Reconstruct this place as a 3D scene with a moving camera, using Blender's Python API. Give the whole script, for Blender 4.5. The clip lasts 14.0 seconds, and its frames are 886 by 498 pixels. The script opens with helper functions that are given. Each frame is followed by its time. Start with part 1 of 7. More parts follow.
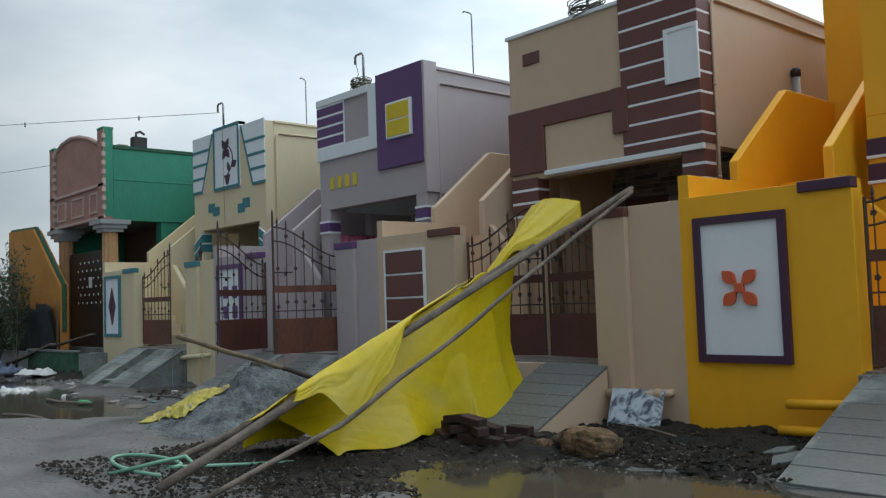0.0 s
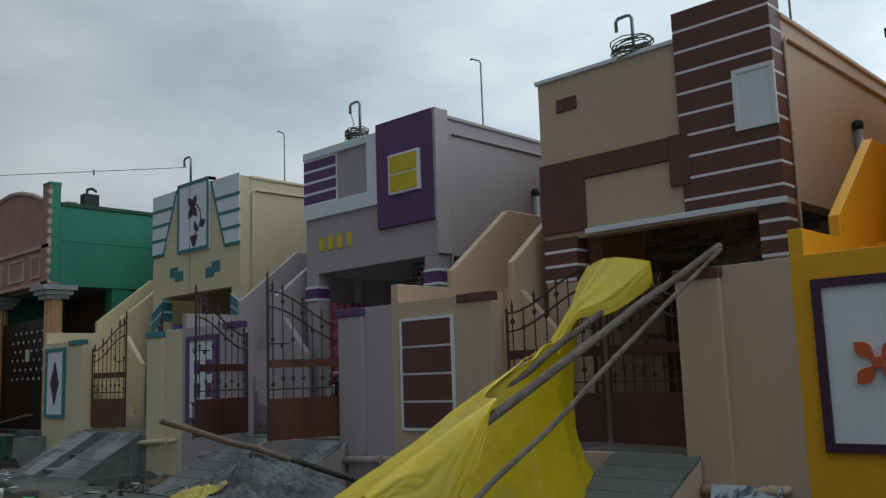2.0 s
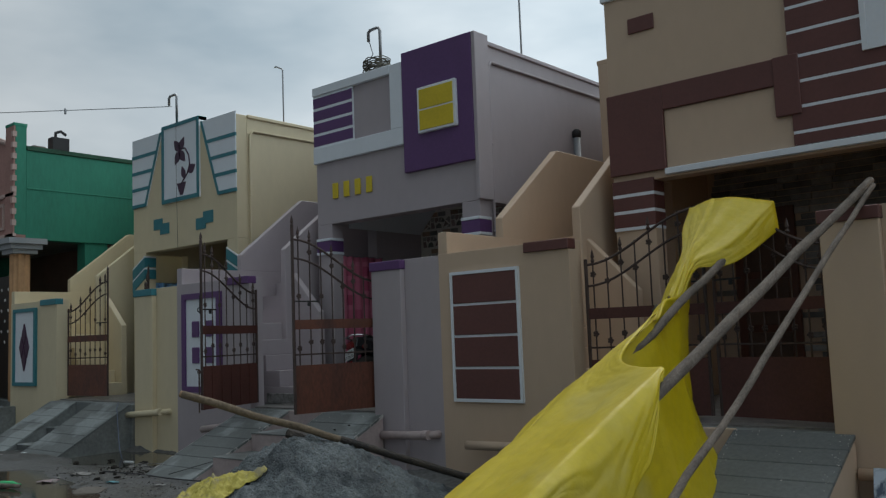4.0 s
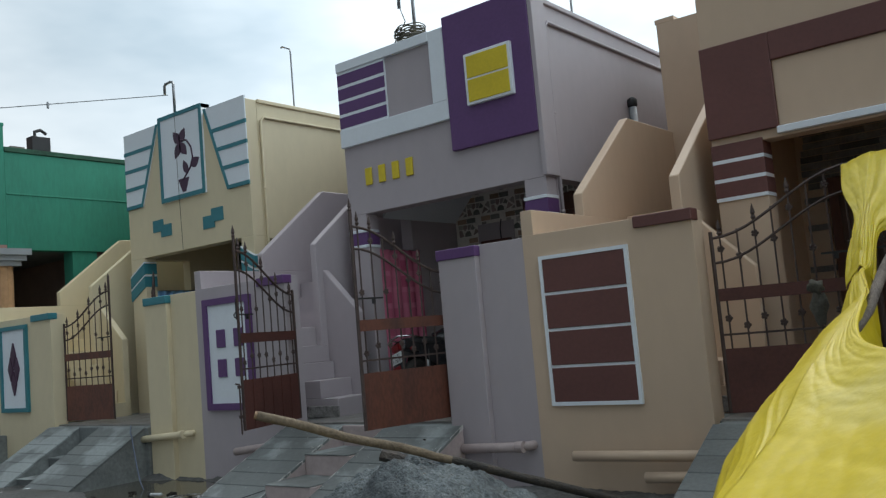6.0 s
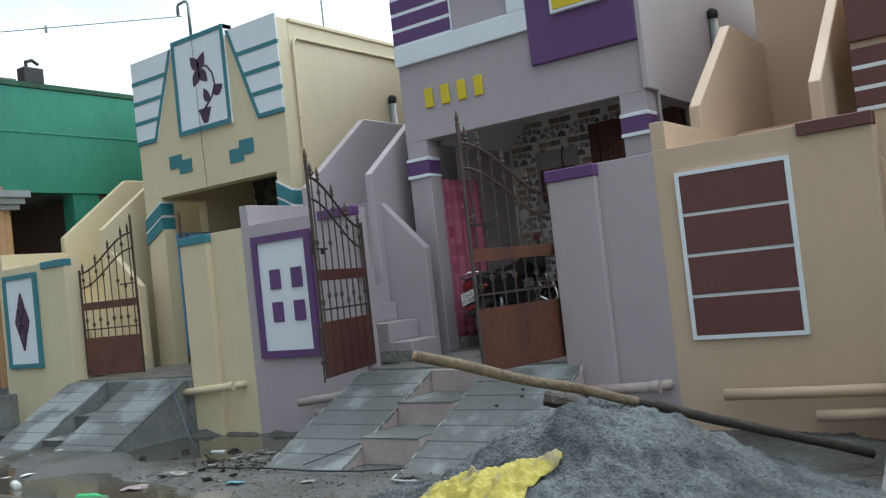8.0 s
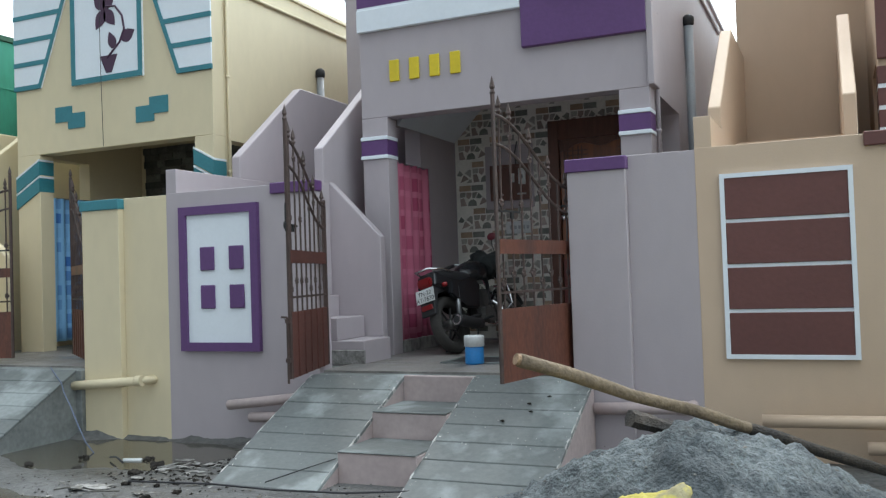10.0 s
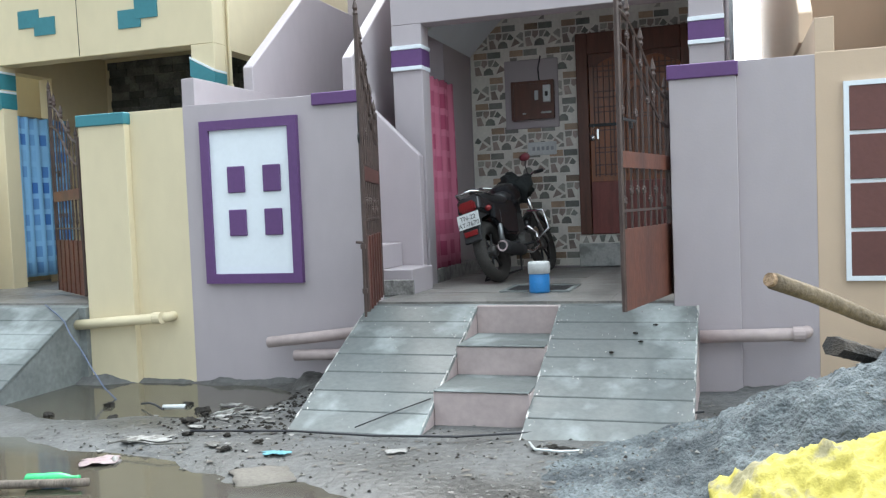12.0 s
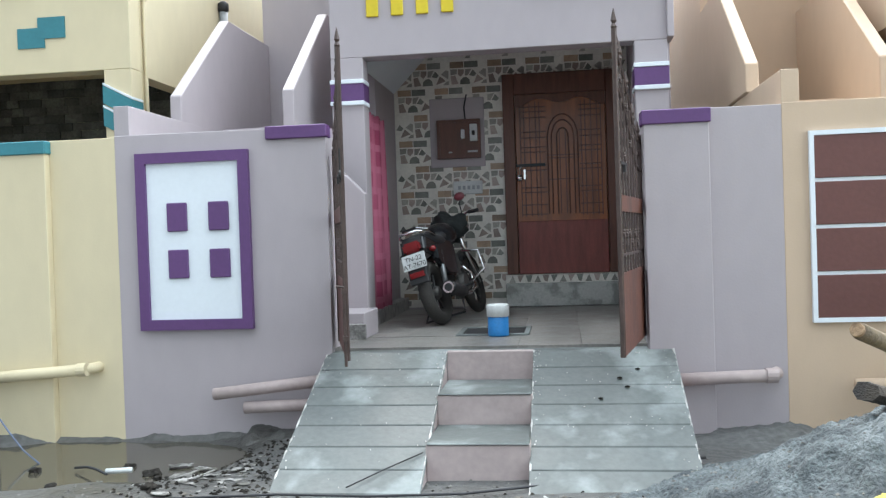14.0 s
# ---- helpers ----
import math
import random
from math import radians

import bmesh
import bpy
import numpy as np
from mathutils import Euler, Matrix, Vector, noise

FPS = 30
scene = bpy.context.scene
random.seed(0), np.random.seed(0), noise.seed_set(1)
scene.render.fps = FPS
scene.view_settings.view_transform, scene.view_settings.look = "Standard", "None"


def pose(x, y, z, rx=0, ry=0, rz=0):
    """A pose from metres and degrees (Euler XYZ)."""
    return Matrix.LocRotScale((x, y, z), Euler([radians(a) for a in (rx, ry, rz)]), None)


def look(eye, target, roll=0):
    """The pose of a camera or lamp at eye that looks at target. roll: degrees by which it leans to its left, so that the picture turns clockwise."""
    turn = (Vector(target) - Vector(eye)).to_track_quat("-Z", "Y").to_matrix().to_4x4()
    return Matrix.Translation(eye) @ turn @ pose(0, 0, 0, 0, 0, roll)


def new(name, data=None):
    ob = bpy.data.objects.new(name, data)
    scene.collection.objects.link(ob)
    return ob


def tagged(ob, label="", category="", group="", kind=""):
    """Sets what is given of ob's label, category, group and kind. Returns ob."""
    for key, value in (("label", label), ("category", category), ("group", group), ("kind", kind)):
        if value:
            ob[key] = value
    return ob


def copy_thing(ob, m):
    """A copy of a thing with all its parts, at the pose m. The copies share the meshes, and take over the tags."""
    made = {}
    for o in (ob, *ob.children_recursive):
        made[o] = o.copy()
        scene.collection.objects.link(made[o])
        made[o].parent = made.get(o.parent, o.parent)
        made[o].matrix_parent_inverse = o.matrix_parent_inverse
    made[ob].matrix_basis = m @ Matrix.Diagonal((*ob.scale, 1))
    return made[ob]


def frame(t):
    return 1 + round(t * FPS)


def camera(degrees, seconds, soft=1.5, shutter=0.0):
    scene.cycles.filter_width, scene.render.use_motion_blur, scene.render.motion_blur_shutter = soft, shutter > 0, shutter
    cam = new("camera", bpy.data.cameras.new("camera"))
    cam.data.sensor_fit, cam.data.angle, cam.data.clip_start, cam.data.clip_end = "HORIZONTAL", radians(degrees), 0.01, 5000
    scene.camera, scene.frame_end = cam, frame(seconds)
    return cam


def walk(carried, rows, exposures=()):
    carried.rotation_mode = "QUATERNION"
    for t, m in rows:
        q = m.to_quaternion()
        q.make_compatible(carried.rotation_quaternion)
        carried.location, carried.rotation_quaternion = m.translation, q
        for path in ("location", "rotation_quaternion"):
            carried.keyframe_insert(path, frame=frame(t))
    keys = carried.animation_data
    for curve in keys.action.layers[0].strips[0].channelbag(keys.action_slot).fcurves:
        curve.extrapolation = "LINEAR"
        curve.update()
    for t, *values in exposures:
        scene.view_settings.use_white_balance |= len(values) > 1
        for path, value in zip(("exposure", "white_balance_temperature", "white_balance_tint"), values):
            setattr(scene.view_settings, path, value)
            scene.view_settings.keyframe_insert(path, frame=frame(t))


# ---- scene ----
cam = camera(53.5, 14.0, soft=1.3)
METRES, EYE, TILT, LEAN, TURN = 11.0, 1.27, 0.0, 0.0, 48.0
ROWS = [
    (0.0, 0.0, 0.0, 0.0, 0.12, 3.49, 1.99),
    (0.5, -0.0187, 0.0351, 0.0006, 0.05, 3.13, 1.4),
    (1.0, -0.0428, 0.0645, 0.0013, -1.23, 4.29, 2.32),
    (1.5, -0.0649, 0.1028, 0.0024, -2.79, 6.91, 2.4),
    (2.0, -0.0991, 0.1401, 0.0052, -4.42, 8.17, 1.99),
    (2.5, -0.1244, 0.1663, 0.0061, -4.73, 8.48, 1.93),
    (3.0, -0.1464, 0.2048, 0.0062, -5.74, 6.41, 1.11),
    (5.5, -0.2319, 0.377, 0.0117, -9.37, 5.99, 4.36),
    (6.0, -0.2584, 0.4059, 0.0111, -9.44, 5.58, 4.94),
    (6.5, -0.2793, 0.4379, 0.0081, -10.28, 4.22, 5.5),
    (7.0, -0.3086, 0.4678, 0.0084, -10.69, 3.07, 5.7),
    (7.5, -0.3358, 0.485, 0.0093, -10.93, 2.31, 6.39),
    (10.0, -0.4475, 0.6315, 0.008, -23.93, 1.68, 1.9),
    (10.5, -0.4606, 0.6598, 0.0067, -25.85, 1.28, 2.28),
    (11.0, -0.477, 0.6895, 0.0076, -27.97, -0.69, 1.93),
    (11.5, -0.5014, 0.712, 0.0045, -29.03, -2.23, 1.77),
    (12.0, -0.52, 0.7358, 0.003, -30.01, -2.83, 2.28),
    (12.5, -0.5395, 0.7619, 0.0049, -33.28, -2.56, 3.16),
    (13.0, -0.5613, 0.7748, 0.0075, -36.6, -1.76, 2.91),
    (13.5, -0.5624, 0.7894, 0.0077, -39.34, -0.84, 1.87),
    (14.0, -0.5722, 0.7993, 0.01, -40.24, -0.93, 1.89),
]
walk(cam, [(t, pose(0, 0, EYE, TILT, LEAN, TURN) @ pose(METRES * x, METRES * y, METRES * z, 90 + pitch, roll, yaw)) for t, x, y, z, yaw, pitch, roll in ROWS],
     exposures=[(0.0, 0.72), (0.5, 0.88), (1.0, 0.66), (1.5, 0.42), (2.0, 0.06), (2.5, 0.10), (3.0, 0.03), (5.5, 0.52), (6.5, 1.0), (7.5, 1.28), (10.0, 1.80), (11.0, 1.90), (11.5, 2.31), (12.0, 2.50), (14.0, 2.55)])

# ---- sky and sun: overcast ----
world = bpy.data.worlds.new("overcast_sky")
scene.world = world
world.use_nodes = True
wn, wl = world.node_tree.nodes, world.node_tree.links
wn.clear()
w_out = wn.new("ShaderNodeOutputWorld")
w_bg = wn.new("ShaderNodeBackground")
w_bg.inputs["Strength"].default_value = 0.1
w_sky = wn.new("ShaderNodeTexSky")
w_sky.sky_type, w_sky.sun_disc = "NISHITA", False
w_sky.sun_elevation, w_sky.sun_rotation = radians(52), radians(-12)
w_tc = wn.new("ShaderNodeTexCoord")
w_map = wn.new("ShaderNodeMapping")
w_map.inputs["Scale"].default_value = (1.0, 1.0, 2.6)
w_noise = wn.new("ShaderNodeTexNoise")
w_noise.inputs["Scale"].default_value, w_noise.inputs["Detail"].default_value = 2.2, 5.0
w_ramp = wn.new("ShaderNodeValToRGB")
w_ramp.color_ramp.elements[0].position, w_ramp.color_ramp.elements[0].color = 0.33, (0.42, 0.52, 0.585, 1)
w_ramp.color_ramp.elements[1].position, w_ramp.color_ramp.elements[1].color = 0.68, (0.86, 0.93, 0.96, 1)
w_gain = wn.new("ShaderNodeVectorMath")
w_gain.operation = "SCALE"
w_gain.inputs["Scale"].default_value = 7.6
w_dot = wn.new("ShaderNodeVectorMath")
w_dot.operation = "DOT_PRODUCT"
w_dot.inputs[1].default_value = (0.44, 0.74, 0.50)
w_side = wn.new("ShaderNodeMapRange")
w_side.inputs["From Min"].default_value, w_side.inputs["From Max"].default_value = -0.36, 0.95
w_side.inputs["To Min"].default_value, w_side.inputs["To Max"].default_value = 2.3, 15.4
wl.new(w_tc.outputs["Generated"], w_dot.inputs[0])
wl.new(w_dot.outputs["Value"], w_side.inputs["Value"])
wl.new(w_side.outputs["Result"], w_gain.inputs["Scale"])
w_mix = wn.new("ShaderNodeMix")
w_mix.data_type = "RGBA"
w_mix.inputs["Factor"].default_value = 0.93
wl.new(w_tc.outputs["Generated"], w_map.inputs["Vector"])
wl.new(w_map.outputs["Vector"], w_noise.inputs["Vector"])
wl.new(w_noise.outputs["Fac"], w_ramp.inputs["Fac"])
wl.new(w_ramp.outputs["Color"], w_gain.inputs[0])
wl.new(w_sky.outputs["Color"], w_mix.inputs["A"])
wl.new(w_gain.outputs["Vector"], w_mix.inputs["B"])
wl.new(w_mix.outputs["Result"], w_bg.inputs["Color"])
wl.new(w_bg.outputs["Background"], w_out.inputs["Surface"])

sun = new("sun", bpy.data.lights.new("sun", "SUN"))
sun.data.energy, sun.data.angle, sun.data.color = 0.9, radians(35), (1.0, 0.97, 0.93)
sun.matrix_world = look((-14, 26, 24), (-10, 8, 0))


# ---- materials ----
def mat(name, col, rough=0.6, metal=0.0, vary=0.12, scale=3.0, fine=60.0, bump=0.15, stretch=(1, 1, 1), col2=None, patch=0.5, spec=0.5, per_object=0.0, rough2=None, bscale=None, edge=1.0):
    """A painted or natural surface: base colour drifting between two tones at two scales, with fine relief."""
    m = bpy.data.materials.new(name)
    m.use_nodes = True
    n, l = m.node_tree.nodes, m.node_tree.links
    b = n["Principled BSDF"]
    b.inputs["Metallic"].default_value = metal
    b.inputs["Specular IOR Level"].default_value = spec
    geo = n.new("ShaderNodeNewGeometry")
    mp = n.new("ShaderNodeMapping")
    mp.inputs["Scale"].default_value = stretch
    l.new(geo.outputs["Position"], mp.inputs["Vector"])
    big, small = n.new("ShaderNodeTexNoise"), n.new("ShaderNodeTexNoise")
    big.inputs["Scale"].default_value, big.inputs["Detail"].default_value = scale, 6
    small.inputs["Scale"].default_value, small.inputs["Detail"].default_value = fine, 4
    l.new(mp.outputs["Vector"], big.inputs["Vector"])
    l.new(mp.outputs["Vector"], small.inputs["Vector"])
    c2 = col2 or tuple(c * (1 - 2.2 * vary) for c in col)
    ramp = n.new("ShaderNodeValToRGB")
    ramp.color_ramp.elements[0].position, ramp.color_ramp.elements[0].color = patch - 0.18 * edge, (*c2, 1)
    ramp.color_ramp.elements[1].position, ramp.color_ramp.elements[1].color = patch + 0.12 * edge, (*col, 1)
    l.new(big.outputs["Fac"], ramp.inputs["Fac"])
    hsv = n.new("ShaderNodeHueSaturation")
    l.new(ramp.outputs["Color"], hsv.inputs["Color"])
    mr = n.new("ShaderNodeMapRange")
    mr.inputs["To Min"].default_value, mr.inputs["To Max"].default_value = 1 - vary, 1 + vary
    mr.inputs["From Min"].default_value, mr.inputs["From Max"].default_value = 0.3, 0.7
    l.new(small.outputs["Fac"], mr.inputs["Value"])
    if per_object:
        oi, add = n.new("ShaderNodeObjectInfo"), n.new("ShaderNodeMath")
        mo = n.new("ShaderNodeMapRange")
        mo.inputs["To Min"].default_value, mo.inputs["To Max"].default_value = 1 - per_object, 1 + per_object
        l.new(oi.outputs["Random"], mo.inputs["Value"])
        add.operation = "MULTIPLY"
        l.new(mr.outputs["Result"], add.inputs[0])
        l.new(mo.outputs["Result"], add.inputs[1])
        l.new(add.outputs["Value"], hsv.inputs["Value"])
    else:
        l.new(mr.outputs["Result"], hsv.inputs["Value"])
    l.new(hsv.outputs["Color"], b.inputs["Base Color"])
    rr = n.new("ShaderNodeMapRange")
    rr.inputs["From Min"].default_value, rr.inputs["From Max"].default_value = patch - 0.15, patch + 0.15
    rr.inputs["To Min"].default_value, rr.inputs["To Max"].default_value = (rough if rough2 is None else rough2), rough
    l.new(big.outputs["Fac"], rr.inputs["Value"])
    l.new(rr.outputs["Result"], b.inputs["Roughness"])
    if bump:
        bp = n.new("ShaderNodeBump")
        bp.inputs["Strength"].default_value, bp.inputs["Distance"].default_value = bump, 0.02
        src = small
        if bscale:
            src = n.new("ShaderNodeTexNoise")
            src.inputs["Scale"].default_value, src.inputs["Detail"].default_value = bscale, 8
            l.new(geo.outputs["Position"], src.inputs["Vector"])
        l.new(src.outputs["Fac"], bp.inputs["Height"])
        l.new(bp.outputs["Normal"], b.inputs["Normal"])
    return m


WALL = dict(rough=0.6, vary=0.022, scale=0.8, fine=9.0, bump=0.05, stretch=(1, 1, 0.5), bscale=70.0)
LILAC = mat("lilac_wall_paint", (0.415, 0.37, 0.39), **WALL)
CREAM = mat("cream_wall_paint", (0.66, 0.57, 0.385), **WALL)
TAN = mat("tan_wall_paint", (0.57, 0.43, 0.312), **WALL)
ORANGE = mat("orange_wall_paint", (0.86, 0.425, 0.010), **WALL)
ORANGE_OLD = mat("faded_orange_wall_paint", (0.50, 0.22, 0.04), rough=0.75, vary=0.08, scale=2.0, fine=20, bump=0.2)
WHITE = mat("white_paint", (0.75, 0.80, 0.85), rough=0.55, vary=0.015, scale=2, fine=30, bump=0.03)
PURPLE = mat("purple_paint", (0.115, 0.048, 0.165), rough=0.5, vary=0.05, scale=2, fine=30, bump=0.08)
PLUM = mat("dark_plum_paint", (0.060, 0.022, 0.055), rough=0.5, vary=0.05, scale=2, fine=30, bump=0.08)
BROWN = mat("maroon_brown_paint", (0.135, 0.052, 0.045), rough=0.5, vary=0.05, scale=2, fine=30, bump=0.08)
TEAL = mat("teal_paint", (0.035, 0.20, 0.24), rough=0.5, vary=0.05, scale=2, fine=30, bump=0.08)
YELLOW = mat("yellow_paint", (0.68, 0.52, 0.02), rough=0.5, vary=0.04, scale=3, fine=30, bump=0.08)
CORAL = mat("coral_red_paint", (0.62, 0.11, 0.04), rough=0.5, vary=0.04, scale=3, fine=30, bump=0.08)
GREEN = mat("green_wall_paint", (0.025, 0.225, 0.145), rough=0.7, vary=0.08, scale=1.5, fine=18, bump=0.15, stretch=(1, 1, 0.3))
GREEN_DK = mat("weathered_green_plaster", (0.03, 0.10, 0.06), rough=0.85, vary=0.2, scale=4, fine=30, bump=0.3)
PINK = mat("dusty_pink_wall_paint", (0.40, 0.22, 0.19), rough=0.75, vary=0.08, scale=2, fine=18, bump=0.15)
PINK_LT = mat("pale_pink_moulding_paint", (0.52, 0.38, 0.34), rough=0.75, vary=0.08, scale=3, fine=18, bump=0.15)
PEACH = mat("peach_column_paint", (0.52, 0.30, 0.15), rough=0.7, vary=0.08, scale=3, fine=18, bump=0.15)
CHALK = mat("chipped_whitewash", (0.52, 0.50, 0.48), rough=0.8, vary=0.2, scale=14, fine=60, bump=0.2, col2=(0.26, 0.26, 0.25))
RISER = mat("pinkish_riser_paint", (0.44, 0.36, 0.35), rough=0.7, vary=0.07, scale=3, fine=20, bump=0.12)
CEMENT = mat("damp_cement", (0.235, 0.258, 0.256), rough=0.8, rough2=0.45, vary=0.10, scale=1.7, fine=24, bump=0.12, col2=(0.112, 0.124, 0.122), patch=0.545, per_object=0.06, edge=0.28)
CEMENT_DK = mat("dark_damp_cement", (0.15, 0.165, 0.165), rough=0.75, rough2=0.4, vary=0.12, scale=1.6, fine=30, bump=0.2, per_object=0.10)
CEMENT_SIDE = mat("rough_grey_cement", (0.20, 0.215, 0.21), rough=0.9, vary=0.15, scale=3, fine=25, bump=0.35)
FLOOR = mat("grey_stone_floor", (0.225, 0.21, 0.195), rough=0.6, rough2=0.3, vary=0.16, scale=3.4, fine=30, bump=0.12, per_object=0.04, col2=(0.12, 0.115, 0.11), patch=0.47)
GROUT = mat("dark_joint", (0.10, 0.10, 0.10), rough=0.9, vary=0.1, bump=0.1)
SILL = mat("veined_grey_marble", (0.44, 0.44, 0.42), rough=0.4, vary=0.12, scale=7, fine=50, bump=0.05, col2=(0.24, 0.245, 0.225), patch=0.48, edge=0.5)
GRANITE = mat("grey_granite", (0.33, 0.32, 0.31), rough=0.4, vary=0.3, scale=14, fine=90, bump=0.05, col2=(0.12, 0.115, 0.11))
MUD = mat("wet_road_mud", (0.106, 0.107, 0.106), rough=0.85, rough2=0.32, vary=0.25, scale=0.9, fine=22, bump=0.8, col2=(0.050, 0.049, 0.045), patch=0.5, bscale=20, edge=0.7)
SOIL = mat("dark_wet_soil", (0.030, 0.025, 0.020), rough=0.95, rough2=0.75, vary=0.35, scale=5, fine=40, bump=1.0, col2=(0.015, 0.014, 0.013), bscale=45, spec=0.25)
SAND = mat("grey_manufactured_sand", (0.132, 0.150, 0.157), rough=0.92, vary=0.34, scale=3.4, fine=55, bump=1.0, col2=(0.048, 0.056, 0.062), patch=0.49, bscale=60, edge=0.8)
LITTER = mat("grimy_pale_scrap", (0.27, 0.262, 0.25), rough=0.7, vary=0.25, scale=11, fine=40, bump=0.2, col2=(0.10, 0.095, 0.085), patch=0.5, edge=0.3)
STONE = mat("grey_rubble_stone", (0.22, 0.21, 0.195), rough=0.85, vary=0.2, scale=8, fine=50, bump=0.3, per_object=0.4)
ROCK = mat("ochre_sandstone", (0.17, 0.105, 0.052), rough=0.9, vary=0.3, scale=9, fine=60, bump=1.0, col2=(0.07, 0.048, 0.03), bscale=30)
BRICK = mat("dark_wet_clay_brick", (0.055, 0.026, 0.022), rough=0.9, vary=0.2, scale=9, fine=50, bump=0.4, col2=(0.028, 0.017, 0.015), per_object=0.35)
WOOD_POLE = mat("weathered_grey_pole_wood", (0.17, 0.14, 0.115), rough=0.85, vary=0.22, scale=7, fine=45, bump=0.5, col2=(0.085, 0.070, 0.058), stretch=(3, 1, 1))
WOOD_LOG = mat("barked_brown_pole_wood", (0.17, 0.128, 0.085), rough=0.85, vary=0.2, scale=6, fine=45, bump=0.5, col2=(0.10, 0.075, 0.05))
WOOD_END = mat("pale_split_wood", (0.30, 0.20, 0.12), rough=0.85, vary=0.2, scale=30, fine=90, bump=0.4, col2=(0.16, 0.10, 0.06))
WOOD_CHAR = mat("charred_wet_wood", (0.050, 0.040, 0.032), rough=0.8, vary=0.25, scale=5, fine=40, bump=0.6, col2=(0.024, 0.022, 0.021), stretch=(2, 1, 3))
TARP = mat("yellow_plastic_tarpaulin", (0.565, 0.435, 0.006), rough=0.42, vary=0.05, scale=1.3, fine=16, bump=0.28, col2=(0.53, 0.46, 0.15), patch=0.37, edge=0.8, bscale=11)
SACK = mat("yellow_woven_sack", (0.44, 0.375, 0.075), rough=0.7, vary=0.10, scale=8, fine=60, bump=0.25, col2=(0.27, 0.24, 0.13), patch=0.42, edge=0.3)
IRON = mat("brown_painted_iron", (0.070, 0.044, 0.038), rough=0.55, metal=0.1, vary=0.15, scale=8, fine=60, bump=0.12)
SHEET = mat("red_oxide_sheet_metal", (0.135, 0.048, 0.030), rough=0.5, metal=0.1, vary=0.18, scale=5.0, fine=40, bump=0.10, col2=(0.075, 0.032, 0.025), patch=0.46, stretch=(1, 1, 0.45))
# darker copy of the red oxide sheet, with shade put into its colour
SHEET_SHADE = mat("dark_red_oxide_sheet", (0.105, 0.037, 0.029), rough=0.62, metal=0.1, vary=0.12, scale=3.0, fine=40, bump=0.06)
BLACK_IRON = mat("black_painted_iron", (0.015, 0.015, 0.016), rough=0.5, metal=0.1, vary=0.1, bump=0.05)
DOOR = mat("polished_brown_teak", (0.29, 0.088, 0.026), rough=0.28, vary=0.12, scale=2.2, fine=50, bump=0.05, stretch=(5, 5, 0.6), col2=(0.155, 0.050, 0.022))
DOOR_RED = mat("red_brown_door_paint", (0.215, 0.052, 0.042), rough=0.45, vary=0.12, scale=4, fine=50, bump=0.08, stretch=(6, 6, 0.8))
DOOR_DK = mat("dark_teak_frame", (0.125, 0.044, 0.026), rough=0.45, vary=0.15, scale=4, fine=60, bump=0.1, stretch=(6, 6, 0.8))
TILE_BASE = mat("cream_wall_tile", (0.76, 0.73, 0.67), rough=0.4, vary=0.06, scale=6, fine=40, bump=0.04)
T_GREY = mat("grey_olive_tile_stone", (0.34, 0.325, 0.285), rough=0.4, vary=0.12, scale=10, fine=60, bump=0.08, per_object=0.28)
T_BROWN = mat("brown_tile_stone", (0.36, 0.255, 0.175), rough=0.4, vary=0.12, scale=10, fine=60, bump=0.08, per_object=0.35)
T_ROSE = mat("rosy_grey_tile_stone", (0.36, 0.285, 0.25), rough=0.4, vary=0.12, scale=10, fine=60, bump=0.08, per_object=0.28)
T_GREEN = mat("dark_olive_tile_stone", (0.20, 0.205, 0.18), rough=0.4, vary=0.12, scale=10, fine=60, bump=0.08, per_object=0.35)
CLAD_DK = mat("dark_green_grey_stone", (0.10, 0.102, 0.092), rough=0.8, vary=0.25, scale=6, fine=40, bump=0.4, per_object=0.45)
SCRAP_BLUE = mat("light_blue_cloth", (0.13, 0.32, 0.37), rough=0.85, vary=0.12, bump=0.2)
SCRAP_PINK = mat("pale_pink_wrapper", (0.36, 0.27, 0.28), rough=0.5, vary=0.15, bump=0.1)
SLATE = mat("dark_stacked_slate", (0.25, 0.245, 0.235), rough=0.4, vary=0.2, scale=6, fine=40, bump=0.3, per_object=0.5)
# brown kept dark to put the shade of deep porches into the colour
SHADED_WALL = mat("dim_brown_inner_wall", (0.12, 0.075, 0.055), rough=0.8, vary=0.1, bump=0.1)
CHROME = mat("chrome", (0.75, 0.75, 0.76), rough=0.15, metal=1.0, vary=0.02, bump=0.0)
STEEL = mat("galvanised_steel", (0.30, 0.31, 0.32), rough=0.4, metal=0.8, vary=0.1, bump=0.05)
RUBBER = mat("tyre_rubber", (0.040, 0.037, 0.034), rough=0.85, vary=0.2, bump=0.1)
BLACK = mat("gloss_black_body", (0.02, 0.021, 0.024), rough=0.25, vary=0.1, bump=0.0)
BLACK_MATT = mat("matt_black_plastic", (0.02, 0.02, 0.022), rough=0.65, vary=0.1, bump=0.1)
ENGINE = mat("dull_grey_alloy", (0.11, 0.105, 0.10), rough=0.55, metal=0.5, vary=0.15, bump=0.1)
MIRROR_RED = mat("dark_red_plastic", (0.16, 0.03, 0.04), rough=0.3, vary=0.05, bump=0.0)
RED_LAMP = mat("red_lamp_lens", (0.20, 0.012, 0.014), rough=0.2, vary=0.05, bump=0.0)
PVC_GREY = mat("grey_pvc", (0.30, 0.32, 0.34), rough=0.45, vary=0.05, bump=0.03)
PVC_BLUE = mat("bright_blue_plastic", (0.025, 0.22, 0.56), rough=0.4, vary=0.08, bump=0.03)
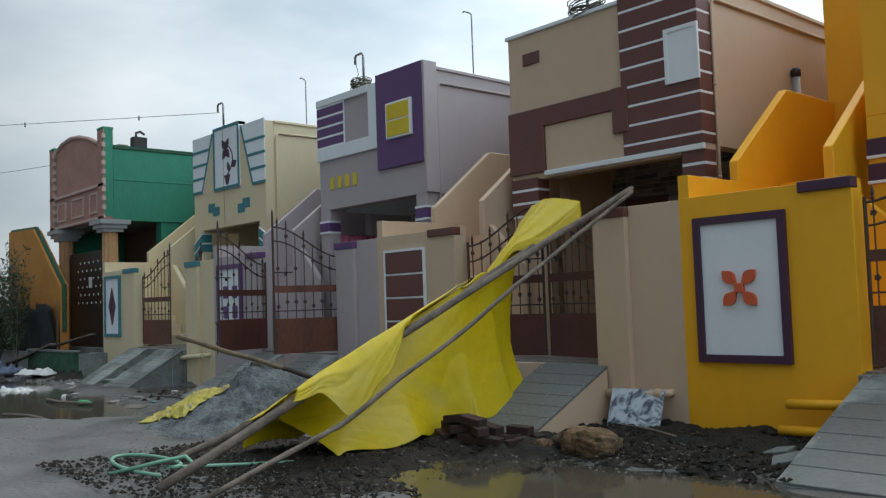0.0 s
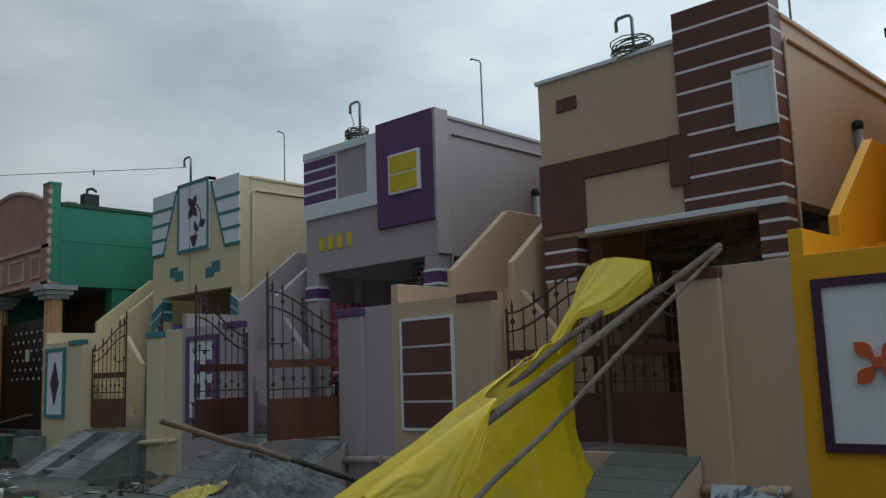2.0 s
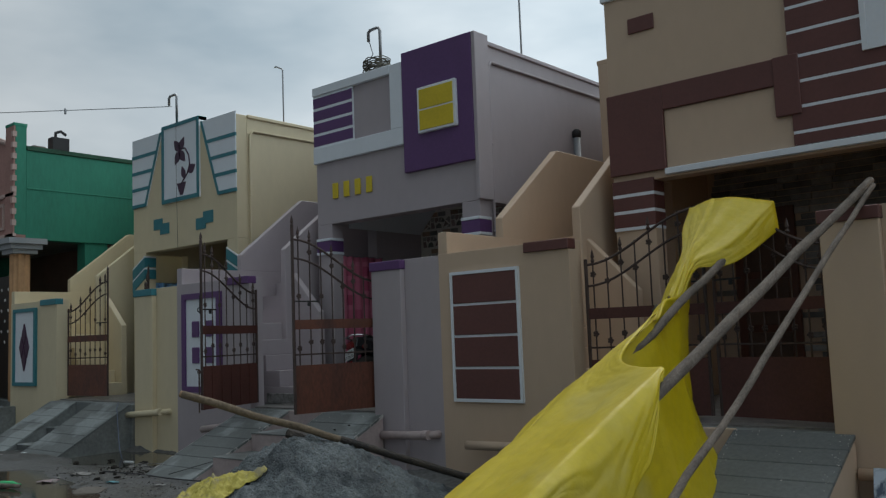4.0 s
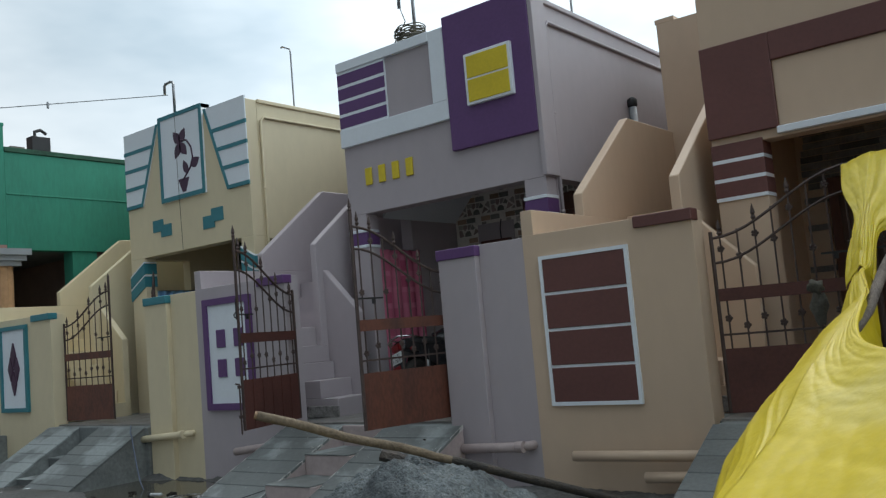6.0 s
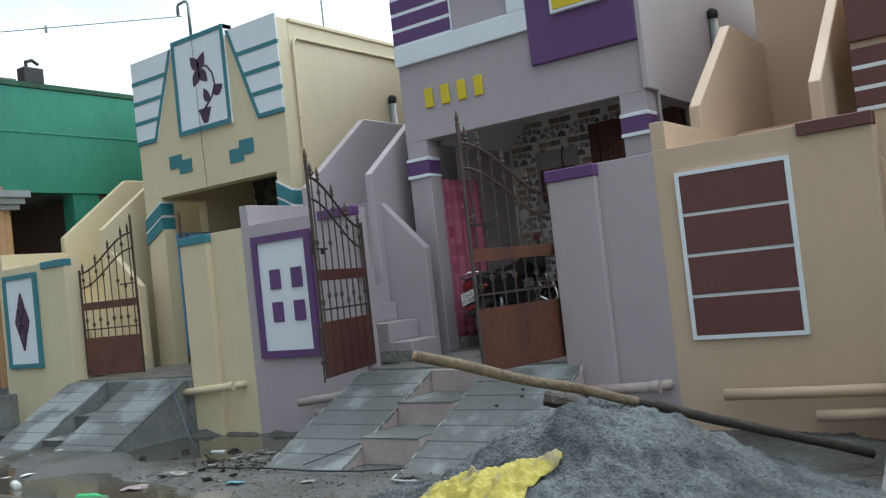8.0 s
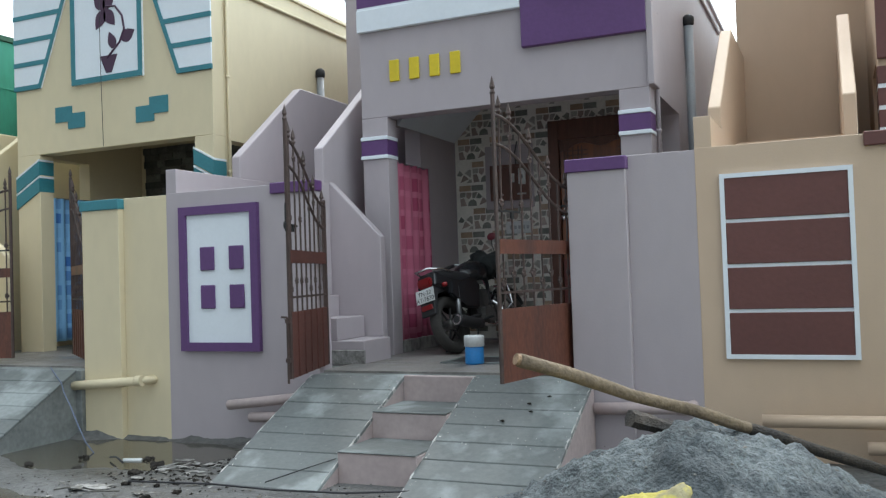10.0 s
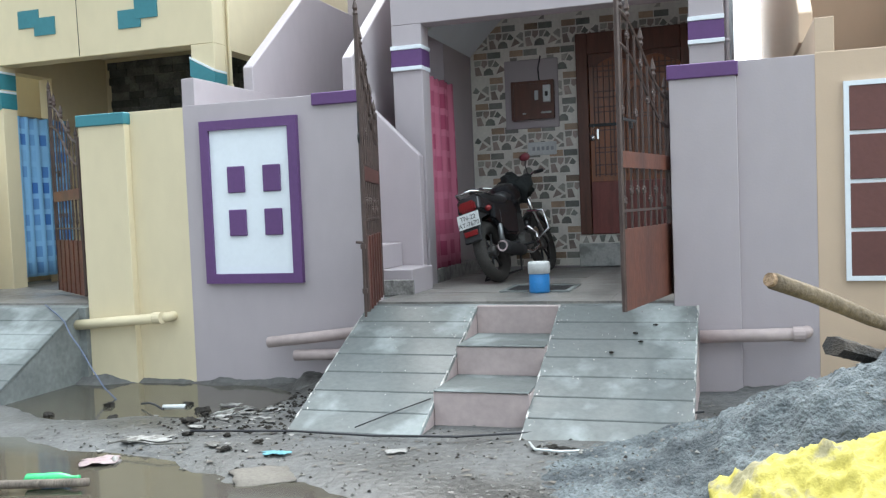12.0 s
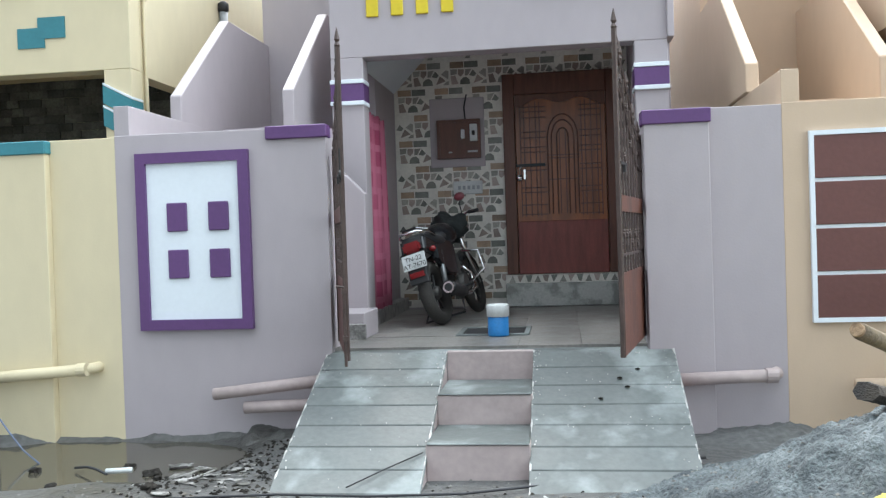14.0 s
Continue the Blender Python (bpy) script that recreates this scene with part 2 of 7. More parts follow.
PVC_WHITE = mat("dirty_white_plastic", (0.62, 0.64, 0.64), rough=0.45, vary=0.08, scale=8, bump=0.03)
HOSE = mat("pale_green_hose", (0.16, 0.36, 0.26), rough=0.45, vary=0.08, bump=0.03)
BOTTLE = mat("green_bottle_plastic", (0.03, 0.40, 0.14), rough=0.25, vary=0.1, bump=0.0)
CARD = mat("soggy_brown_cardboard", (0.145, 0.13, 0.112), rough=0.9, vary=0.15, bump=0.2)
CABLE = mat("black_cable", (0.025, 0.025, 0.03), rough=0.6, vary=0.1, bump=0.0)
CABLE_BLUE = mat("blue_grey_cable", (0.11, 0.14, 0.22), rough=0.6, vary=0.1, bump=0.0)
COIL = mat("dry_grey_vine", (0.16, 0.15, 0.12), rough=0.9, vary=0.3, bump=0.2)
LEAF = mat("dull_green_leaf", (0.065, 0.10, 0.045), rough=0.6, vary=0.25, scale=12, bump=0.05, col2=(0.035, 0.055, 0.03))
CLOTH_DK = mat("black_shade_net", (0.018, 0.022, 0.022), rough=0.9, vary=0.2, bump=0.3)
PLATE_TXT = mat("black_lettering", (0.02, 0.02, 0.02), rough=0.6, vary=0.05, bump=0.0)


def check_cloth(name, c1, c2, sc):
    """Woven curtain with a check of two tones."""
    m = mat(name, c1, rough=0.85, vary=0.1, scale=8, fine=90, bump=0.2)
    n, l = m.node_tree.nodes, m.node_tree.links
    geo, mp, ch = n.new("ShaderNodeNewGeometry"), n.new("ShaderNodeMapping"), n.new("ShaderNodeTexBrick")
    mp.inputs["Rotation"].default_value = (radians(90), 0, radians(90))
    mp.inputs["Scale"].default_value = (sc, sc, sc)
    ch.inputs["Color1"].default_value, ch.inputs["Color2"].default_value, ch.inputs["Mortar"].default_value = (*c2, 1), (*c1, 1), (*c1, 1)
    ch.inputs["Mortar Size"].default_value, ch.inputs["Brick Width"].default_value, ch.inputs["Row Height"].default_value = 0.10, 0.5, 0.6
    ch.offset = 0.0
    ch.inputs["Scale"].default_value = 1.0
    sep, com = n.new("ShaderNodeSeparateXYZ"), n.new("ShaderNodeCombineXYZ")
    l.new(geo.outputs["Position"], sep.inputs["Vector"])
    l.new(sep.outputs["Y"], com.inputs["X"])
    l.new(sep.outputs["Z"], com.inputs["Y"])
    sc_n = n.new("ShaderNodeVectorMath")
    sc_n.operation = "SCALE"
    sc_n.inputs["Scale"].default_value = sc
    l.new(com.outputs["Vector"], sc_n.inputs[0])
    l.new(sc_n.outputs["Vector"], ch.inputs["Vector"])
    n.remove(mp)
    l.new(ch.outputs["Color"], n["Principled BSDF"].inputs["Base Color"])
    return m


PINK_CLOTH = check_cloth("pink_check_curtain_cloth", (0.52, 0.15, 0.235), (0.34, 0.05, 0.115), 3.0)
BLUE_CLOTH = check_cloth("blue_check_curtain_cloth", (0.22, 0.46, 0.72), (0.03, 0.14, 0.44), 3.4)


def water_mat():
    m = bpy.data.materials.new("murky_puddle_water")
    m.use_nodes = True
    n, l = m.node_tree.nodes, m.node_tree.links
    b = n["Principled BSDF"]
    b.inputs["Base Color"].default_value = (0.066, 0.060, 0.046, 1)
    b.inputs["Roughness"].default_value = 0.09
    b.inputs["IOR"].default_value = 1.33
    tx, bp = n.new("ShaderNodeTexNoise"), n.new("ShaderNodeBump")
    geo = n.new("ShaderNodeNewGeometry")
    l.new(geo.outputs["Position"], tx.inputs["Vector"])
    tx.inputs["Scale"].default_value = 5.0
    bp.inputs["Strength"].default_value, bp.inputs["Distance"].default_value = 0.06, 0.01
    l.new(tx.outputs["Fac"], bp.inputs["Height"])
    l.new(bp.outputs["Normal"], b.inputs["Normal"])
    return m


WATER = water_mat()


def marble_mat():
    m = mat("blue_grey_swirled_marble", (0.62, 0.66, 0.72), rough=0.25, vary=0.05, scale=3, bump=0.0)
    n, l = m.node_tree.nodes, m.node_tree.links
    geo, w, r = n.new("ShaderNodeNewGeometry"), n.new("ShaderNodeTexNoise"), n.new("ShaderNodeValToRGB")
    w.inputs["Scale"].default_value, w.inputs["Distortion"].default_value = 4.2, 3.2
    w.inputs["Detail"].default_value, w.inputs["Roughness"].default_value = 5.0, 0.6
    r.color_ramp.elements[0].position, r.color_ramp.elements[0].color = 0.40, (0.10, 0.13, 0.18, 1)
    r.color_ramp.elements[1].position, r.color_ramp.elements[1].color = 0.56, (0.52, 0.60, 0.68, 1)
    l.new(geo.outputs["Position"], w.inputs["Vector"])
    l.new(w.outputs["Fac"], r.inputs["Fac"])
    l.new(r.outputs["Color"], n["Principled BSDF"].inputs["Base Color"])
    return m


MARBLE = marble_mat()


# ---- mesh helpers ----
def box(bm, x0, x1, y0, y1, z0, z1):
    v = [bm.verts.new(p) for p in ((x0, y0, z0), (x1, y0, z0), (x1, y1, z0), (x0, y1, z0), (x0, y0, z1), (x1, y0, z1), (x1, y1, z1), (x0, y1, z1))]
    for f in ((0, 3, 2, 1), (4, 5, 6, 7), (0, 1, 5, 4), (1, 2, 6, 5), (2, 3, 7, 6), (3, 0, 4, 7)):
        bm.faces.new([v[i] for i in f])
    return bm


def prism(bm, pts, axis, a, b):
    """Extrudes a polygon along an axis. Points are (y, z) along x, (x, z) along y, (x, y) along z."""
    def place(p, d):
        return {"x": (d, p[0], p[1]), "y": (p[0], d, p[1]), "z": (p[0], p[1], d)}[axis]
    lo, hi = [bm.verts.new(place(p, a)) for p in pts], [bm.verts.new(place(p, b)) for p in pts]
    k = len(pts)
    made = [bm.faces.new(lo), bm.faces.new(hi[::-1])] + [bm.faces.new((lo[i], hi[i], hi[(i + 1) % k], lo[(i + 1) % k])) for i in range(k)]
    bmesh.ops.recalc_face_normals(bm, faces=made)
    return bm


def tube(bm, pts, r, n=8, r1=None, wob=0.0, rnd=None):
    """A tube along a line of points, tapering from r to r1, with closed ends."""
    pts = [Vector(p) for p in pts]
    r1 = r if r1 is None else r1
    rings, up = [], Vector((0, 0, 1))
    for i, p in enumerate(pts):
        d = (pts[min(i + 1, len(pts) - 1)] - pts[max(i - 1, 0)]).normalized()
        if abs(d.dot(up)) > 0.95:
            up = Vector((1, 0, 0)) if abs(d.x) < 0.9 else Vector((0, 1, 0))
        a = d.cross(up).normalized()
        up = a.cross(d).normalized()
        rad = r + (r1 - r) * i / max(1, len(pts) - 1)
        ring = []
        for j in range(n):
            q = rad * (1 + (rnd.uniform(-wob, wob) if rnd else 0))
            ang = 2 * math.pi * j / n
            ring.append(bm.verts.new(p + q * (a * math.cos(ang) + up * math.sin(ang))))
        rings.append(ring)
    for s, t in zip(rings, rings[1:]):
        for j in range(n):
            bm.faces.new((s[j], s[(j + 1) % n], t[(j + 1) % n], t[j]))
    bm.faces.new(rings[0][::-1])
    bm.faces.new(rings[-1])
    return bm


def lathe(bm, prof, n=20, at=(0, 0, 0)):
    """A turned body round z from a profile of (radius, height)."""
    rings = [[bm.verts.new((at[0] + r * math.cos(2 * math.pi * j / n), at[1] + r * math.sin(2 * math.pi * j / n), at[2] + z)) for j in range(n)] for r, z in prof]
    for s, t in zip(rings, rings[1:]):
        for j in range(n):
            bm.faces.new((s[j], s[(j + 1) % n], t[(j + 1) % n], t[j]))
    bm.faces.new(rings[0][::-1])
    bm.faces.new(rings[-1])
    return bm


def ball(bm, c, r, sub=2, squash=(1, 1, 1), wob=0.0, seed=0):
    out = bmesh.ops.create_icosphere(bm, subdivisions=sub, radius=1.0)
    for v in out["verts"]:
        k = 1 + wob * noise.noise(v.co * 1.6 + Vector((seed, seed * 2.3, 0)))
        v.co = Vector(c) + Vector([v.co[i] * r * squash[i] * k for i in range(3)])
    return bm


def soften(bm, w=0.008, seg=1):
    bmesh.ops.remove_doubles(bm, verts=bm.verts, dist=1e-5)
    sharp = [e for e in bm.edges if len(e.link_faces) == 2 and e.calc_face_angle(0) > 0.5]
    bmesh.ops.bevel(bm, geom=sharp, offset=w, segments=seg, affect="EDGES", clamp_overlap=True)
    return bm


def part(name, bm, material, parent=None, label="", smooth=False):
    """Links a bmesh as one mesh object, under a thing or a part where one is given."""
    me = bpy.data.meshes.new(name)
    bm.to_mesh(me)
    bm.free()
    me.materials.append(material)
    if smooth:
        me.polygons.foreach_set("use_smooth", [True] * len(me.polygons))
    ob = new(name, me)
    ob.parent = parent
    if label:
        ob["label"] = label
    return ob


def slab(name, dims, material, parent=None, label="", edge=0.006):
    bm = box(bmesh.new(), *dims)
    if edge:
        soften(bm, edge)
    return part(name, bm, material, parent, label)


def thing(name, label, category, group="", kind="", at=None):
    ob = tagged(new(name), label, category, group, kind)
    ob.empty_display_size = 0.1
    if at:
        ob.matrix_basis = at
    return ob


def lay(ob, me_ob, m):
    """Another object on the same mesh, under ob."""
    o = new(me_ob.name.split(".")[0], me_ob.data)
    o.parent, o.matrix_basis = ob, m
    return o


# ---- ground: one sheet with shallow basins ----
BASINS = [(-14.6, 4.3, 3.2, 1.05), (-14.0, 6.6, 1.25, 0.62), (-18.5, 5.0, 2.4, 0.8), (-3.75, 4.70, 1.95, 0.95), (-12.55, 4.55, 0.75, 0.36)]


def ground_z(x, y):
    z = 0.022 * noise.noise((x * 0.9, y * 0.9, 0)) + 0.012 * noise.noise((x * 3.1, y * 3.1, 4))
    for cx, cy, rx, ry in BASINS:
        d = math.hypot((x - cx) / rx, (y - cy) / ry) + 0.28 * noise.noise((x * 1.1, y * 1.5, 7)) + 0.10 * noise.noise((x * 3.7, y * 3.7, 2))
        k = min(1.0, max(0.0, 1.25 - d) / 0.5)
        z -= 0.085 * k * k * (3 - 2 * k)
    if y > 6.3:
        z += 0.035 * min(1.0, (y - 6.3) / 0.7) * (0.5 + noise.noise((x * 1.3, y * 2, 9)))
    return z if y < 7.4 else min(z, -0.02)


def build_ground():
    bm = bmesh.new()
    xs = [-400, -200, -110, -70, -50, -40] + [-34 + i * 1.0 for i in range(6)] + [-28 + i * 0.13 for i in range(236)] + [3, 4, 6, 9, 14, 22, 40, 80, 160, 400]
    ys = [-400, -160, -70, -30, -16, -9, -5.5, -3.5] + [-2 + i * 0.12 for i in range(84)] + [8.6, 10, 13, 18, 26, 40, 80, 180, 400]
    rows = [[bm.verts.new((x, y, ground_z(x, y) if -34 < x < 6 and -4 < y < 9 else -0.03)) for x in xs] for y in ys]
    for a, b in zip(rows, rows[1:]):
        for i in range(len(xs) - 1):
            bm.faces.new((a[i], a[i + 1], b[i + 1], b[i]))
    return tagged(part("ground", bm, MUD, smooth=True), "wet grey mud road with shallow puddles", "ground", kind="structure")


build_ground()


def puddle(x0, x1, y0, y1, label):
    bm = bmesh.new()
    bm.faces.new([bm.verts.new(p) for p in ((x0, y0, -0.042), (x1, y0, -0.042), (x1, y1, -0.042), (x0, y1, -0.042))])
    return tagged(part("water", bm, WATER), label, "puddle", kind="structure")


puddle(-22.5, -11.0, 2.6, 7.18, "murky brown puddle water along the plot walls")
puddle(-6.6, -0.5, 2.6, 5.9, "murky brown puddle water reflecting the orange wall")


# ---- plots: yard slab, plot walls, houses, stairs, ramps ----
YC, YF, YB, YE = 7.2, 8.6, 10.5, 16.5        # plot wall, house front, porch back, house end
FZ = 0.60


def yard(x0, x1, name, gl, gr):
    t = thing("floor", "grey stone slab floor of the %s yard and porch" % name, "floor", kind="structure")
    slab("plinth", (x0 + 0.12, x1 - 0.01, 7.30, YE, -0.1, FZ - 0.02), CEMENT_SIDE, t, edge=0)
    slab("threshold", (gl + 0.003, gr - 0.003, 7.10, 7.302, -0.1, FZ - 0.018), CEMENT if name[0] == "l" else CEMENT_SIDE, t)
    # floor slabs of yard and porch
    ys = [7.26 + 0.62 * i for i in range(6)]
    nx = 5
    for j in range(5):
        for i in range(nx):
            xa, xb = gl - 0.02 + (gr - gl + 0.02) * i / nx, gl - 0.02 + (gr - gl + 0.02) * (i + 1) / nx
            slab("floor_slab", (xa + 0.0012, xb - 0.0012, ys[j] + 0.0012, ys[j + 1] - 0.0012, FZ - 0.03, FZ + random.uniform(-0.001, 0.001)), FLOOR, t, edge=0)
    return t


def plot_wall(X0, gl, gr, pr, X1, paint, strip, panel, name, strip_x):
    """Front wall of a plot, left and right of the gate, with its dividing wall, cap strips and raised panel."""
    t = thing("plot_wall", "%s painted plot wall with a raised decorated panel" % name, "wall", kind="structure")
    bm = bmesh.new()
    box(bm, X0, gl, YC, YC + 0.2, -0.15, 2.17)
    part("front_wall", soften(bm, 0.003), paint, t)
    slab("dividing_wall", (X0 + 0.0005, X0 + 0.115, YC + 0.003, YB, -0.15, 2.385), paint, t, edge=0.003)
    bm = bmesh.new()
    box(bm, gr, pr, YC - 0.062, YC + 0.2, -0.15, 2.14)
    part("gate_pillar", soften(bm, 0.005), paint, t)
    slab("side_wall", (pr, X1 + 0.007, YC + 0.002, YC + 0.2, -0.15, 2.16), paint, t, edge=0.003)
    slab("cap_strip", (strip_x, gl + 0.012, YC - 0.03, YC + 0.1, 2.09, 2.182), strip, t, "coloured cap strip")
    slab("cap_strip", (gr - 0.012, pr + 0.012, YC - 0.08, YC + 0.1, 2.06, 2.155), strip, t, "coloured cap strip")
    panel(t, X0)
    return t


def framed(t, x0, x1, z0, z1, rim, rim_mat, in_mat, y=YC, deep=0.045):
    """A raised rim round an inset panel."""
    bm = bmesh.new()
    for d in ((x0, x1, z0, z0 + rim), (x0, x1, z1 - rim, z1), (x0, x0 + rim, z0 + rim, z1 - rim), (x1 - rim, x1, z0 + rim, z1 - rim)):
        box(bm, d[0], d[1], y - deep, y + 0.01, d[2], d[3])
    part("panel_rim", bm, rim_mat, t, "raised painted rim")
    return slab("panel", (x0 + rim, x1 - rim, y - deep * 0.45, y + 0.01, z0 + rim, z1 - rim), in_mat, t, "flat painted panel", edge=0)


def panel_p(t, X0):
    framed(t, X0 + 0.17, X0 + 1.01, 0.76, 2.03, 0.075, PURPLE, WHITE)
    for i in range(2):
        for j in range(2):
            x, z = X0 + 0.395 + 0.31 * i, 1.13 + 0.335 * j
            slab("raised_square", (x, x + 0.15, YC - 0.04, YC - 0.018, z, z + 0.205), PURPLE, t, "raised purple square")


def panel_b(t, X0):
    framed(t, X0 + 0.16, X0 + 0.98, 0.73, 1.975, 0.03, WHITE, WHITE, deep=0.03)
    h = (1.945 - 0.76 - 3 * 0.025) / 4
    for i in range(4):
        z = 0.76 + i * (h + 0.025)
        slab("brown_field", (X0 + 0.19, X0 + 0.95, YC - 0.024, YC - 0.01, z, z + h), BROWN, t, "maroon brown painted field", edge=0.003)


def panel_o(t, X0):
    framed(t, X0 + 0.16, X0 + 1.05, 0.645, 1.965, 0.07, PLUM, WHITE)
    cx, cz = X0 + 0.60, 1.31
    for k in range(4):
        a = math.radians(45 + 90 * k)
        pts = []
        for s in range(13):
            u = s / 12
            w = 0.054 * math.sin(math.pi * u ** 1.2) if 0 < u < 1 else 0.0
            pts.append((u, w))
        out = [(cx + math.cos(a) * (0.035 + 0.185 * u) - math.sin(a) * w, cz + math.sin(a) * (0.035 + 0.185 * u) + math.cos(a) * w) for u, w in pts]
        out += [(cx + math.cos(a) * (0.035 + 0.185 * u) + math.sin(a) * w, cz + math.sin(a) * (0.035 + 0.185 * u) - math.cos(a) * w) for u, w in pts[-2:0:-1]]
        part("petal", prism(bmesh.new(), out, "y", YC - 0.055, YC - 0.015), CORAL, t, "raised coral petal")
    slab("flower_heart", (cx - 0.042, cx + 0.042, YC - 0.06, YC - 0.015, cz - 0.042, cz + 0.042), CORAL, t, "raised coral flower heart")


def panel_y(t, X0):
    framed(t, X0 + 0.16, X0 + 0.98, 0.80, 2.07, 0.06, TEAL, WHITE)
    cx, cz, a, b = X0 + 0.57, 1.43, 0.185, 0.42
    m = 0.03
    for sx, sz in ((0, 0.5), (0, -0.5), (0.5, 0), (-0.5, 0)):
        px, pz = cx + sx * a, cz + sz * b
        out = [(px, pz + b / 2 - m), (px + a / 2 - m * 0.5, pz), (px, pz - b / 2 + m), (px - a / 2 + m * 0.5, pz)]
        part("diamond", prism(bmesh.new(), out, "y", YC - 0.04, YC - 0.015), PLUM, t, "raised dark purple diamond")


def stairs(X0, gl, paint, name):
    """Outside stair: a lower flight to a landing behind the plot wall, an upper flight to the roof between two parapets."""
    t = thing("staircase", "%s painted masonry outside staircase with sloping parapets" % name, "staircase")
    xl, xr = X0 + 0.12, X0 + 1.10
    for a, nm in ((X0 - 0.02, "parapet"), (X0 + 0.95, "parapet")):
        low_z = 2.388 if a < X0 else 0.5
        prof = [(8.19, low_z), (8.19, 2.61), (9.33, 3.50), (YB - 0.01, 3.50), (YB - 0.01, low_z)]
        part(nm, soften(prism(bmesh.new(), prof, "x", a, a + 0.10), 0.008), paint, t)
    for i in range(4):
        y, z = 8.30 + 0.235 * i, 1.62 + 0.2 * i
        slab("step", (X0 + 0.118, X0 + 0.95, y, y + 0.245, z - 0.55, z + 0.2), paint, t, edge=0)
    slab("landing", (X0 + 0.12, X0 + 0.95, 7.42, 8.30, FZ - 0.02, 1.62), paint, t)
    for i in range(4):
        x1 = max(gl + 0.10 - 0.27 * i, X0 + 1.06)
        slab("step", (X0 + 0.95, x1, 7.78, 8.28, (FZ - 0.02 if i == 0 else 0.60 + 0.2 * i), 0.80 + 0.2 * i), paint, t)
    slab("granite_riser", (X0 + 1.15, gl + 0.115, 7.76, 7.78, FZ - 0.01, 0.72), GRANITE, t, "speckled granite riser facing")
    low = [(X0 + 1.04, 0.5), (X0 + 1.04, 2.30), (gl + 0.02, 1.74), (gl + 0.02, 0.5)]
    part("low_wall", soften(prism(bmesh.new(), low, "y", 8.29, 8.39), 0.008), paint, t)
    return t


def ramp(x0, m0, m1, x1, y1, z1, side, name, top=CEMENT, steps=RISER, sink=0.0):
    """Entry ramp of grooved cement strips on both sides of small middle steps."""
    t = thing("entry_ramp", "grey cement vehicle ramp with cross grooves and %s steps" % name, "ramp")
    y0, z0 = 7.10, FZ - 0.015
    n = 7
    for a, b in ((x0, m0), (m1, x1)):
        prof = [(y0, -0.15), (y0, z0 - 0.02), (y1, z1 - 0.02), (y1, -0.15)]
        part("ramp_body", prism(bmesh.new(), prof, "x", a, b), side, t, "plastered ramp side")
        for i in range(n):
            ya, yb = y0 + (y1 - y0) * (i + (0.02 if i else 0.0)) / n, y0 + (y1 - y0) * (i + 0.982) / n
            za, zb = z0 + (z1 - z0) * (i + (0.02 if i else 0.0)) / n, z0 + (z1 - z0) * (i + 0.982) / n
            prof = [(ya, za - 0.03), (ya, za), (yb, zb), (yb, zb - 0.03)]
            part("ramp_slab", soften(prism(bmesh.new(), prof, "x", a - 0.006, b + 0.006), 0.004), top, t)
    for x in (x0, m0, m1, x1) if side is RISER else ():
        rnd, steps_n = random.Random(int(x * 100)), 40
        bm = bmesh.new()
        g = []
        for i in range(steps_n + 1):
            k = i / steps_n
            w, h = rnd.choice((0.0006, 0.0015, 0.004, 0.006)), rnd.uniform(-0.004, 0.005)
            yy, zz = y0 + (y1 - y0) * k, z0 + (z1 - z0) * k
            g.append([bm.verts.new((x + dx, yy, zz + dz)) for dx, dz in ((-w - 0.003, -0.03), (-w, h), (w, h), (w + 0.003, -0.03))])
        for a, b in zip(g, g[1:]):
            for i in range(3):
                bm.faces.new((a[i], a[i + 1], b[i + 1], b[i]))
        part("edge_line", bm, CHALK, t, "chipped whitewash line on the ramp edge")
    ya, yb, za, zb = y0 - 0.40 * (y0 - y1), y0 - 0.78 * (y0 - y1), 0.385 - sink, 0.195 - sink
    slab("step", (m0, m1, ya, y0, -0.15, za), steps, t)
    slab("step", (m0, m1, yb, ya, -0.15, zb), steps, t)
    slab("step", (m0, m1, y0 - 0.004, y0 + 0.05, 0.0, z0 + 0.004), steps, t)
    slab("tread", (m0 + 0.004, m1 - 0.004, ya - 0.01, y0 - 0.006, za, za + 0.012), top, t, "worn cement tread")
    slab("tread", (m0 + 0.004, m1 - 0.004, yb - 0.01, ya - 0.01, zb, zb + 0.012), top, t, "worn cement tread")
    return t


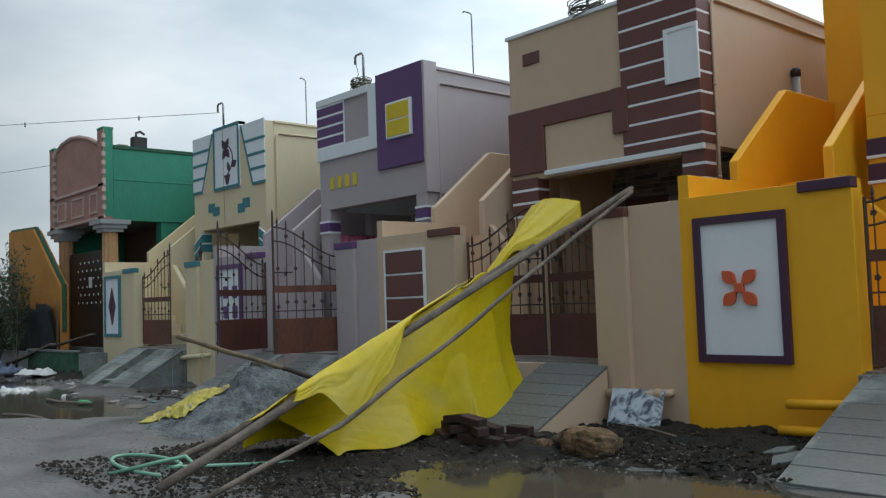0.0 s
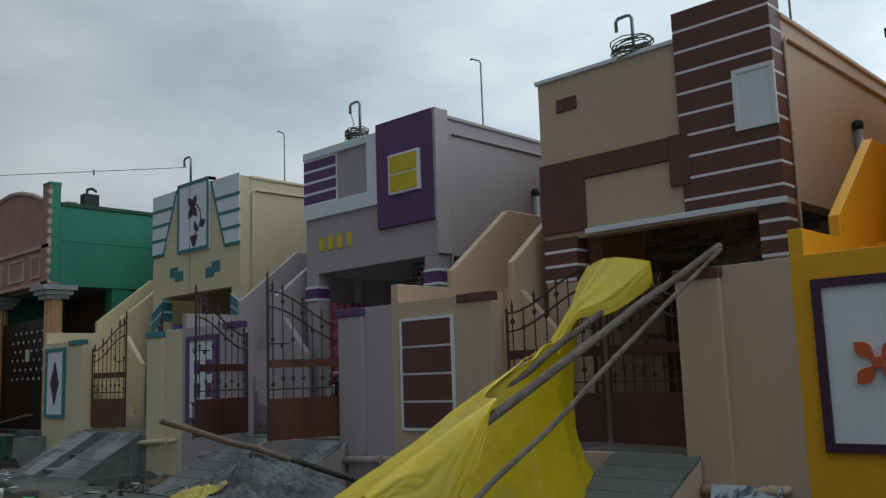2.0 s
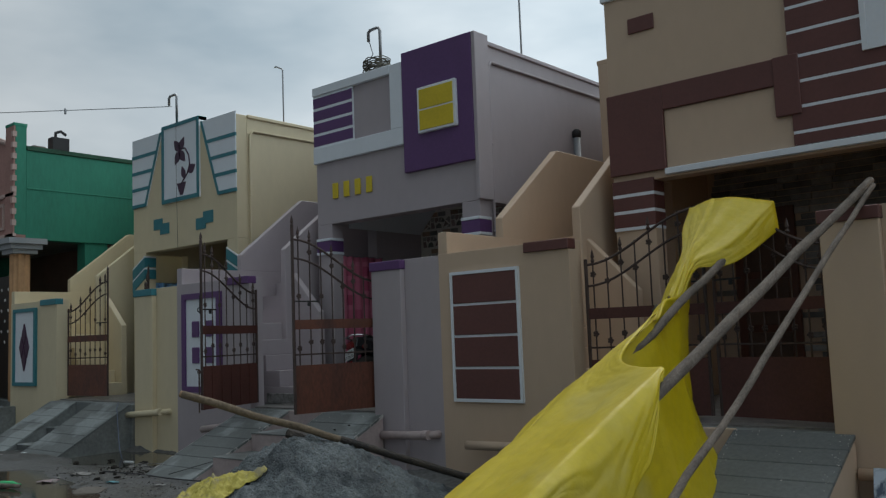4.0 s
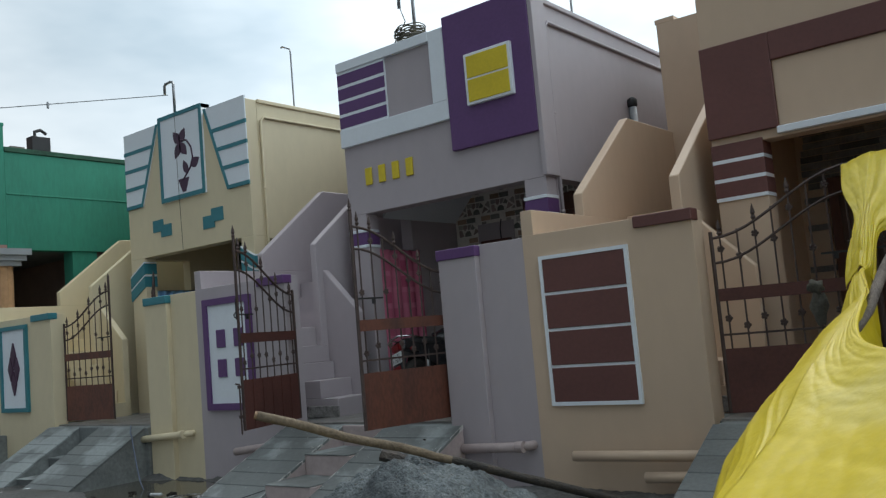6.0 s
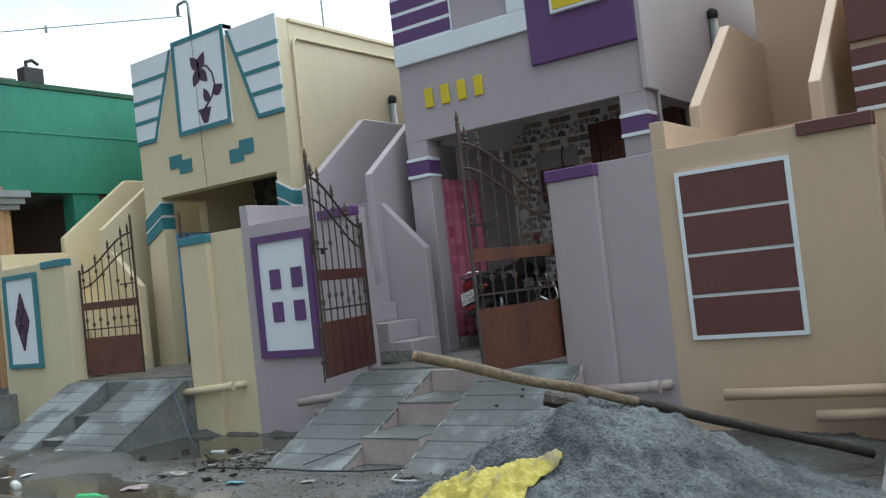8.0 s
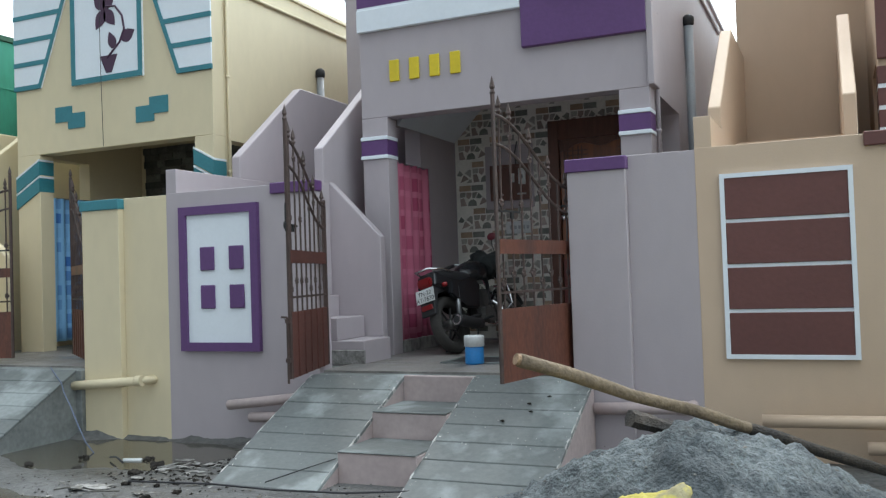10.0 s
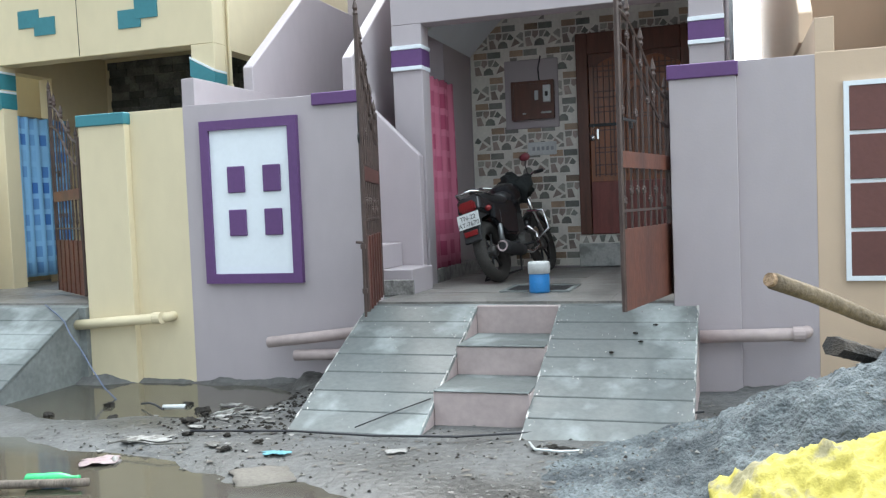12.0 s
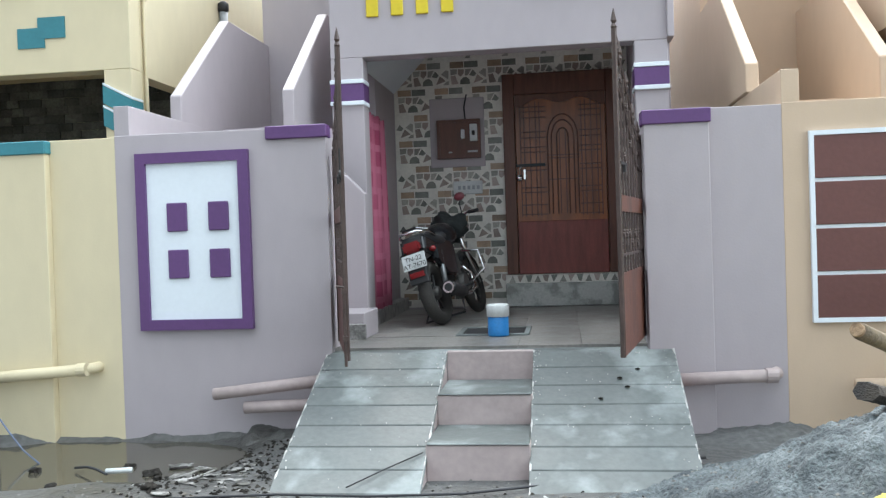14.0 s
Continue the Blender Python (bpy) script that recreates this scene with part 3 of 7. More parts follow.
def house(x0, x1, X0, ol, o_r, oz, top, paint, label, roof_top=4.82, side_open=(8.88, 10.15)):
    """Flat-roofed house: porch block in front, full-width block behind, roof and parapet."""
    t = thing("house", label, "house")
    w = 0.2
    slab("front_pillar", (x0, ol, YF, YF + w, 0.4, oz), paint, t)
    slab("front_pillar", (o_r, x1, YF, YF + w, 0.4, oz), paint, t)
    slab("front_parapet", (x0, x1, YF, YF + w, oz, top), paint, t)
    # side walls of the porch
    a, b = side_open
    bm = bmesh.new()
    for d in ((YF + w, a, 0.4, roof_top), (b, YE, 0.4, roof_top), (a, b, 2.92, roof_top), (a, b, 0.4, 1.5)):
        box(bm, x1 - w + 0.02, x1, d[0], d[1], d[2], d[3])
    part("side_wall", bm, paint, t)
    bm = bmesh.new()
    for d in ((YF + w, 8.82, 0.4, roof_top), (9.55, YB, 0.4, roof_top), (8.82, 9.55, 2.95, roof_top)):
        box(bm, x0, x0 + w - 0.02, d[0], d[1], d[2], d[3])
    part("side_wall", bm, paint, t)
    slab("porch_ceiling", (x0 + 0.18, x1 - 0.18, YF + w, YB, 3.30, 3.44), WHITE if paint is LILAC else paint, t, edge=0)
    slab("porch_back_wall", (x0 + 0.18, x1 - 0.18, YB, YB + w, 0.4, 3.30), paint, t, edge=0)
    for d in ((X0 + 0.02, x0 + 0.18, YB, YB + w), (X0 + 0.02, X0 + 0.22, YB + w, YE), (X0 + 0.02, x1 - 0.18, YE, YE + w)):
        slab("rear_wall", (d[0], d[1], d[2], d[3], 0.4, roof_top), paint, t, edge=0)
    slab("roof", (X0 + 0.22, x1 - 0.18, YB + w, YE, 3.30, 3.45), CEMENT_SIDE, t, edge=0)
    # coping along the side, with a thin ledge under it
    slab("coping", (x1 - 0.19, x1 + 0.035, YF + w + 0.003, YE, roof_top, roof_top + 0.05), paint, t)
    slab("coping", (X0, X0 + 0.24, YB + 0.003, YE, roof_top, roof_top + 0.06), paint, t)
    return t


def drain(x1, paint, roof_top):
    """Down pipe at the front corner of a side wall, running along under the coping."""
    bm = tube(bmesh.new(), [(x1 + 0.022, 14.0, roof_top - 0.16), (x1 + 0.022, YF + 0.30, roof_top - 0.20), (x1 + 0.022, YF + 0.24, roof_top - 0.26), (x1 + 0.022, YF + 0.24, FZ)], 0.02, 8)
    for z in (1.5, 2.55, 3.6):
        tube(bm, [(x1 + 0.022, YF + 0.24, z), (x1 + 0.022, YF + 0.24, z + 0.03)], 0.027, 8)
    return tagged(part("drain_pipe", bm, paint, smooth=True), "wall-coloured plastic rainwater pipe clamped to the house side", "pipe", "rainwater pipes")


yard(-18.97, -13.95, "cream house", -17.33, -14.90)
yard(-13.94, -9.32, "lilac house", -12.37, -10.2)
yard(-9.31, -4.66, "tan house", -7.74, -5.64)
yard(-4.65, 0.0, "orange house", -3.04, -0.9)

plot_wall(-18.97, -17.33, -14.90, -14.45, -13.945, CREAM, TEAL, panel_y, "cream yellow", -17.85)
plot_wall(-13.94, -12.37, -10.20, -9.78, -9.315, LILAC, PURPLE, panel_p, "lilac grey", -12.80)
plot_wall(-9.31, -7.79, -5.64, -5.24, -4.655, TAN, BROWN, panel_b, "tan", -8.26)
plot_wall(-4.65, -3.04, -0.9, -0.45, 0.0, ORANGE, PLUM, panel_o, "bright orange", -3.48)

stairs(-18.97, -17.33, CREAM, "cream yellow")
stairs(-13.94, -12.37, LILAC, "lilac grey")
stairs(-9.31, -7.74, TAN, "tan")
stairs(-4.65, -3.04, ORANGE, "bright orange")

ramp(-17.30, -16.50, -16.0, -14.97, 6.0, -0.05, CEMENT_SIDE, "dark cement", steps=CEMENT_DK, sink=0.14)
ramp(-12.38, -11.55, -10.96, -10.05, 5.80, 0.0, RISER, "pinkish")
ramp(-7.76, -6.95, -6.35, -5.50, 5.85, 0.0, TAN, "tan", top=CEMENT_DK, steps=TAN)
ramp(-2.98, -2.2, -1.6, -0.9, 5.6, 0.0, CEMENT_SIDE, "grey cement")

# lilac house and the decoration of its front
hp = house(-12.68, -9.85, -13.94, -12.40, -10.12, 2.92, 4.82, LILAC, "lilac grey flat-roofed house with purple and yellow front decoration")
slab("white_band", (-12.685, -10.985, YF - 0.05, YF, 3.77, 3.99), WHITE, hp, "broad white painted band")
slab("white_band", (-11.20, -10.985, YF - 0.05, YF, 3.99, 4.83), WHITE, hp, "broad white painted band")
slab("white_band", (-12.685, -11.20, YF - 0.05, YF + 0.21, 4.72, 4.84), WHITE, hp, "white painted top band")
slab("line_field", (-12.682, -11.905, YF - 0.032, YF, 3.99, 4.72), WHITE, hp, edge=0)
for i in range(4):
    slab("purple_stripe", (-12.685, -11.905, YF - 0.035, YF - 0.031, 4.015 + 0.178 * i, 4.155 + 0.178 * i), PURPLE, hp, "purple painted stripe", edge=0.003)
slab("purple_block", (-10.98, -9.855, YF - 0.055, YF + 0.2, 3.40, 4.93), PURPLE, hp, "large flat purple field")
slab("block_edge", (-9.855, -9.80, YF - 0.045, YF + 0.22, 2.93, 4.93), LILAC, hp)
yw = slab("window_panel", (-10.69, -10.08, YF - 0.10, YF - 0.05, 3.84, 4.41), WHITE, hp, "white rimmed yellow dummy window")
for z in (3.872, 4.135):
    slab("yellow_pane", (-10.655, -10.115, YF - 0.108, YF - 0.09, z, z + 0.243), YELLOW, yw, "yellow painted field", edge=0.004)
for i in range(4):
    slab("yellow_bar", (-12.35 + 0.215 * i, -12.245 + 0.215 * i, YF - 0.022, YF, 3.255, 3.465), YELLOW, hp, "raised yellow bar")
for a, b in ((-12.684, -12.395), (-10.125, -9.846)):
    slab("purple_ring", (a, b, YF - 0.02, YF + 0.205, 2.55, 2.70), PURPLE, hp, "purple band round the pillar", edge=0.003)
    slab("white_ring", (a - 0.003, b + 0.003, YF - 0.028, YF + 0.208, 2.70, 2.735), WHITE, hp, "white line", edge=0.003)
    slab("white_ring", (a - 0.003, b + 0.003, YF - 0.028, YF + 0.208, 2.515, 2.55), WHITE, hp, "white line", edge=0.003)
part("sloped_soffit", prism(bmesh.new(), [(-12.49, 3.30), (-12.49, 2.90), (-12.10, 3.30)], "y", 9.0, 10.48), WHITE, hp)
drain(-9.85, LILAC, 4.82)

# cream house
hy = house(-17.45, -14.50, -18.97, -17.08, -14.76, 2.95, 4.86, CREAM, "cream yellow flat-roofed house with teal and white front decoration")


def y_plate(name, pts, material, d0, d1, label=""):
    return part(name, prism(bmesh.new(), pts, "y", YF - d1, YF - d0), material, hy, label)


y_plate("flower_panel", [(-16.50, 3.70), (-15.44, 3.70), (-15.44, 5.0), (-16.50, 5.0)], WHITE, -0.12, 0.03, "white panel")
y_plate("teal_rim", [(-16.50, 3.70), (-15.44, 3.70), (-15.44, 3.765), (-16.50, 3.765)], TEAL, 0.03, 0.042, "teal rim of the flower panel")
y_plate("teal_rim", [(-16.50, 4.945), (-15.44, 4.945), (-15.44, 5.004), (-16.50, 5.004)], TEAL, -0.12, 0.042, "teal rim of the flower panel")
for xa, xb in ((-16.503, -16.445), (-15.495, -15.437)):
    y_plate("teal_rim", [(xa, 3.765), (xb, 3.765), (xb, 4.945), (xa, 4.945)], TEAL, 0.03, 0.042, "teal rim of the flower panel")


def wing(zb, zt, outer, low_in, high_in):
    """White wing of four stripes parted by thin teal lines, its inner edge slanting outwards to the foot."""
    inner = lambda z: low_in + (high_in - low_in) * (z - zb) / (zt - zb)
    sg = 1 if outer < low_in else -1
    y_plate("wing", [(outer, zb), (low_in, zb), (high_in, zt), (outer, zt)], WHITE, 0.0, 0.018, "white painted wing")
    for i in range(4):
        z = zb + 0.285 * i
        y_plate("teal_line", [(outer - sg * 0.003, z), (inner(z) - sg * 0.03, z), (inner(z + 0.055) - sg * 0.03, z + 0.055), (outer - sg * 0.003, z + 0.055)], TEAL, -0.002, 0.026, "teal painted line")
    y_plate("teal_line", [(low_in - sg * 0.05, zb), (low_in, zb), (high_in, zt), (high_in - sg * 0.05, zt)], TEAL, 0.018, 0.028, "slanted teal line")


wing(3.74, 4.93, -17.455, -17.02, -16.53)
wing(3.66, 4.90, -14.495, -14.96, -15.41)
for xa, za, s in ((-16.80, 3.30, 1), (-15.57, 3.26, -1)):
    lo = xa if s > 0 else xa + 0.21
    y_plate("teal_zigzag", [(xa, za + (0.0 if s > 0 else -0.08)), (xa + 0.26, za + (0 if s > 0 else -0.08)), (xa + 0.26, za + (0.18 if s > 0 else 0.10)), (xa, za + (0.18 if s > 0 else 0.10))], TEAL, 0.0, 0.012, "raised teal block")
    y_plate("teal_zigzag", [(xa + 0.20, za + (-0.09 if s > 0 else 0.0)), (xa + 0.46, za + (-0.09 if s > 0 else 0.0)), (xa + 0.46, za + (0.09 if s > 0 else 0.19)), (xa + 0.20, za + (0.09 if s > 0 else 0.19))], TEAL, 0.0, 0.014, "raised teal block")
for xa, xb, s in ((-17.455, -17.075, 1), (-14.765, -14.495, -1)):
    for k in range(2):
        z = 2.38 + 0.2 * k
        lo, hi = (0.0, 0.2) if s > 0 else (0.14, 0.0)
        y_plate("teal_slant", [(xa, z + lo - 0.07), (xb, z + hi - 0.07), (xb, z + hi + 0.09), (xa, z + lo + 0.09)], TEAL, -0.2, 0.02, "slanted teal pillar band")
        y_plate("white_slant", [(xa, z + lo + 0.095), (xb, z + hi + 0.095), (xb, z + hi + 0.115), (xa, z + lo + 0.115)], WHITE, -0.2, 0.022, "white line")


def leaf_shape(cx, cz, ang, length, width):
    a = math.radians(ang)
    pts = [(u / 8, width * math.sin(math.pi * (u / 8) ** 0.8)) for u in range(9)]
    out = [(cx + length * u * math.cos(a) - w * math.sin(a), cz + length * u * math.sin(a) + w * math.cos(a)) for u, w in pts]
    return out + [(cx + length * u * math.cos(a) + w * math.sin(a), cz + length * u * math.sin(a) - w * math.cos(a)) for u, w in pts[-2:0:-1]]


for ang in (58, 128, 238, 308):
    y_plate("petal", leaf_shape(-15.98, 4.52, ang, 0.25, 0.075), PLUM, 0.03, 0.036, "painted dark flower petal")
bm = tube(bmesh.new(), [(-15.96, YF - 0.033, 4.56), (-15.82, YF - 0.033, 4.54), (-15.72, YF - 0.033, 4.42), (-15.69, YF - 0.033, 4.26), (-15.76, YF - 0.033, 4.12), (-15.95, YF - 0.033, 3.96)], 0.013, 6)
part("stem", bm, PLUM, hy, "painted dark stem")
y_plate("painted_leaf", leaf_shape(-15.74, 4.14, 25, 0.22, 0.075), PLUM, 0.03, 0.036, "painted dark leaf")
y_plate("painted_leaf", leaf_shape(-15.84, 4.05, 110, 0.22, 0.06), PLUM, 0.03, 0.036, "painted dark leaf")
y_plate("painted_pot", [(-16.06, 3.99), (-15.80, 3.99), (-15.89, 3.79), (-15.97, 3.79)], PLUM, 0.03, 0.036, "painted dark pot")
drain(-14.50, CREAM, 4.82)

# tan house
hb = house(-8.09, -5.18, -9.31, -7.64, -5.46, 2.84, 4.78, TAN, "tan flat-roofed house with maroon stripes and a white panel", roof_top=4.80)
slab("top_coping", (-8.12, -6.22, YF - 0.03, YF + 0.22, 4.78, 4.83), WHITE, hb, "white painted coping")
slab("stripe_field", (-6.225, -5.173, YF - 0.047, YF + 0.22, 2.93, 5.06), WHITE, hb, "white field behind stripes", edge=0)
for i in range(10):
    z = 2.832 + 0.229 * i
    slab("brown_stripe", (-6.23, -5.17, YF - 0.05, YF + 0.225, max(z, 2.93), z + 0.203), BROWN, hb, "maroon brown stripe", edge=0.004)
slab("brown_block", (-8.095, -7.475, YF - 0.05, YF, 2.92, 3.76), BROWN, hb, "maroon brown field")
slab("brown_block", (-7.475, -6.14, YF - 0.05, YF, 3.51, 3.76), BROWN, hb, "maroon brown field")
slab("brown_block", (-6.37, -6.14, YF - 0.065, YF, 3.215, 3.765), BROWN, hb, "maroon brown hooked end")
slab("tan_panel", (-7.475, -6.23, YF - 0.02, YF, 2.93, 3.51), TAN, hb)
slab("white_ledge", (-7.49, -5.165, YF - 0.053, YF, 2.862, 2.925), WHITE, hb, "white painted ledge")
slab("vent_plate", (-7.82, -7.53, YF - 0.02, YF, 4.37, 4.53), BROWN, hb, "small brown vent plate")
framed(hb, -5.60, -5.165, 3.65, 4.285, 0.045, WHITE, WHITE, y=YF - 0.05, deep=0.022)
for a, b in ((-8.094, -7.636), (-5.464, -5.174)):
    slab("pillar_field", (a - 0.001, b + 0.001, YF - 0.0185, YF + 0.2055, 2.355, 2.84), WHITE, hb, edge=0)
    for k in range(3):
        slab("brown_ring", (a - 0.003, b + 0.003, YF - 0.02, YF + 0.208, 2.385 + 0.17 * k, 2.525 + 0.17 * k), BROWN, hb, "maroon pillar band", edge=0.003)
drain(-5.18, TAN, 4.80)

# orange house, seen by its edge
ho = house(-3.45, 0.0, -4.65, -3.10, -0.35, 2.9, 5.1, ORANGE, "bright orange flat-roofed house with dark plum bands")
slab("top_band", (-4.67, -4.40, YB - 0.02, YE, 4.88, 4.99), PLUM, ho, "dark plum coping")
for k in range(2):
    slab("plum_ring", (-3.455, -3.09, YF - 0.02, YF + 0.205, 2.28 + 0.24 * k, 2.44 + 0.24 * k), PLUM, ho, "dark plum pillar band", edge=0.003)
    slab("white_ring", (-3.458, -3.087, YF - 0.024, YF + 0.207, 2.25 + 0.24 * k, 2.28 + 0.24 * k), WHITE, ho, "white line", edge=0.002)


# ---- gates ----
def gate_leaf(tall=True, skin=SHEET):
    """One leaf, hinge at the origin, free edge at x = 1.02, low at the hinge and high at the free edge."""
    L = 1.02
    top = lambda x: 1.31 + 0.42 * (0.5 - 0.5 * math.cos(math.pi * min(1, x / L)))
    t = thing("gate_leaf", "brown iron gate leaf with spear bars and sheet panel", "gate", "house gates")
    part("hinge_stile", tube(bmesh.new(), [(0, 0, 0), (0, 0, 1.36)], 0.016, 6), IRON, t)
    part("free_stile", tube(bmesh.new(), [(L, 0, 0), (L, 0, 1.86 if tall else 1.66)], 0.016, 6), IRON, t)
    bm = box(bmesh.new(), 0.012, L - 0.012, -0.008, 0.008, 0.0, 0.475)
    for x in (0.17, 0.34, 0.51, 0.68, 0.85):
        box(bm, x - 0.009, x + 0.009, 0.006, 0.018, 0.0, 0.475)
    part("sheet_panel", bm, skin, t, "red oxide sheet metal panel")
    part("mid_rail", box(bmesh.new(), 0.01, L - 0.01, -0.013, 0.013, 0.83, 0.925), skin, t, "flat red oxide rail")
    part("lower_rail", box(bmesh.new(), 0.01, L - 0.01, -0.006, 0.006, 0.572, 0.588), IRON, t)
    part("upper_arc", tube(bmesh.new(), [(L * i / 12, 0, top(L * i / 12)) for i in range(13)], 0.012, 6), IRON, t)
    part("lower_arc", tube(bmesh.new(), [(L * i / 12, 0, top(L * i / 12) - 0.19) for i in range(13)], 0.011, 6), IRON, t)
    bm = box(bmesh.new(), L - 0.27, L - 0.01, -0.018, -0.006, 1.10, 1.115)
    box(bm, L - 0.185, L - 0.155, -0.022, -0.006, 1.06, 1.10)
    part("latch", bm, BLACK_IRON, t, "sliding bolt latch")
    fin = lathe(bmesh.new(), [(0.008, 0), (0.020, 0.02), (0.010, 0.04), (0.019, 0.055), (0.012, 0.085), (0.002, 0.125)], 6)
    fin = part("spear_tip", fin, IRON, t)
    ros = bmesh.new()
    for k in range(5):
        a = 2 * math.pi * k / 5
        ball(ros, (0.017 * math.cos(a), 0, 0.017 * math.sin(a)), 0.014, 1, (1, 0.8, 1))
    ros = part("rosette", ros, IRON, t)
    first_f, first_r = True, True
    for i in range(8):
        x = L * (i + 0.5) / 8
        part("bar", tube(bmesh.new(), [(x, 0, 0.47), (x, 0, top(x) + 0.02)], 0.0075, 5), IRON, t)
        if i % 2 == 0 and (tall or i < 5) or i == 7 and tall:
            m = pose(x, 0, top(x) + 0.01)
            if first_f:
                fin.matrix_basis, first_f = m, False
            else:
                lay(t, fin, m)
        for z in ((top(x) - 0.09, 0.70) if i % 2 == 0 else (1.16 + 0.1 * (i == 3), 0.64 + 0.06 * (i == 5))):
            if first_r:
                ros.matrix_basis, first_r = pose(x, 0, z), False
            else:
                lay(t, ros, pose(x, 0, z))
    if tall:
        lay(t, fin, pose(L, 0, 1.85))
    return t


def leaf_at(t, hx, hy, tx, ty, z, label, flip=False):
    """Puts a leaf with its hinge at (hx, hy) and its free edge towards (tx, ty)."""
    t.matrix_basis = pose(hx, hy, z, 0, 0, math.degrees(math.atan2(ty - hy, tx - hx)))
    if flip:
        t.matrix_basis = t.matrix_basis @ Matrix.Diagonal((1, -1, 1, 1))
    t["label"] = label
    return t


g0 = gate_leaf()
leaf_at(g0, -15.08, 7.34, -15.87, 7.93, 0.65, "brown iron gate leaf swung open into the yard")
# this leaf's sheet takes the tone darkened for its shaded side
gd = gate_leaf(True, SHEET_SHADE)
leaf_at(gd, -12.33, 7.27, -12.03, 6.28, 0.65, "brown iron gate leaf standing open over the ramp, sheet coloured as in shade")
bm = tube(bmesh.new(), [(1.052, -0.012, -0.03), (1.052, -0.012, 0.44)], 0.009, 6)
tube(bm, [(1.052, -0.012, 0.44), (1.052, -0.055, 0.445)], 0.009, 6)
part("drop_bolt", bm, IRON, gd, "iron drop bolt with bent handle")
for z in (0.12, 0.40):
    part("bolt_guide", box(bmesh.new(), 1.016, 1.066, -0.026, 0.004, z, z + 0.03), IRON, gd)
bm = tube(bmesh.new(), [(1.045 + 0.025 * math.cos(a), -0.01, 1.10 + 0.025 * math.sin(a)) for a in [math.pi * i / 8 for i in range(17)]], 0.006, 5)
tube(bm, [(1.035, -0.01, 1.06), (1.035, -0.01, 1.26)], 0.006, 5)
part("ring_handle", bm, BLACK_IRON, gd, "black iron ring handle")
for hx, hy, tx, ty, z, lab, fl in ((-10.22, 7.27, -10.42, 6.30, 0.65, "brown iron gate leaf standing open over the ramp", True),
                               (-17.22, 7.34, -16.2, 7.45, 0.65, "brown iron gate leaf standing slightly ajar", False),
                               (-2.98, 7.30, -1.97, 7.33, 0.65, "closed brown iron gate leaf beside the orange wall", False)):
    leaf_at(copy_thing(g0, pose(0, 0, 0)), hx, hy, tx, ty, z, lab, fl)
# sheets of the tan gate are coloured darker, as in shade
g1 = gate_leaf(False, SHEET_SHADE)
leaf_at(g1, -7.72, 7.36, -6.72, 7.59, 0.63, "closed brown iron gate leaf with spear bars")
leaf_at(copy_thing(g1, pose(0, 0, 0)), -5.655, 7.36, -6.66, 7.60, 0.63, "closed brown iron gate leaf with spear bars", True)


# ---- lilac house porch ----
def porch_tiles(x0, x1, z0, z1, holes):
    """Cream wall tiling inlaid with fan-shaped stones and courses of small bricks."""
    t = thing("wall_tiling", "cream wall tiles inlaid with grey, brown and green stone shapes", "wall tiles", kind="structure")
    y = YB - 0.012
    bm = bmesh.new()
    box(bm, x0, x1, y, YB - 0.002, z0, z1)
    part("tile_ground", bm, TILE_BASE, t)
    rnd = random.Random(7)

    W, H, P = 0.40, 0.272, 0.00185
    # one tile: a brown and a green brick over a field of broken stones
    stones = [(T_GREY, ((2, 2), (42, 2), (39, 30), (4, 34))), (T_ROSE, ((48, 2), (82, 5), (79, 27), (62, 46), (45, 31))), (T_ROSE, ((4, 41), (30, 37), (48, 86), (8, 89))),
              (T_GREEN, ((56, 89), (60, 66), (76, 51), (96, 49), (112, 63), (116, 89))), (T_GREEN, ((110, 40), (131, 8), (153, 33), (138, 46))),
              (T_ROSE, ((134, 86), (158, 37), (192, 66))), (T_GREY, ((165, 27), (194, 4), (209, 10), (206, 58))), (T_GREY, ((176, 89), (195, 70), (210, 68), (210, 89))), (T_GREY, ((88, 5), (124, 3), (104, 40), (86, 40)))]
    kit = [(T_BROWN, ((0, 0.182), (0.145, 0.182), (0.145, 0.247), (0, 0.247)), "tile_brick"), (T_GREEN, ((0.153, 0.182), (0.298, 0.182), (0.298, 0.247), (0.153, 0.247)), "tile_brick")]
    kit += [(mm, tuple((px * P, 0.172 - pz * P) for px, pz in pts), "tile_stone") for mm, pts in stones]
    made = {}
    z, row = z0 - 0.10, 0
    while z < z1:
        x = x0 - 0.36 + 0.17 * (row % 2)
        while x < x1:
            for k, (mm, pts, name) in enumerate(kit):
                cx, cz = x + sum(p[0] for p in pts) / len(pts), z + sum(p[1] for p in pts) / len(pts)
                lo_x, hi_x, lo_z, hi_z = x + min(p[0] for p in pts), x + max(p[0] for p in pts), z + min(p[1] for p in pts), z + max(p[1] for p in pts)
                if lo_x < x0 or hi_x > x1 or lo_z < z0 or hi_z > z1 or any(a < cx < b and c < cz < d for a, b, c, d in holes):
                    continue
                m = pose(x, y - rnd.uniform(0, 0.002), z)
                if k not in made:
                    made[k] = part(name, prism(bmesh.new(), pts, "y", -0.004, 0.003), mm, t)
                    made[k].matrix_basis = m
                else:
                    lay(t, made[k], m)
            x += W
        z += H
        row += 1
    return t


NICHE = (-12.11, -11.53, 2.09, 2.82)
DOOR_HOLE = (-11.36, -10.14, 0.6, 3.0)
porch_tiles(-12.49, -10.04, FZ + 0.01, 3.29, [NICHE, DOOR_HOLE])
tagged(slab("meter_backing", (-12.11, -11.53, YB - 0.035, YB - 0.014, 2.09, 2.82), LILAC), "plain lilac plaster field behind the meter board", "wall panel", kind="structure")


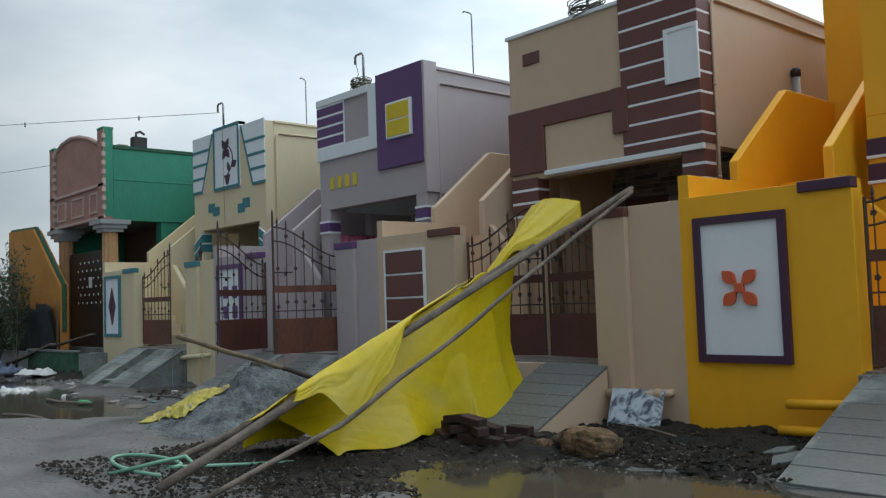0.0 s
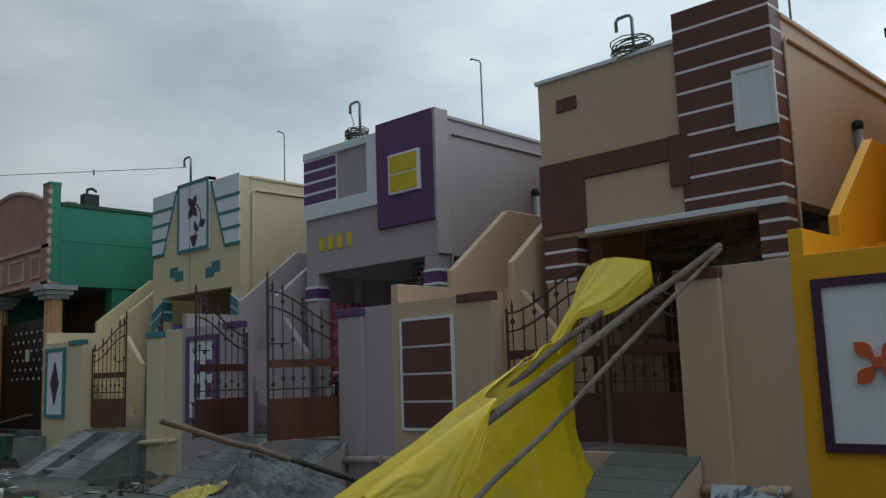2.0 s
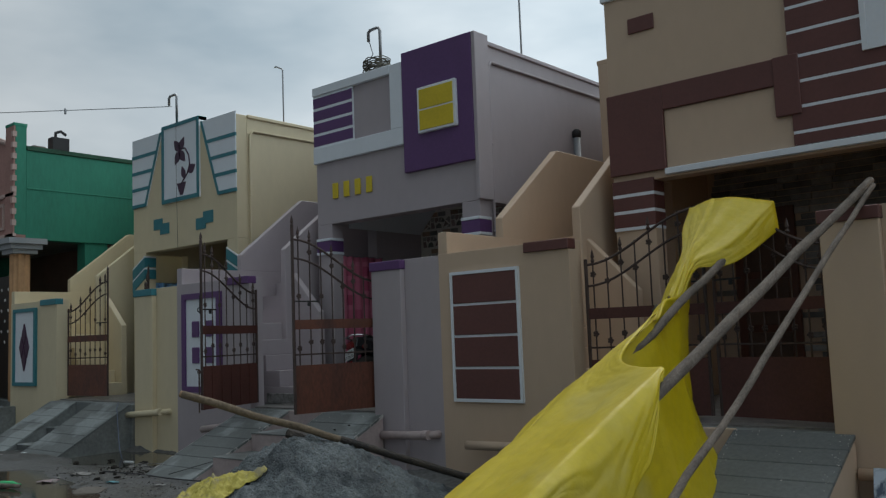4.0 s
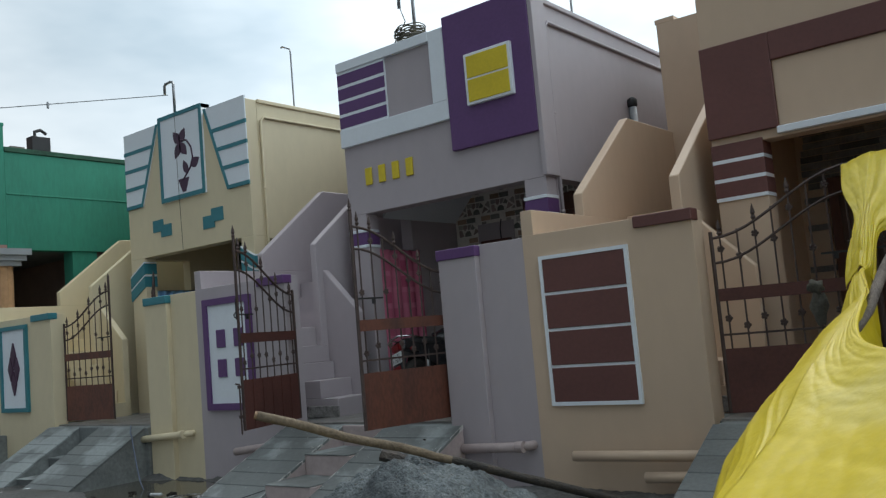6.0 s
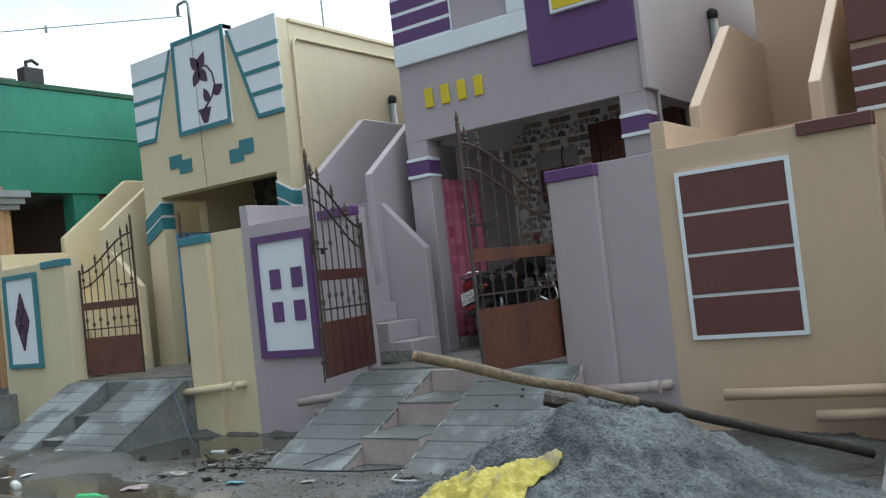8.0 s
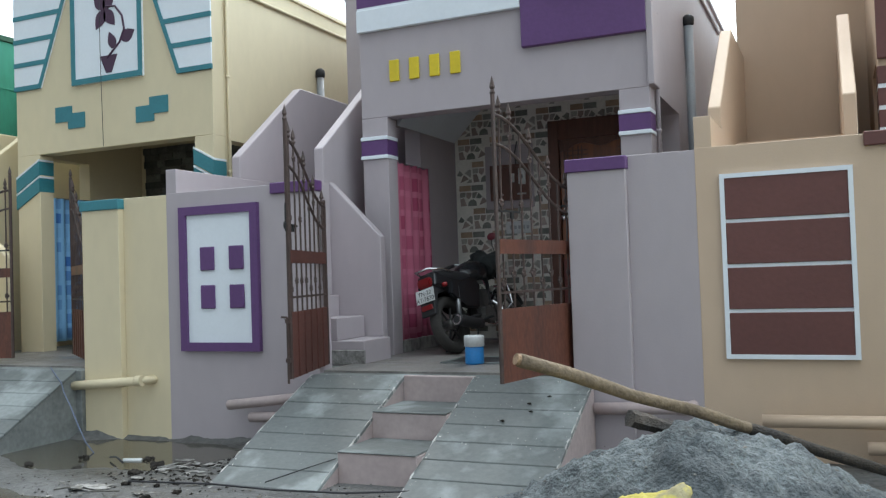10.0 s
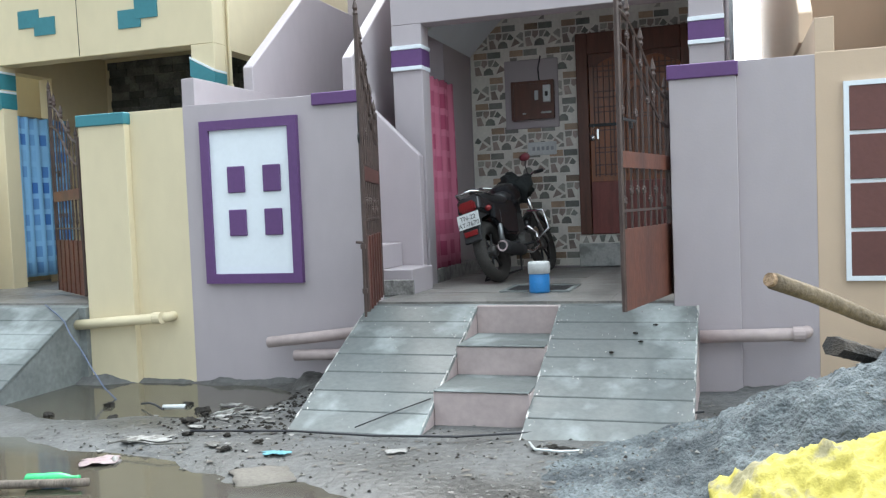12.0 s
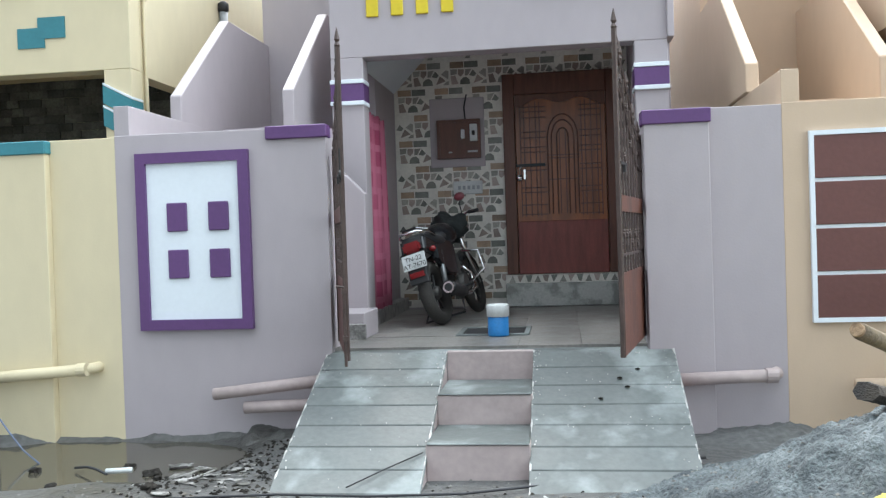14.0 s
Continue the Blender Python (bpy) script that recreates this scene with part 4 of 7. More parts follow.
def meter_board():
    t = thing("meter_board", "brown wooden electricity meter board with a white switch", "meter board")
    slab("board", (-12.03, -11.57, YB - 0.085, YB - 0.035, 2.18, 2.585), DOOR_DK, t, "dark brown wooden board")
    framed(t, -12.03, -11.57, 2.18, 2.585, 0.03, DOOR_DK, DOOR_DK, y=YB - 0.085, deep=0.015)
    slab("switch", (-11.68, -11.60, YB - 0.13, YB - 0.09, 2.35, 2.53), PVC_WHITE, t, "white fuse switch")
    slab("switch_lever", (-11.655, -11.625, YB - 0.145, YB - 0.13, 2.41, 2.46), BLACK_MATT, t, "black lever")
    slab("switch", (-11.775, -11.735, YB - 0.11, YB - 0.09, 2.38, 2.48), PVC_WHITE, t, "small white switch")
    slab("label_plate", (-11.71, -11.60, YB - 0.105, YB - 0.095, 2.235, 2.255), PVC_WHITE, t, "white label strip")
    slab("label_plate", (-11.91, -11.87, YB - 0.105, YB - 0.095, 2.235, 2.25), PVC_WHITE, t, "white label strip")
    part("cable", tube(bmesh.new(), [(-11.73, YB - 0.05, 2.58), (-11.74, YB - 0.045, 2.72), (-11.71, YB - 0.045, 2.85)], 0.008, 6), CABLE, t, "black cable")


meter_board()
pl = thing("name_plate", "pale tiled name plate with unreadable writing", "name plate")
slab("plate", (-11.88, -11.57, YB - 0.035, YB - 0.02, 1.80, 1.94), PVC_WHITE, pl)
for i in range(5):
    slab("writing", (-11.83 + 0.05 * i, -11.80 + 0.05 * i, YB - 0.038, YB - 0.034, 1.85, 1.89), PVC_GREY, pl, "faint grey writing bar", edge=0)


def front_door():
    t = thing("door_1", "polished brown carved wooden front door with padlock", "door", kind="structure")
    y = YB - 0.03
    x0, x1, z0, z1 = -11.33, -10.17, 0.94, 3.03
    slab("door_frame", (x0, x0 + 0.12, y - 0.06, YB - 0.002, z0, z1), DOOR_DK, t, "dark wooden frame")
    slab("door_frame", (x1 - 0.10, x1, y - 0.06, YB - 0.002, z0, z1), DOOR_DK, t, "dark wooden frame")
    slab("door_frame", (x0 + 0.12, x1 - 0.10, y - 0.06, YB - 0.002, z1 - 0.22, z1), DOOR_DK, t, "dark wooden lintel")
    a, b = x0 + 0.125, x1 - 0.105
    slab("leaf", (a, b, y - 0.03, YB - 0.004, z0 + 0.0, z1 - 0.225), DOOR, t, "polished brown door leaf")
    slab("kick_panel", (a + 0.0, b, y - 0.042, y - 0.028, z0 + 0.0, z0 + 0.55), DOOR_RED, t, "red brown lower panel")
    cx = (a + b) / 2 + 0.02
    bm = bmesh.new()
    zt = z1 - 0.30
    for x in (a + 0.05, a + 0.09, a + 0.15, a + 0.21, a + 0.25, b - 0.25, b - 0.21, b - 0.15, b - 0.09, b - 0.05):
        box(bm, x - 0.0055, x + 0.0055, y - 0.042, y - 0.028, z0 + 0.60, zt)
    for z in (z0 + 0.62, z0 + 0.72, z0 + 0.85, z0 + 0.90, z0 + 1.08, z0 + 1.13, z0 + 1.27, z0 + 1.32, z0 + 1.42, z0 + 1.48, zt - 0.16, zt - 0.10, zt - 0.05):
        box(bm, a + 0.05, cx - 0.17, y - 0.042, y - 0.028, z - 0.0055, z + 0.0055)
        box(bm, cx + 0.17, b - 0.05, y - 0.042, y - 0.028, z - 0.0055, z + 0.0055)
    part("carved_grid", bm, DOOR_DK, t, "carved wooden lattice")
    bm = bmesh.new()
    for r in (0.155, 0.115, 0.06):
        arc = [(cx - r, y - 0.04, z0 + 0.62)] + [(cx + r * math.cos(math.pi * (1 - i / 12)), y - 0.04, z0 + 1.42 + (r * 1.5) * math.sin(math.pi * i / 12)) for i in range(13)] + [(cx + r, y - 0.04, z0 + 0.62)]
        tube(bm, arc, 0.0075, 6)
    for x in (cx - 0.03, cx + 0.03):
        box(bm, x - 0.005, x + 0.005, y - 0.042, y - 0.028, z0 + 0.62, z0 + 1.48)
    for z in (z0 + 1.20, z0 + 1.23, z0 + 0.98):
        box(bm, cx - 0.17, cx + 0.17, y - 0.040, y - 0.028, z - 0.005, z + 0.005)
    part("carved_arch", bm, DOOR_DK, t, "carved nested arches")
    bm = bmesh.new()
    box(bm, a - 0.02, a + 0.30, y - 0.055, y - 0.03, 2.06, 2.09)
    part("bolt", bm, BLACK_IRON, t, "long iron bolt")
    bm = lathe(bmesh.new(), [(0.03, 0), (0.034, 0.012), (0.03, 0.024)], 14)
    bmesh.ops.rotate(bm, verts=bm.verts, cent=(0, 0, 0), matrix=Matrix.Rotation(radians(90), 3, "X"))
    bmesh.ops.translate(bm, verts=bm.verts, vec=(a + 0.03, y - 0.06, 1.945))
    part("padlock", bm, CHROME, t, "round steel padlock", smooth=True)
    part("hasp", tube(bmesh.new(), [(a + 0.03, y - 0.06, 1.97), (a + 0.03, y - 0.065, 2.03), (a + 0.05, y - 0.06, 2.06)], 0.006, 6), CHROME, t)
    part("handle", box(bmesh.new(), a + 0.075, a + 0.095, y - 0.07, y - 0.03, 1.93, 2.03), CHROME, t, "steel handle")
    head = [(a + 0.002, z1 - 0.222), (b - 0.002, z1 - 0.222)] + [(b - 0.002 - (b - a - 0.004) * i / 16, z1 - 0.30 - 0.035 * math.cos(i / 16 * 4 * math.pi) - 0.02 * math.cos(i / 16 * 2 * math.pi)) for i in range(17)]
    part("scalloped_head", prism(bmesh.new(), head, "y", y - 0.046, y - 0.029), DOOR_DK, t, "dark scalloped head board")
    slab("granite_step", (x0 - 0.02, x1 + 0.03, YB - 0.10, YB - 0.014, FZ + 0.002, 0.845), SILL, t, "veined grey marble sill")
    slab("tile_strip", (x0 - 0.02, x1 + 0.03, YB - 0.05, YB - 0.014, 0.845, 0.935), TILE_BASE, t, "strip of stone-pattern tile under the door", edge=0)
    for i in range(13):
        px = x0 + 0.01 + 0.088 * i
        pts = [(px, 0.925), (px + 0.07, 0.928), (px + 0.05 - 0.02 * (i % 2), 0.855), (px + 0.02, 0.86)] if i % 3 else [(px, 0.85), (px + 0.072, 0.85), (px + 0.04, 0.925)]
        part("tile_stone", prism(bmesh.new(), pts, "y", YB - 0.054, YB - 0.049), (T_GREY, T_ROSE, T_GREEN)[i % 3], t)


front_door()


def curtain(name, x, y0, y1, z0, z1, material, label):
    bm = bmesh.new()
    cols = []
    n = 36
    for i in range(n + 1):
        u = i / n
        col = []
        for k in range(9):
            v = k / 8
            d = 0.028 * math.sin(u * 34) * (0.55 + 0.45 * v) + 0.012 * math.sin(u * 13 + 2 * v)
            col.append(bm.verts.new((x + d, y0 + (y1 - y0) * u, z1 + (z0 - z1) * v)))
        cols.append(col)
    for a, b in zip(cols, cols[1:]):
        for k in range(8):
            bm.faces.new((a[k], b[k], b[k + 1], a[k + 1]))
    t = thing(name, label, "curtain")
    ob = part("cloth", bm, material, t, smooth=True)
    sol = ob.modifiers.new("thickness", "SOLIDIFY")
    sol.thickness = 0.004
    part("curtain_rod", tube(bmesh.new(), [(x, y0 - 0.05, z1), (x, y1 + 0.05, z1)], 0.008, 6), STEEL, t, "thin steel rod")


curtain("curtain", -12.44, 8.80, 9.57, 0.72, 2.50, PINK_CLOTH, "pink check cloth curtain in the porch side doorway")
curtain("curtain", -17.14, 8.80, 9.57, 0.70, 2.45, BLUE_CLOTH, "blue check cloth curtain in the porch side doorway")

# curb of granite along the porch side
tagged(slab("skirting", (-12.50, -12.40, 8.82, YB - 0.02, FZ - 0.01, 0.72), GRANITE), "speckled granite skirting along the porch side", "skirting", kind="structure")


def floor_hatch():
    t = thing("floor_hatch", "open square water sump frame set in the yard floor", "hatch")
    for d in ((-11.58, -11.02, 7.86, 7.90), (-11.58, -11.02, 8.36, 8.40), (-11.58, -11.54, 7.90, 8.36), (-11.06, -11.02, 7.90, 8.36)):
        slab("frame_bar", (d[0], d[1], d[2], d[3], FZ - 0.02, FZ + 0.014), CEMENT, t, "cement rim", edge=0.003)
    slab("cover", (-11.54, -11.06, 7.90, 8.36, FZ - 0.02, FZ + 0.005), BLACK_MATT, t, "sunken dark cover", edge=0)


floor_hatch()
bk = thing("pipe_stub", "blue plastic pipe stub with a dirty white cap", "pipe")
part("pipe", lathe(bmesh.new(), [(0.078, 0.0), (0.080, 0.015), (0.078, 0.14), (0.074, 0.145)], 24, (-11.25, 7.84, FZ + 0.004)), PVC_BLUE, bk, "bright blue plastic pipe", smooth=True)
part("cap", lathe(bmesh.new(), [(0.080, 0.146), (0.086, 0.15), (0.086, 0.225), (0.080, 0.238), (0.0, 0.24)], 24, (-11.25, 7.84, FZ + 0.004)), PVC_WHITE, bk, "dirty white plastic cap", smooth=True)


# ---- motorcycle ----
def motorcycle():
    """Built along +x with the rear wheel's foot at the origin, then turned into place."""
    t = thing("motorcycle", "black commuter motorcycle parked on its side stand in the porch", "motorcycle")
    R, WB = 0.305, 1.26

    def wheel(x, width):
        w = bmesh.new()
        n, k = 36, 10
        rings = []
        for i in range(n):
            a = 2 * math.pi * i / n
            rings.append([w.verts.new((x + (R - width / 2 + width / 2 * math.cos(2 * math.pi * j / k)) * math.cos(a), width / 2 * 1.05 * math.sin(2 * math.pi * j / k), R + (R - width / 2 + width / 2 * math.cos(2 * math.pi * j / k)) * math.sin(a))) for j in range(k)])
        for i in range(n):
            for j in range(k):
                w.faces.new((rings[i][j], rings[(i + 1) % n][j], rings[(i + 1) % n][(j + 1) % k], rings[i][(j + 1) % k]))
        tyre = part("wheel", w, RUBBER, t, "black rubber tyre", smooth=True)
        rim = bmesh.new()
        ring = [(x + 0.225 * math.cos(2 * math.pi * i / 32), 0, R + 0.225 * math.sin(2 * math.pi * i / 32)) for i in range(33)]
        tube(rim, ring, 0.016, 6)
        part("rim", rim, ENGINE, tyre, "dull alloy rim", smooth=True)
        for i in range(6):
            a = 2 * math.pi * i / 6
            part("spoke", tube(bmesh.new(), [(x + 0.03 * math.cos(a), 0, R + 0.03 * math.sin(a)), (x + 0.22 * math.cos(a + 0.1), 0, R + 0.22 * math.sin(a + 0.1))], 0.012, 5), BLACK_MATT, tyre)
        hub = lathe(bmesh.new(), [(0.055, -0.05), (0.06, -0.03), (0.06, 0.03), (0.055, 0.05)], 16)
        bmesh.ops.rotate(hub, verts=hub.verts, cent=(0, 0, 0), matrix=Matrix.Rotation(radians(90), 3, "X"))
        bmesh.ops.translate(hub, verts=hub.verts, vec=(x, 0, R))
        part("hub", hub, ENGINE, tyre, smooth=True)
    wheel(0, 0.12)
    wheel(WB, 0.095)
    for s in (-1, 1):
        part("shock_absorber", tube(bmesh.new(), [(0.02, 0.12 * s, R + 0.02), (0.13, 0.12 * s, 0.68)], 0.026, 8), STEEL, t, "dull steel rear shock absorber", True)
        part("swing_arm", tube(bmesh.new(), [(0, 0.09 * s, R), (0.48, 0.10 * s, 0.36)], 0.022, 6), BLACK_MATT, t)
        part("fork_leg", tube(bmesh.new(), [(WB, 0.085 * s, R), (WB - 0.27, 0.085 * s, 0.92)], 0.022, 8, 0.026), CHROME, t, "chrome fork leg", True)
        part("grip", tube(bmesh.new(), [(0.895 - 0.075 * s, 0.28 * s, 1.025), (0.82 - 0.10 * s, 0.39 * s, 1.01)], 0.019, 8), BLACK_MATT, t, "black rubber grip", True)
        part("indicator", ball(bmesh.new(), (-0.13, 0.15 * s, 0.70), 0.035, 2, (1, 1, 0.8)), RED_LAMP if s < 0 else BLACK_MATT, t, "small indicator lamp", True)
        if s > 0:
            continue
        arm = tube(bmesh.new(), [(0.92, 0.22 * s, 1.02), (0.90, 0.23 * s, 1.12), (0.90, 0.245 * s, 1.16)], 0.006, 6)
        arm = part("mirror_arm", arm, BLACK_MATT, t)
        part("mirror", ball(bmesh.new(), (0.90, 0.25 * s, 1.20), 0.055, 2, (0.35, 1.1, 0.8)), MIRROR_RED, arm, "round dark red rear mirror", True)
    for s in (-1, 1):
        part("side_panel", soften(prism(bmesh.new(), [(-0.04, 0.60), (0.18, 0.44), (0.44, 0.42), (0.56, 0.68), (0.48, 0.78), (0.02, 0.75)], "y", 0.085 * s, 0.145 * s), 0.02, 2), BLACK, t, "gloss black side panel")
    part("handlebar", tube(bmesh.new(), [(0.93, -0.37, 1.01), (0.98, -0.26, 1.03), (1.0, -0.12, 0.97), (0.94, 0.12, 0.97), (0.83, 0.27, 1.03), (0.73, 0.375, 1.01)], 0.012, 8), CHROME, t, "chrome handlebar", True)
    tank = bmesh.new()
    ball(tank, (0.66, 0, 0.84), 1, 3, (0.29, 0.165, 0.15))
    for v in tank.verts:
        if v.co.z < 0.78:
            v.co.z = 0.78 - (0.78 - v.co.z) * 0.5
        v.co.z += 0.10 * (v.co.x - 0.66)
    part("fuel_tank", tank, BLACK, t, "gloss black fuel tank", True)
    seat = bmesh.new()
    ball(seat, (0.20, 0, 0.785), 1, 3, (0.40, 0.145, 0.085))
    for v in seat.verts:
        v.co.z += 0.10 * max(0, 0.25 - v.co.x)
    part("seat", seat, BLACK_MATT, t, "matt black long seat", True)
    part("tail_cowl", soften(prism(bmesh.new(), [(-0.26, 0.70), (0.05, 0.62), (0.14, 0.78), (-0.20, 0.865)], "y", -0.125, 0.125), 0.03, 3), BLACK, t, "gloss black tail")
    part("grab_rail", tube(bmesh.new(), [(0.12, -0.13, 0.83), (-0.10, -0.14, 0.87), (-0.25, -0.08, 0.89), (-0.25, 0.08, 0.89), (-0.10, 0.14, 0.87), (0.12, 0.13, 0.83)], 0.013, 8), CHROME, t, "chrome grab rail", True)
    part("tail_lamp", soften(box(bmesh.new(), -0.285, -0.20, -0.085, 0.085, 0.705, 0.805), 0.02, 2), RED_LAMP, t, "red tail lamp")
    part("rear_mudguard", soften(prism(bmesh.new(), [(-0.27, 0.70), (-0.33, 0.42), (-0.30, 0.41), (-0.20, 0.62), (0.05, 0.665), (0.05, 0.69)], "y", -0.09, 0.09), 0.006), BLACK_MATT, t, "black mudguard")
    part("reflector", soften(box(bmesh.new(), -0.335, -0.315, -0.07, 0.07, 0.475, 0.525), 0.004), RED_LAMP, t, "red reflector")
    plate = part("number_plate", soften(prism(bmesh.new(), [(-0.325, 0.555), (-0.315, 0.555), (-0.285, 0.695), (-0.295, 0.695)], "y", -0.115, 0.115), 0.003), PVC_WHITE, t, "white number plate")
    for txt, z, size in (("TN-22", 0.632, 0.062), ("AT-7670", 0.570, 0.062)):
        cu = bpy.data.curves.new("number_lettering", "FONT")
        cu.body, cu.size, cu.align_x, cu.extrude = txt, size, "CENTER", 0.0006
        cu.materials.append(PLATE_TXT)
        o = new("number_lettering", cu)
        o.parent = plate
        k = (z - 0.555) / 0.14
        o.matrix_basis = pose(-0.327 + 0.030 * k, 0, z, 90 - 12, 0, -90)
    eng = bmesh.new()
    box(eng, 0.46, 0.80, -0.12, 0.12, 0.24, 0.46)
    soften(eng, 0.04, 2)
    e = part("engine", eng, ENGINE, t, "dull grey alloy engine block")
    for i in range(6):
        slab("cooling_fin", (0.62 + 0.02 * i, 0.63 + 0.02 * i, -0.10, 0.10, 0.44 + 0.01 * i, 0.64), ENGINE, e, edge=0)
    part("crank_cover", tube(bmesh.new(), [(0.56, -0.11, 0.34), (0.56, -0.165, 0.34)], 0.10, 20, 0.085), ENGINE, e)
    part("exhaust_pipe", tube(bmesh.new(), [(0.80, -0.09, 0.50), (0.92, -0.12, 0.42), (0.86, -0.14, 0.26), (0.55, -0.17, 0.22), (0.30, -0.18, 0.25)], 0.02, 8), CHROME, t, "chrome exhaust pipe", True)
    part("muffler", tube(bmesh.new(), [(0.30, -0.18, 0.25), (0.20, -0.18, 0.26), (-0.10, -0.19, 0.31), (-0.14, -0.19, 0.315)], 0.055, 14, 0.066), BLACK_MATT, t, "black muffler", True)
    part("muffler_tip", tube(bmesh.new(), [(-0.139, -0.19, 0.315), (-0.150, -0.19, 0.317)], 0.055, 14), CHROME, t, "chrome muffler end ring")
    part("tail_pipe", tube(bmesh.new(), [(-0.149, -0.19, 0.317), (-0.156, -0.19, 0.318)], 0.036, 14), BLACK_MATT, t, "dark muffler outlet")
    part("frame_tube", tube(bmesh.new(), [(0.98, 0, 0.90), (0.92, 0, 0.60), (0.84, 0, 0.34), (0.46, 0, 0.25), (0.42, 0, 0.68), (0.05, 0, 0.72)], 0.022, 8), BLACK_MATT, t, "", True)
    part("crash_guard", tube(bmesh.new(), [(0.90, -0.10, 0.66), (0.93, -0.26, 0.62), (0.90, -0.28, 0.42), (0.84, -0.12, 0.33)], 0.014, 8), CHROME, t, "chrome crash guard", True)
    part("crash_guard", tube(bmesh.new(), [(0.90, 0.10, 0.66), (0.93, 0.26, 0.62), (0.90, 0.28, 0.42), (0.84, 0.12, 0.33)], 0.014, 8), CHROME, t, "chrome crash guard", True)
    bag = bmesh.new()
    ball(bag, (0.93, -0.03, 0.93), 0.17, 4, (0.85, 1.15, 0.95), 0.0)
    for v in bag.verts:
        d = v.co - Vector((0.93, -0.03, 0.93))
        v.co += d * (0.9 * (0.2 - abs(noise.noise(v.co * 6))) + 0.4 * (0.2 - abs(noise.noise(v.co * 13))))
    part("rain_cover", bag, CLOTH_DK, t, "bunched black cloth over the handlebar clamp", True)
    part("centre_stand", tube(bmesh.new(), [(0.36, 0.14, 0.30), (0.10, 0.20, 0.06), (0.10, -0.20, 0.06), (0.36, -0.14, 0.30)], 0.012, 6), BLACK_MATT, t, "folded centre stand")
    head = bmesh.new()
    ball(head, (1.03, 0, 0.92), 0.135, 3, (0.7, 1.0, 1.15))
    part("headlamp", head, BLACK, t, "black headlamp cowl", True)
    part("front_mudguard", tube(bmesh.new(), [(WB + 0.33 * math.cos(a), 0, R + 0.345 * math.sin(a)) for a in [math.radians(25 + 12 * i) for i in range(11)]], 0.05, 8), BLACK, t, "gloss black front mudguard", True)
    part("side_stand", tube(bmesh.new(), [(0.44, 0.10, 0.28), (0.40, 0.24, 0.03)], 0.012, 6), STEEL, t, "steel side stand")
    part("footrest", tube(bmesh.new(), [(0.48, -0.25, 0.30), (0.48, 0.25, 0.30)], 0.014, 6), BLACK_MATT, t)
    t.matrix_basis = pose(-11.78, 8.72, FZ + 0.004, 0, 0, 80) @ pose(0, 0, 0, -16, 0, 0) @ Matrix.Diagonal((0.93, 0.93, 0.93, 1))
    return t


motorcycle()


# ---- tan house porch: dark stacked slate on the back wall, wooden door behind the gate ----
def slate_wall():
    t = thing("slate_cladding", "dark stacked slate strips on the porch back wall", "wall cladding", kind="structure")
    rnd = random.Random(3)
    protos = [part("slate_strip", box(bmesh.new(), 0, w, -d, 0, 0, 0.062), SLATE, t) for w, d in ((0.30, 0.018), (0.22, 0.028), (0.38, 0.012))]
    used = set()
    for r in range(36):
        x = -7.9 + rnd.uniform(0, 0.1)
        while x < -5.75:
            k = rnd.randrange(3)
            w = (0.30, 0.22, 0.38)[k]
            if not (-7.7 < x + w / 2 < -6.85 and r < 27):
                m = pose(x, YB - 0.002, 0.62 + 0.072 * r)
                if k in used:
                    lay(t, protos[k], m)
                else:
                    protos[k].matrix_basis = m
                    used.add(k)
            x += w + 0.006
    return t


slate_wall()
d2 = thing("door_2", "dark wooden door of the tan house with panels", "door", kind="structure")
slab("door_frame", (-7.62, -6.92, YB - 0.06, YB - 0.002, 0.62, 2.66), DOOR_DK, d2, "dark wooden frame")
for z in (0.75, 1.35, 1.95):
    slab("door_panel", (-7.52, -7.02, YB - 0.075, YB - 0.055, z, z + 0.52), SHADED_WALL, d2, "sunk panel in a brown darkened as in shade")


# ---- drain pipes through the plot walls ----
def wall_pipe(x0, x1, z, material, label, r=0.042, cap=True, y=7.075, tilt=0.011):
    t = thing("drain_pipe", label, "pipe", "wall drain pipes")
    part("pipe", tube(bmesh.new(), [(x0, y, z - tilt), ((x0 + x1) / 2, y, z), (x1, y, z + tilt)], r, 12), material, t, smooth=True)
    if cap:
        part("socket", tube(bmesh.new(), [(x1 - 0.055, y, z + tilt * 0.9), (x1 + 0.015, y, z + tilt * 1.03)], r * 1.16, 14), material, t)
        part("stub", tube(bmesh.new(), [(x1 - 0.02, y + 0.01, z + tilt), (x1 + 0.03, y + 0.08, z + tilt), (x1 + 0.04, y + 0.17, z + tilt)], r * 0.92, 12), material, t, smooth=True)


wall_pipe(-14.975, -14.16, 0.47, CREAM, "cream painted drain pipe along the wall foot", tilt=0.03)
wall_pipe(-13.20, -12.40, 0.36, RISER, "lilac painted drain pipe along the wall foot", cap=False, tilt=0.045)
wall_pipe(-12.98, -12.40, 0.23, RISER, "lilac painted drain pipe along the wall foot", cap=False)
wall_pipe(-10.04, -9.42, 0.395, RISER, "lilac painted drain pipe along the wall foot")
wall_pipe(-8.93, -7.78, 0.35, TAN, "tan painted drain pipe along the wall foot", cap=False)
wall_pipe(-8.32, -7.78, 0.20, TAN, "tan painted drain pipe along the wall foot", cap=False)
wall_pipe(-5.48, -4.86, 0.33, TAN, "tan painted drain pipe along the wall foot")
wall_pipe(-3.62, -2.98, 0.335, ORANGE, "orange painted drain pipe along the wall foot", cap=False)
wall_pipe(-3.70, -3.0, 0.11, ORANGE, "orange painted drain pipe along the wall foot", cap=False)
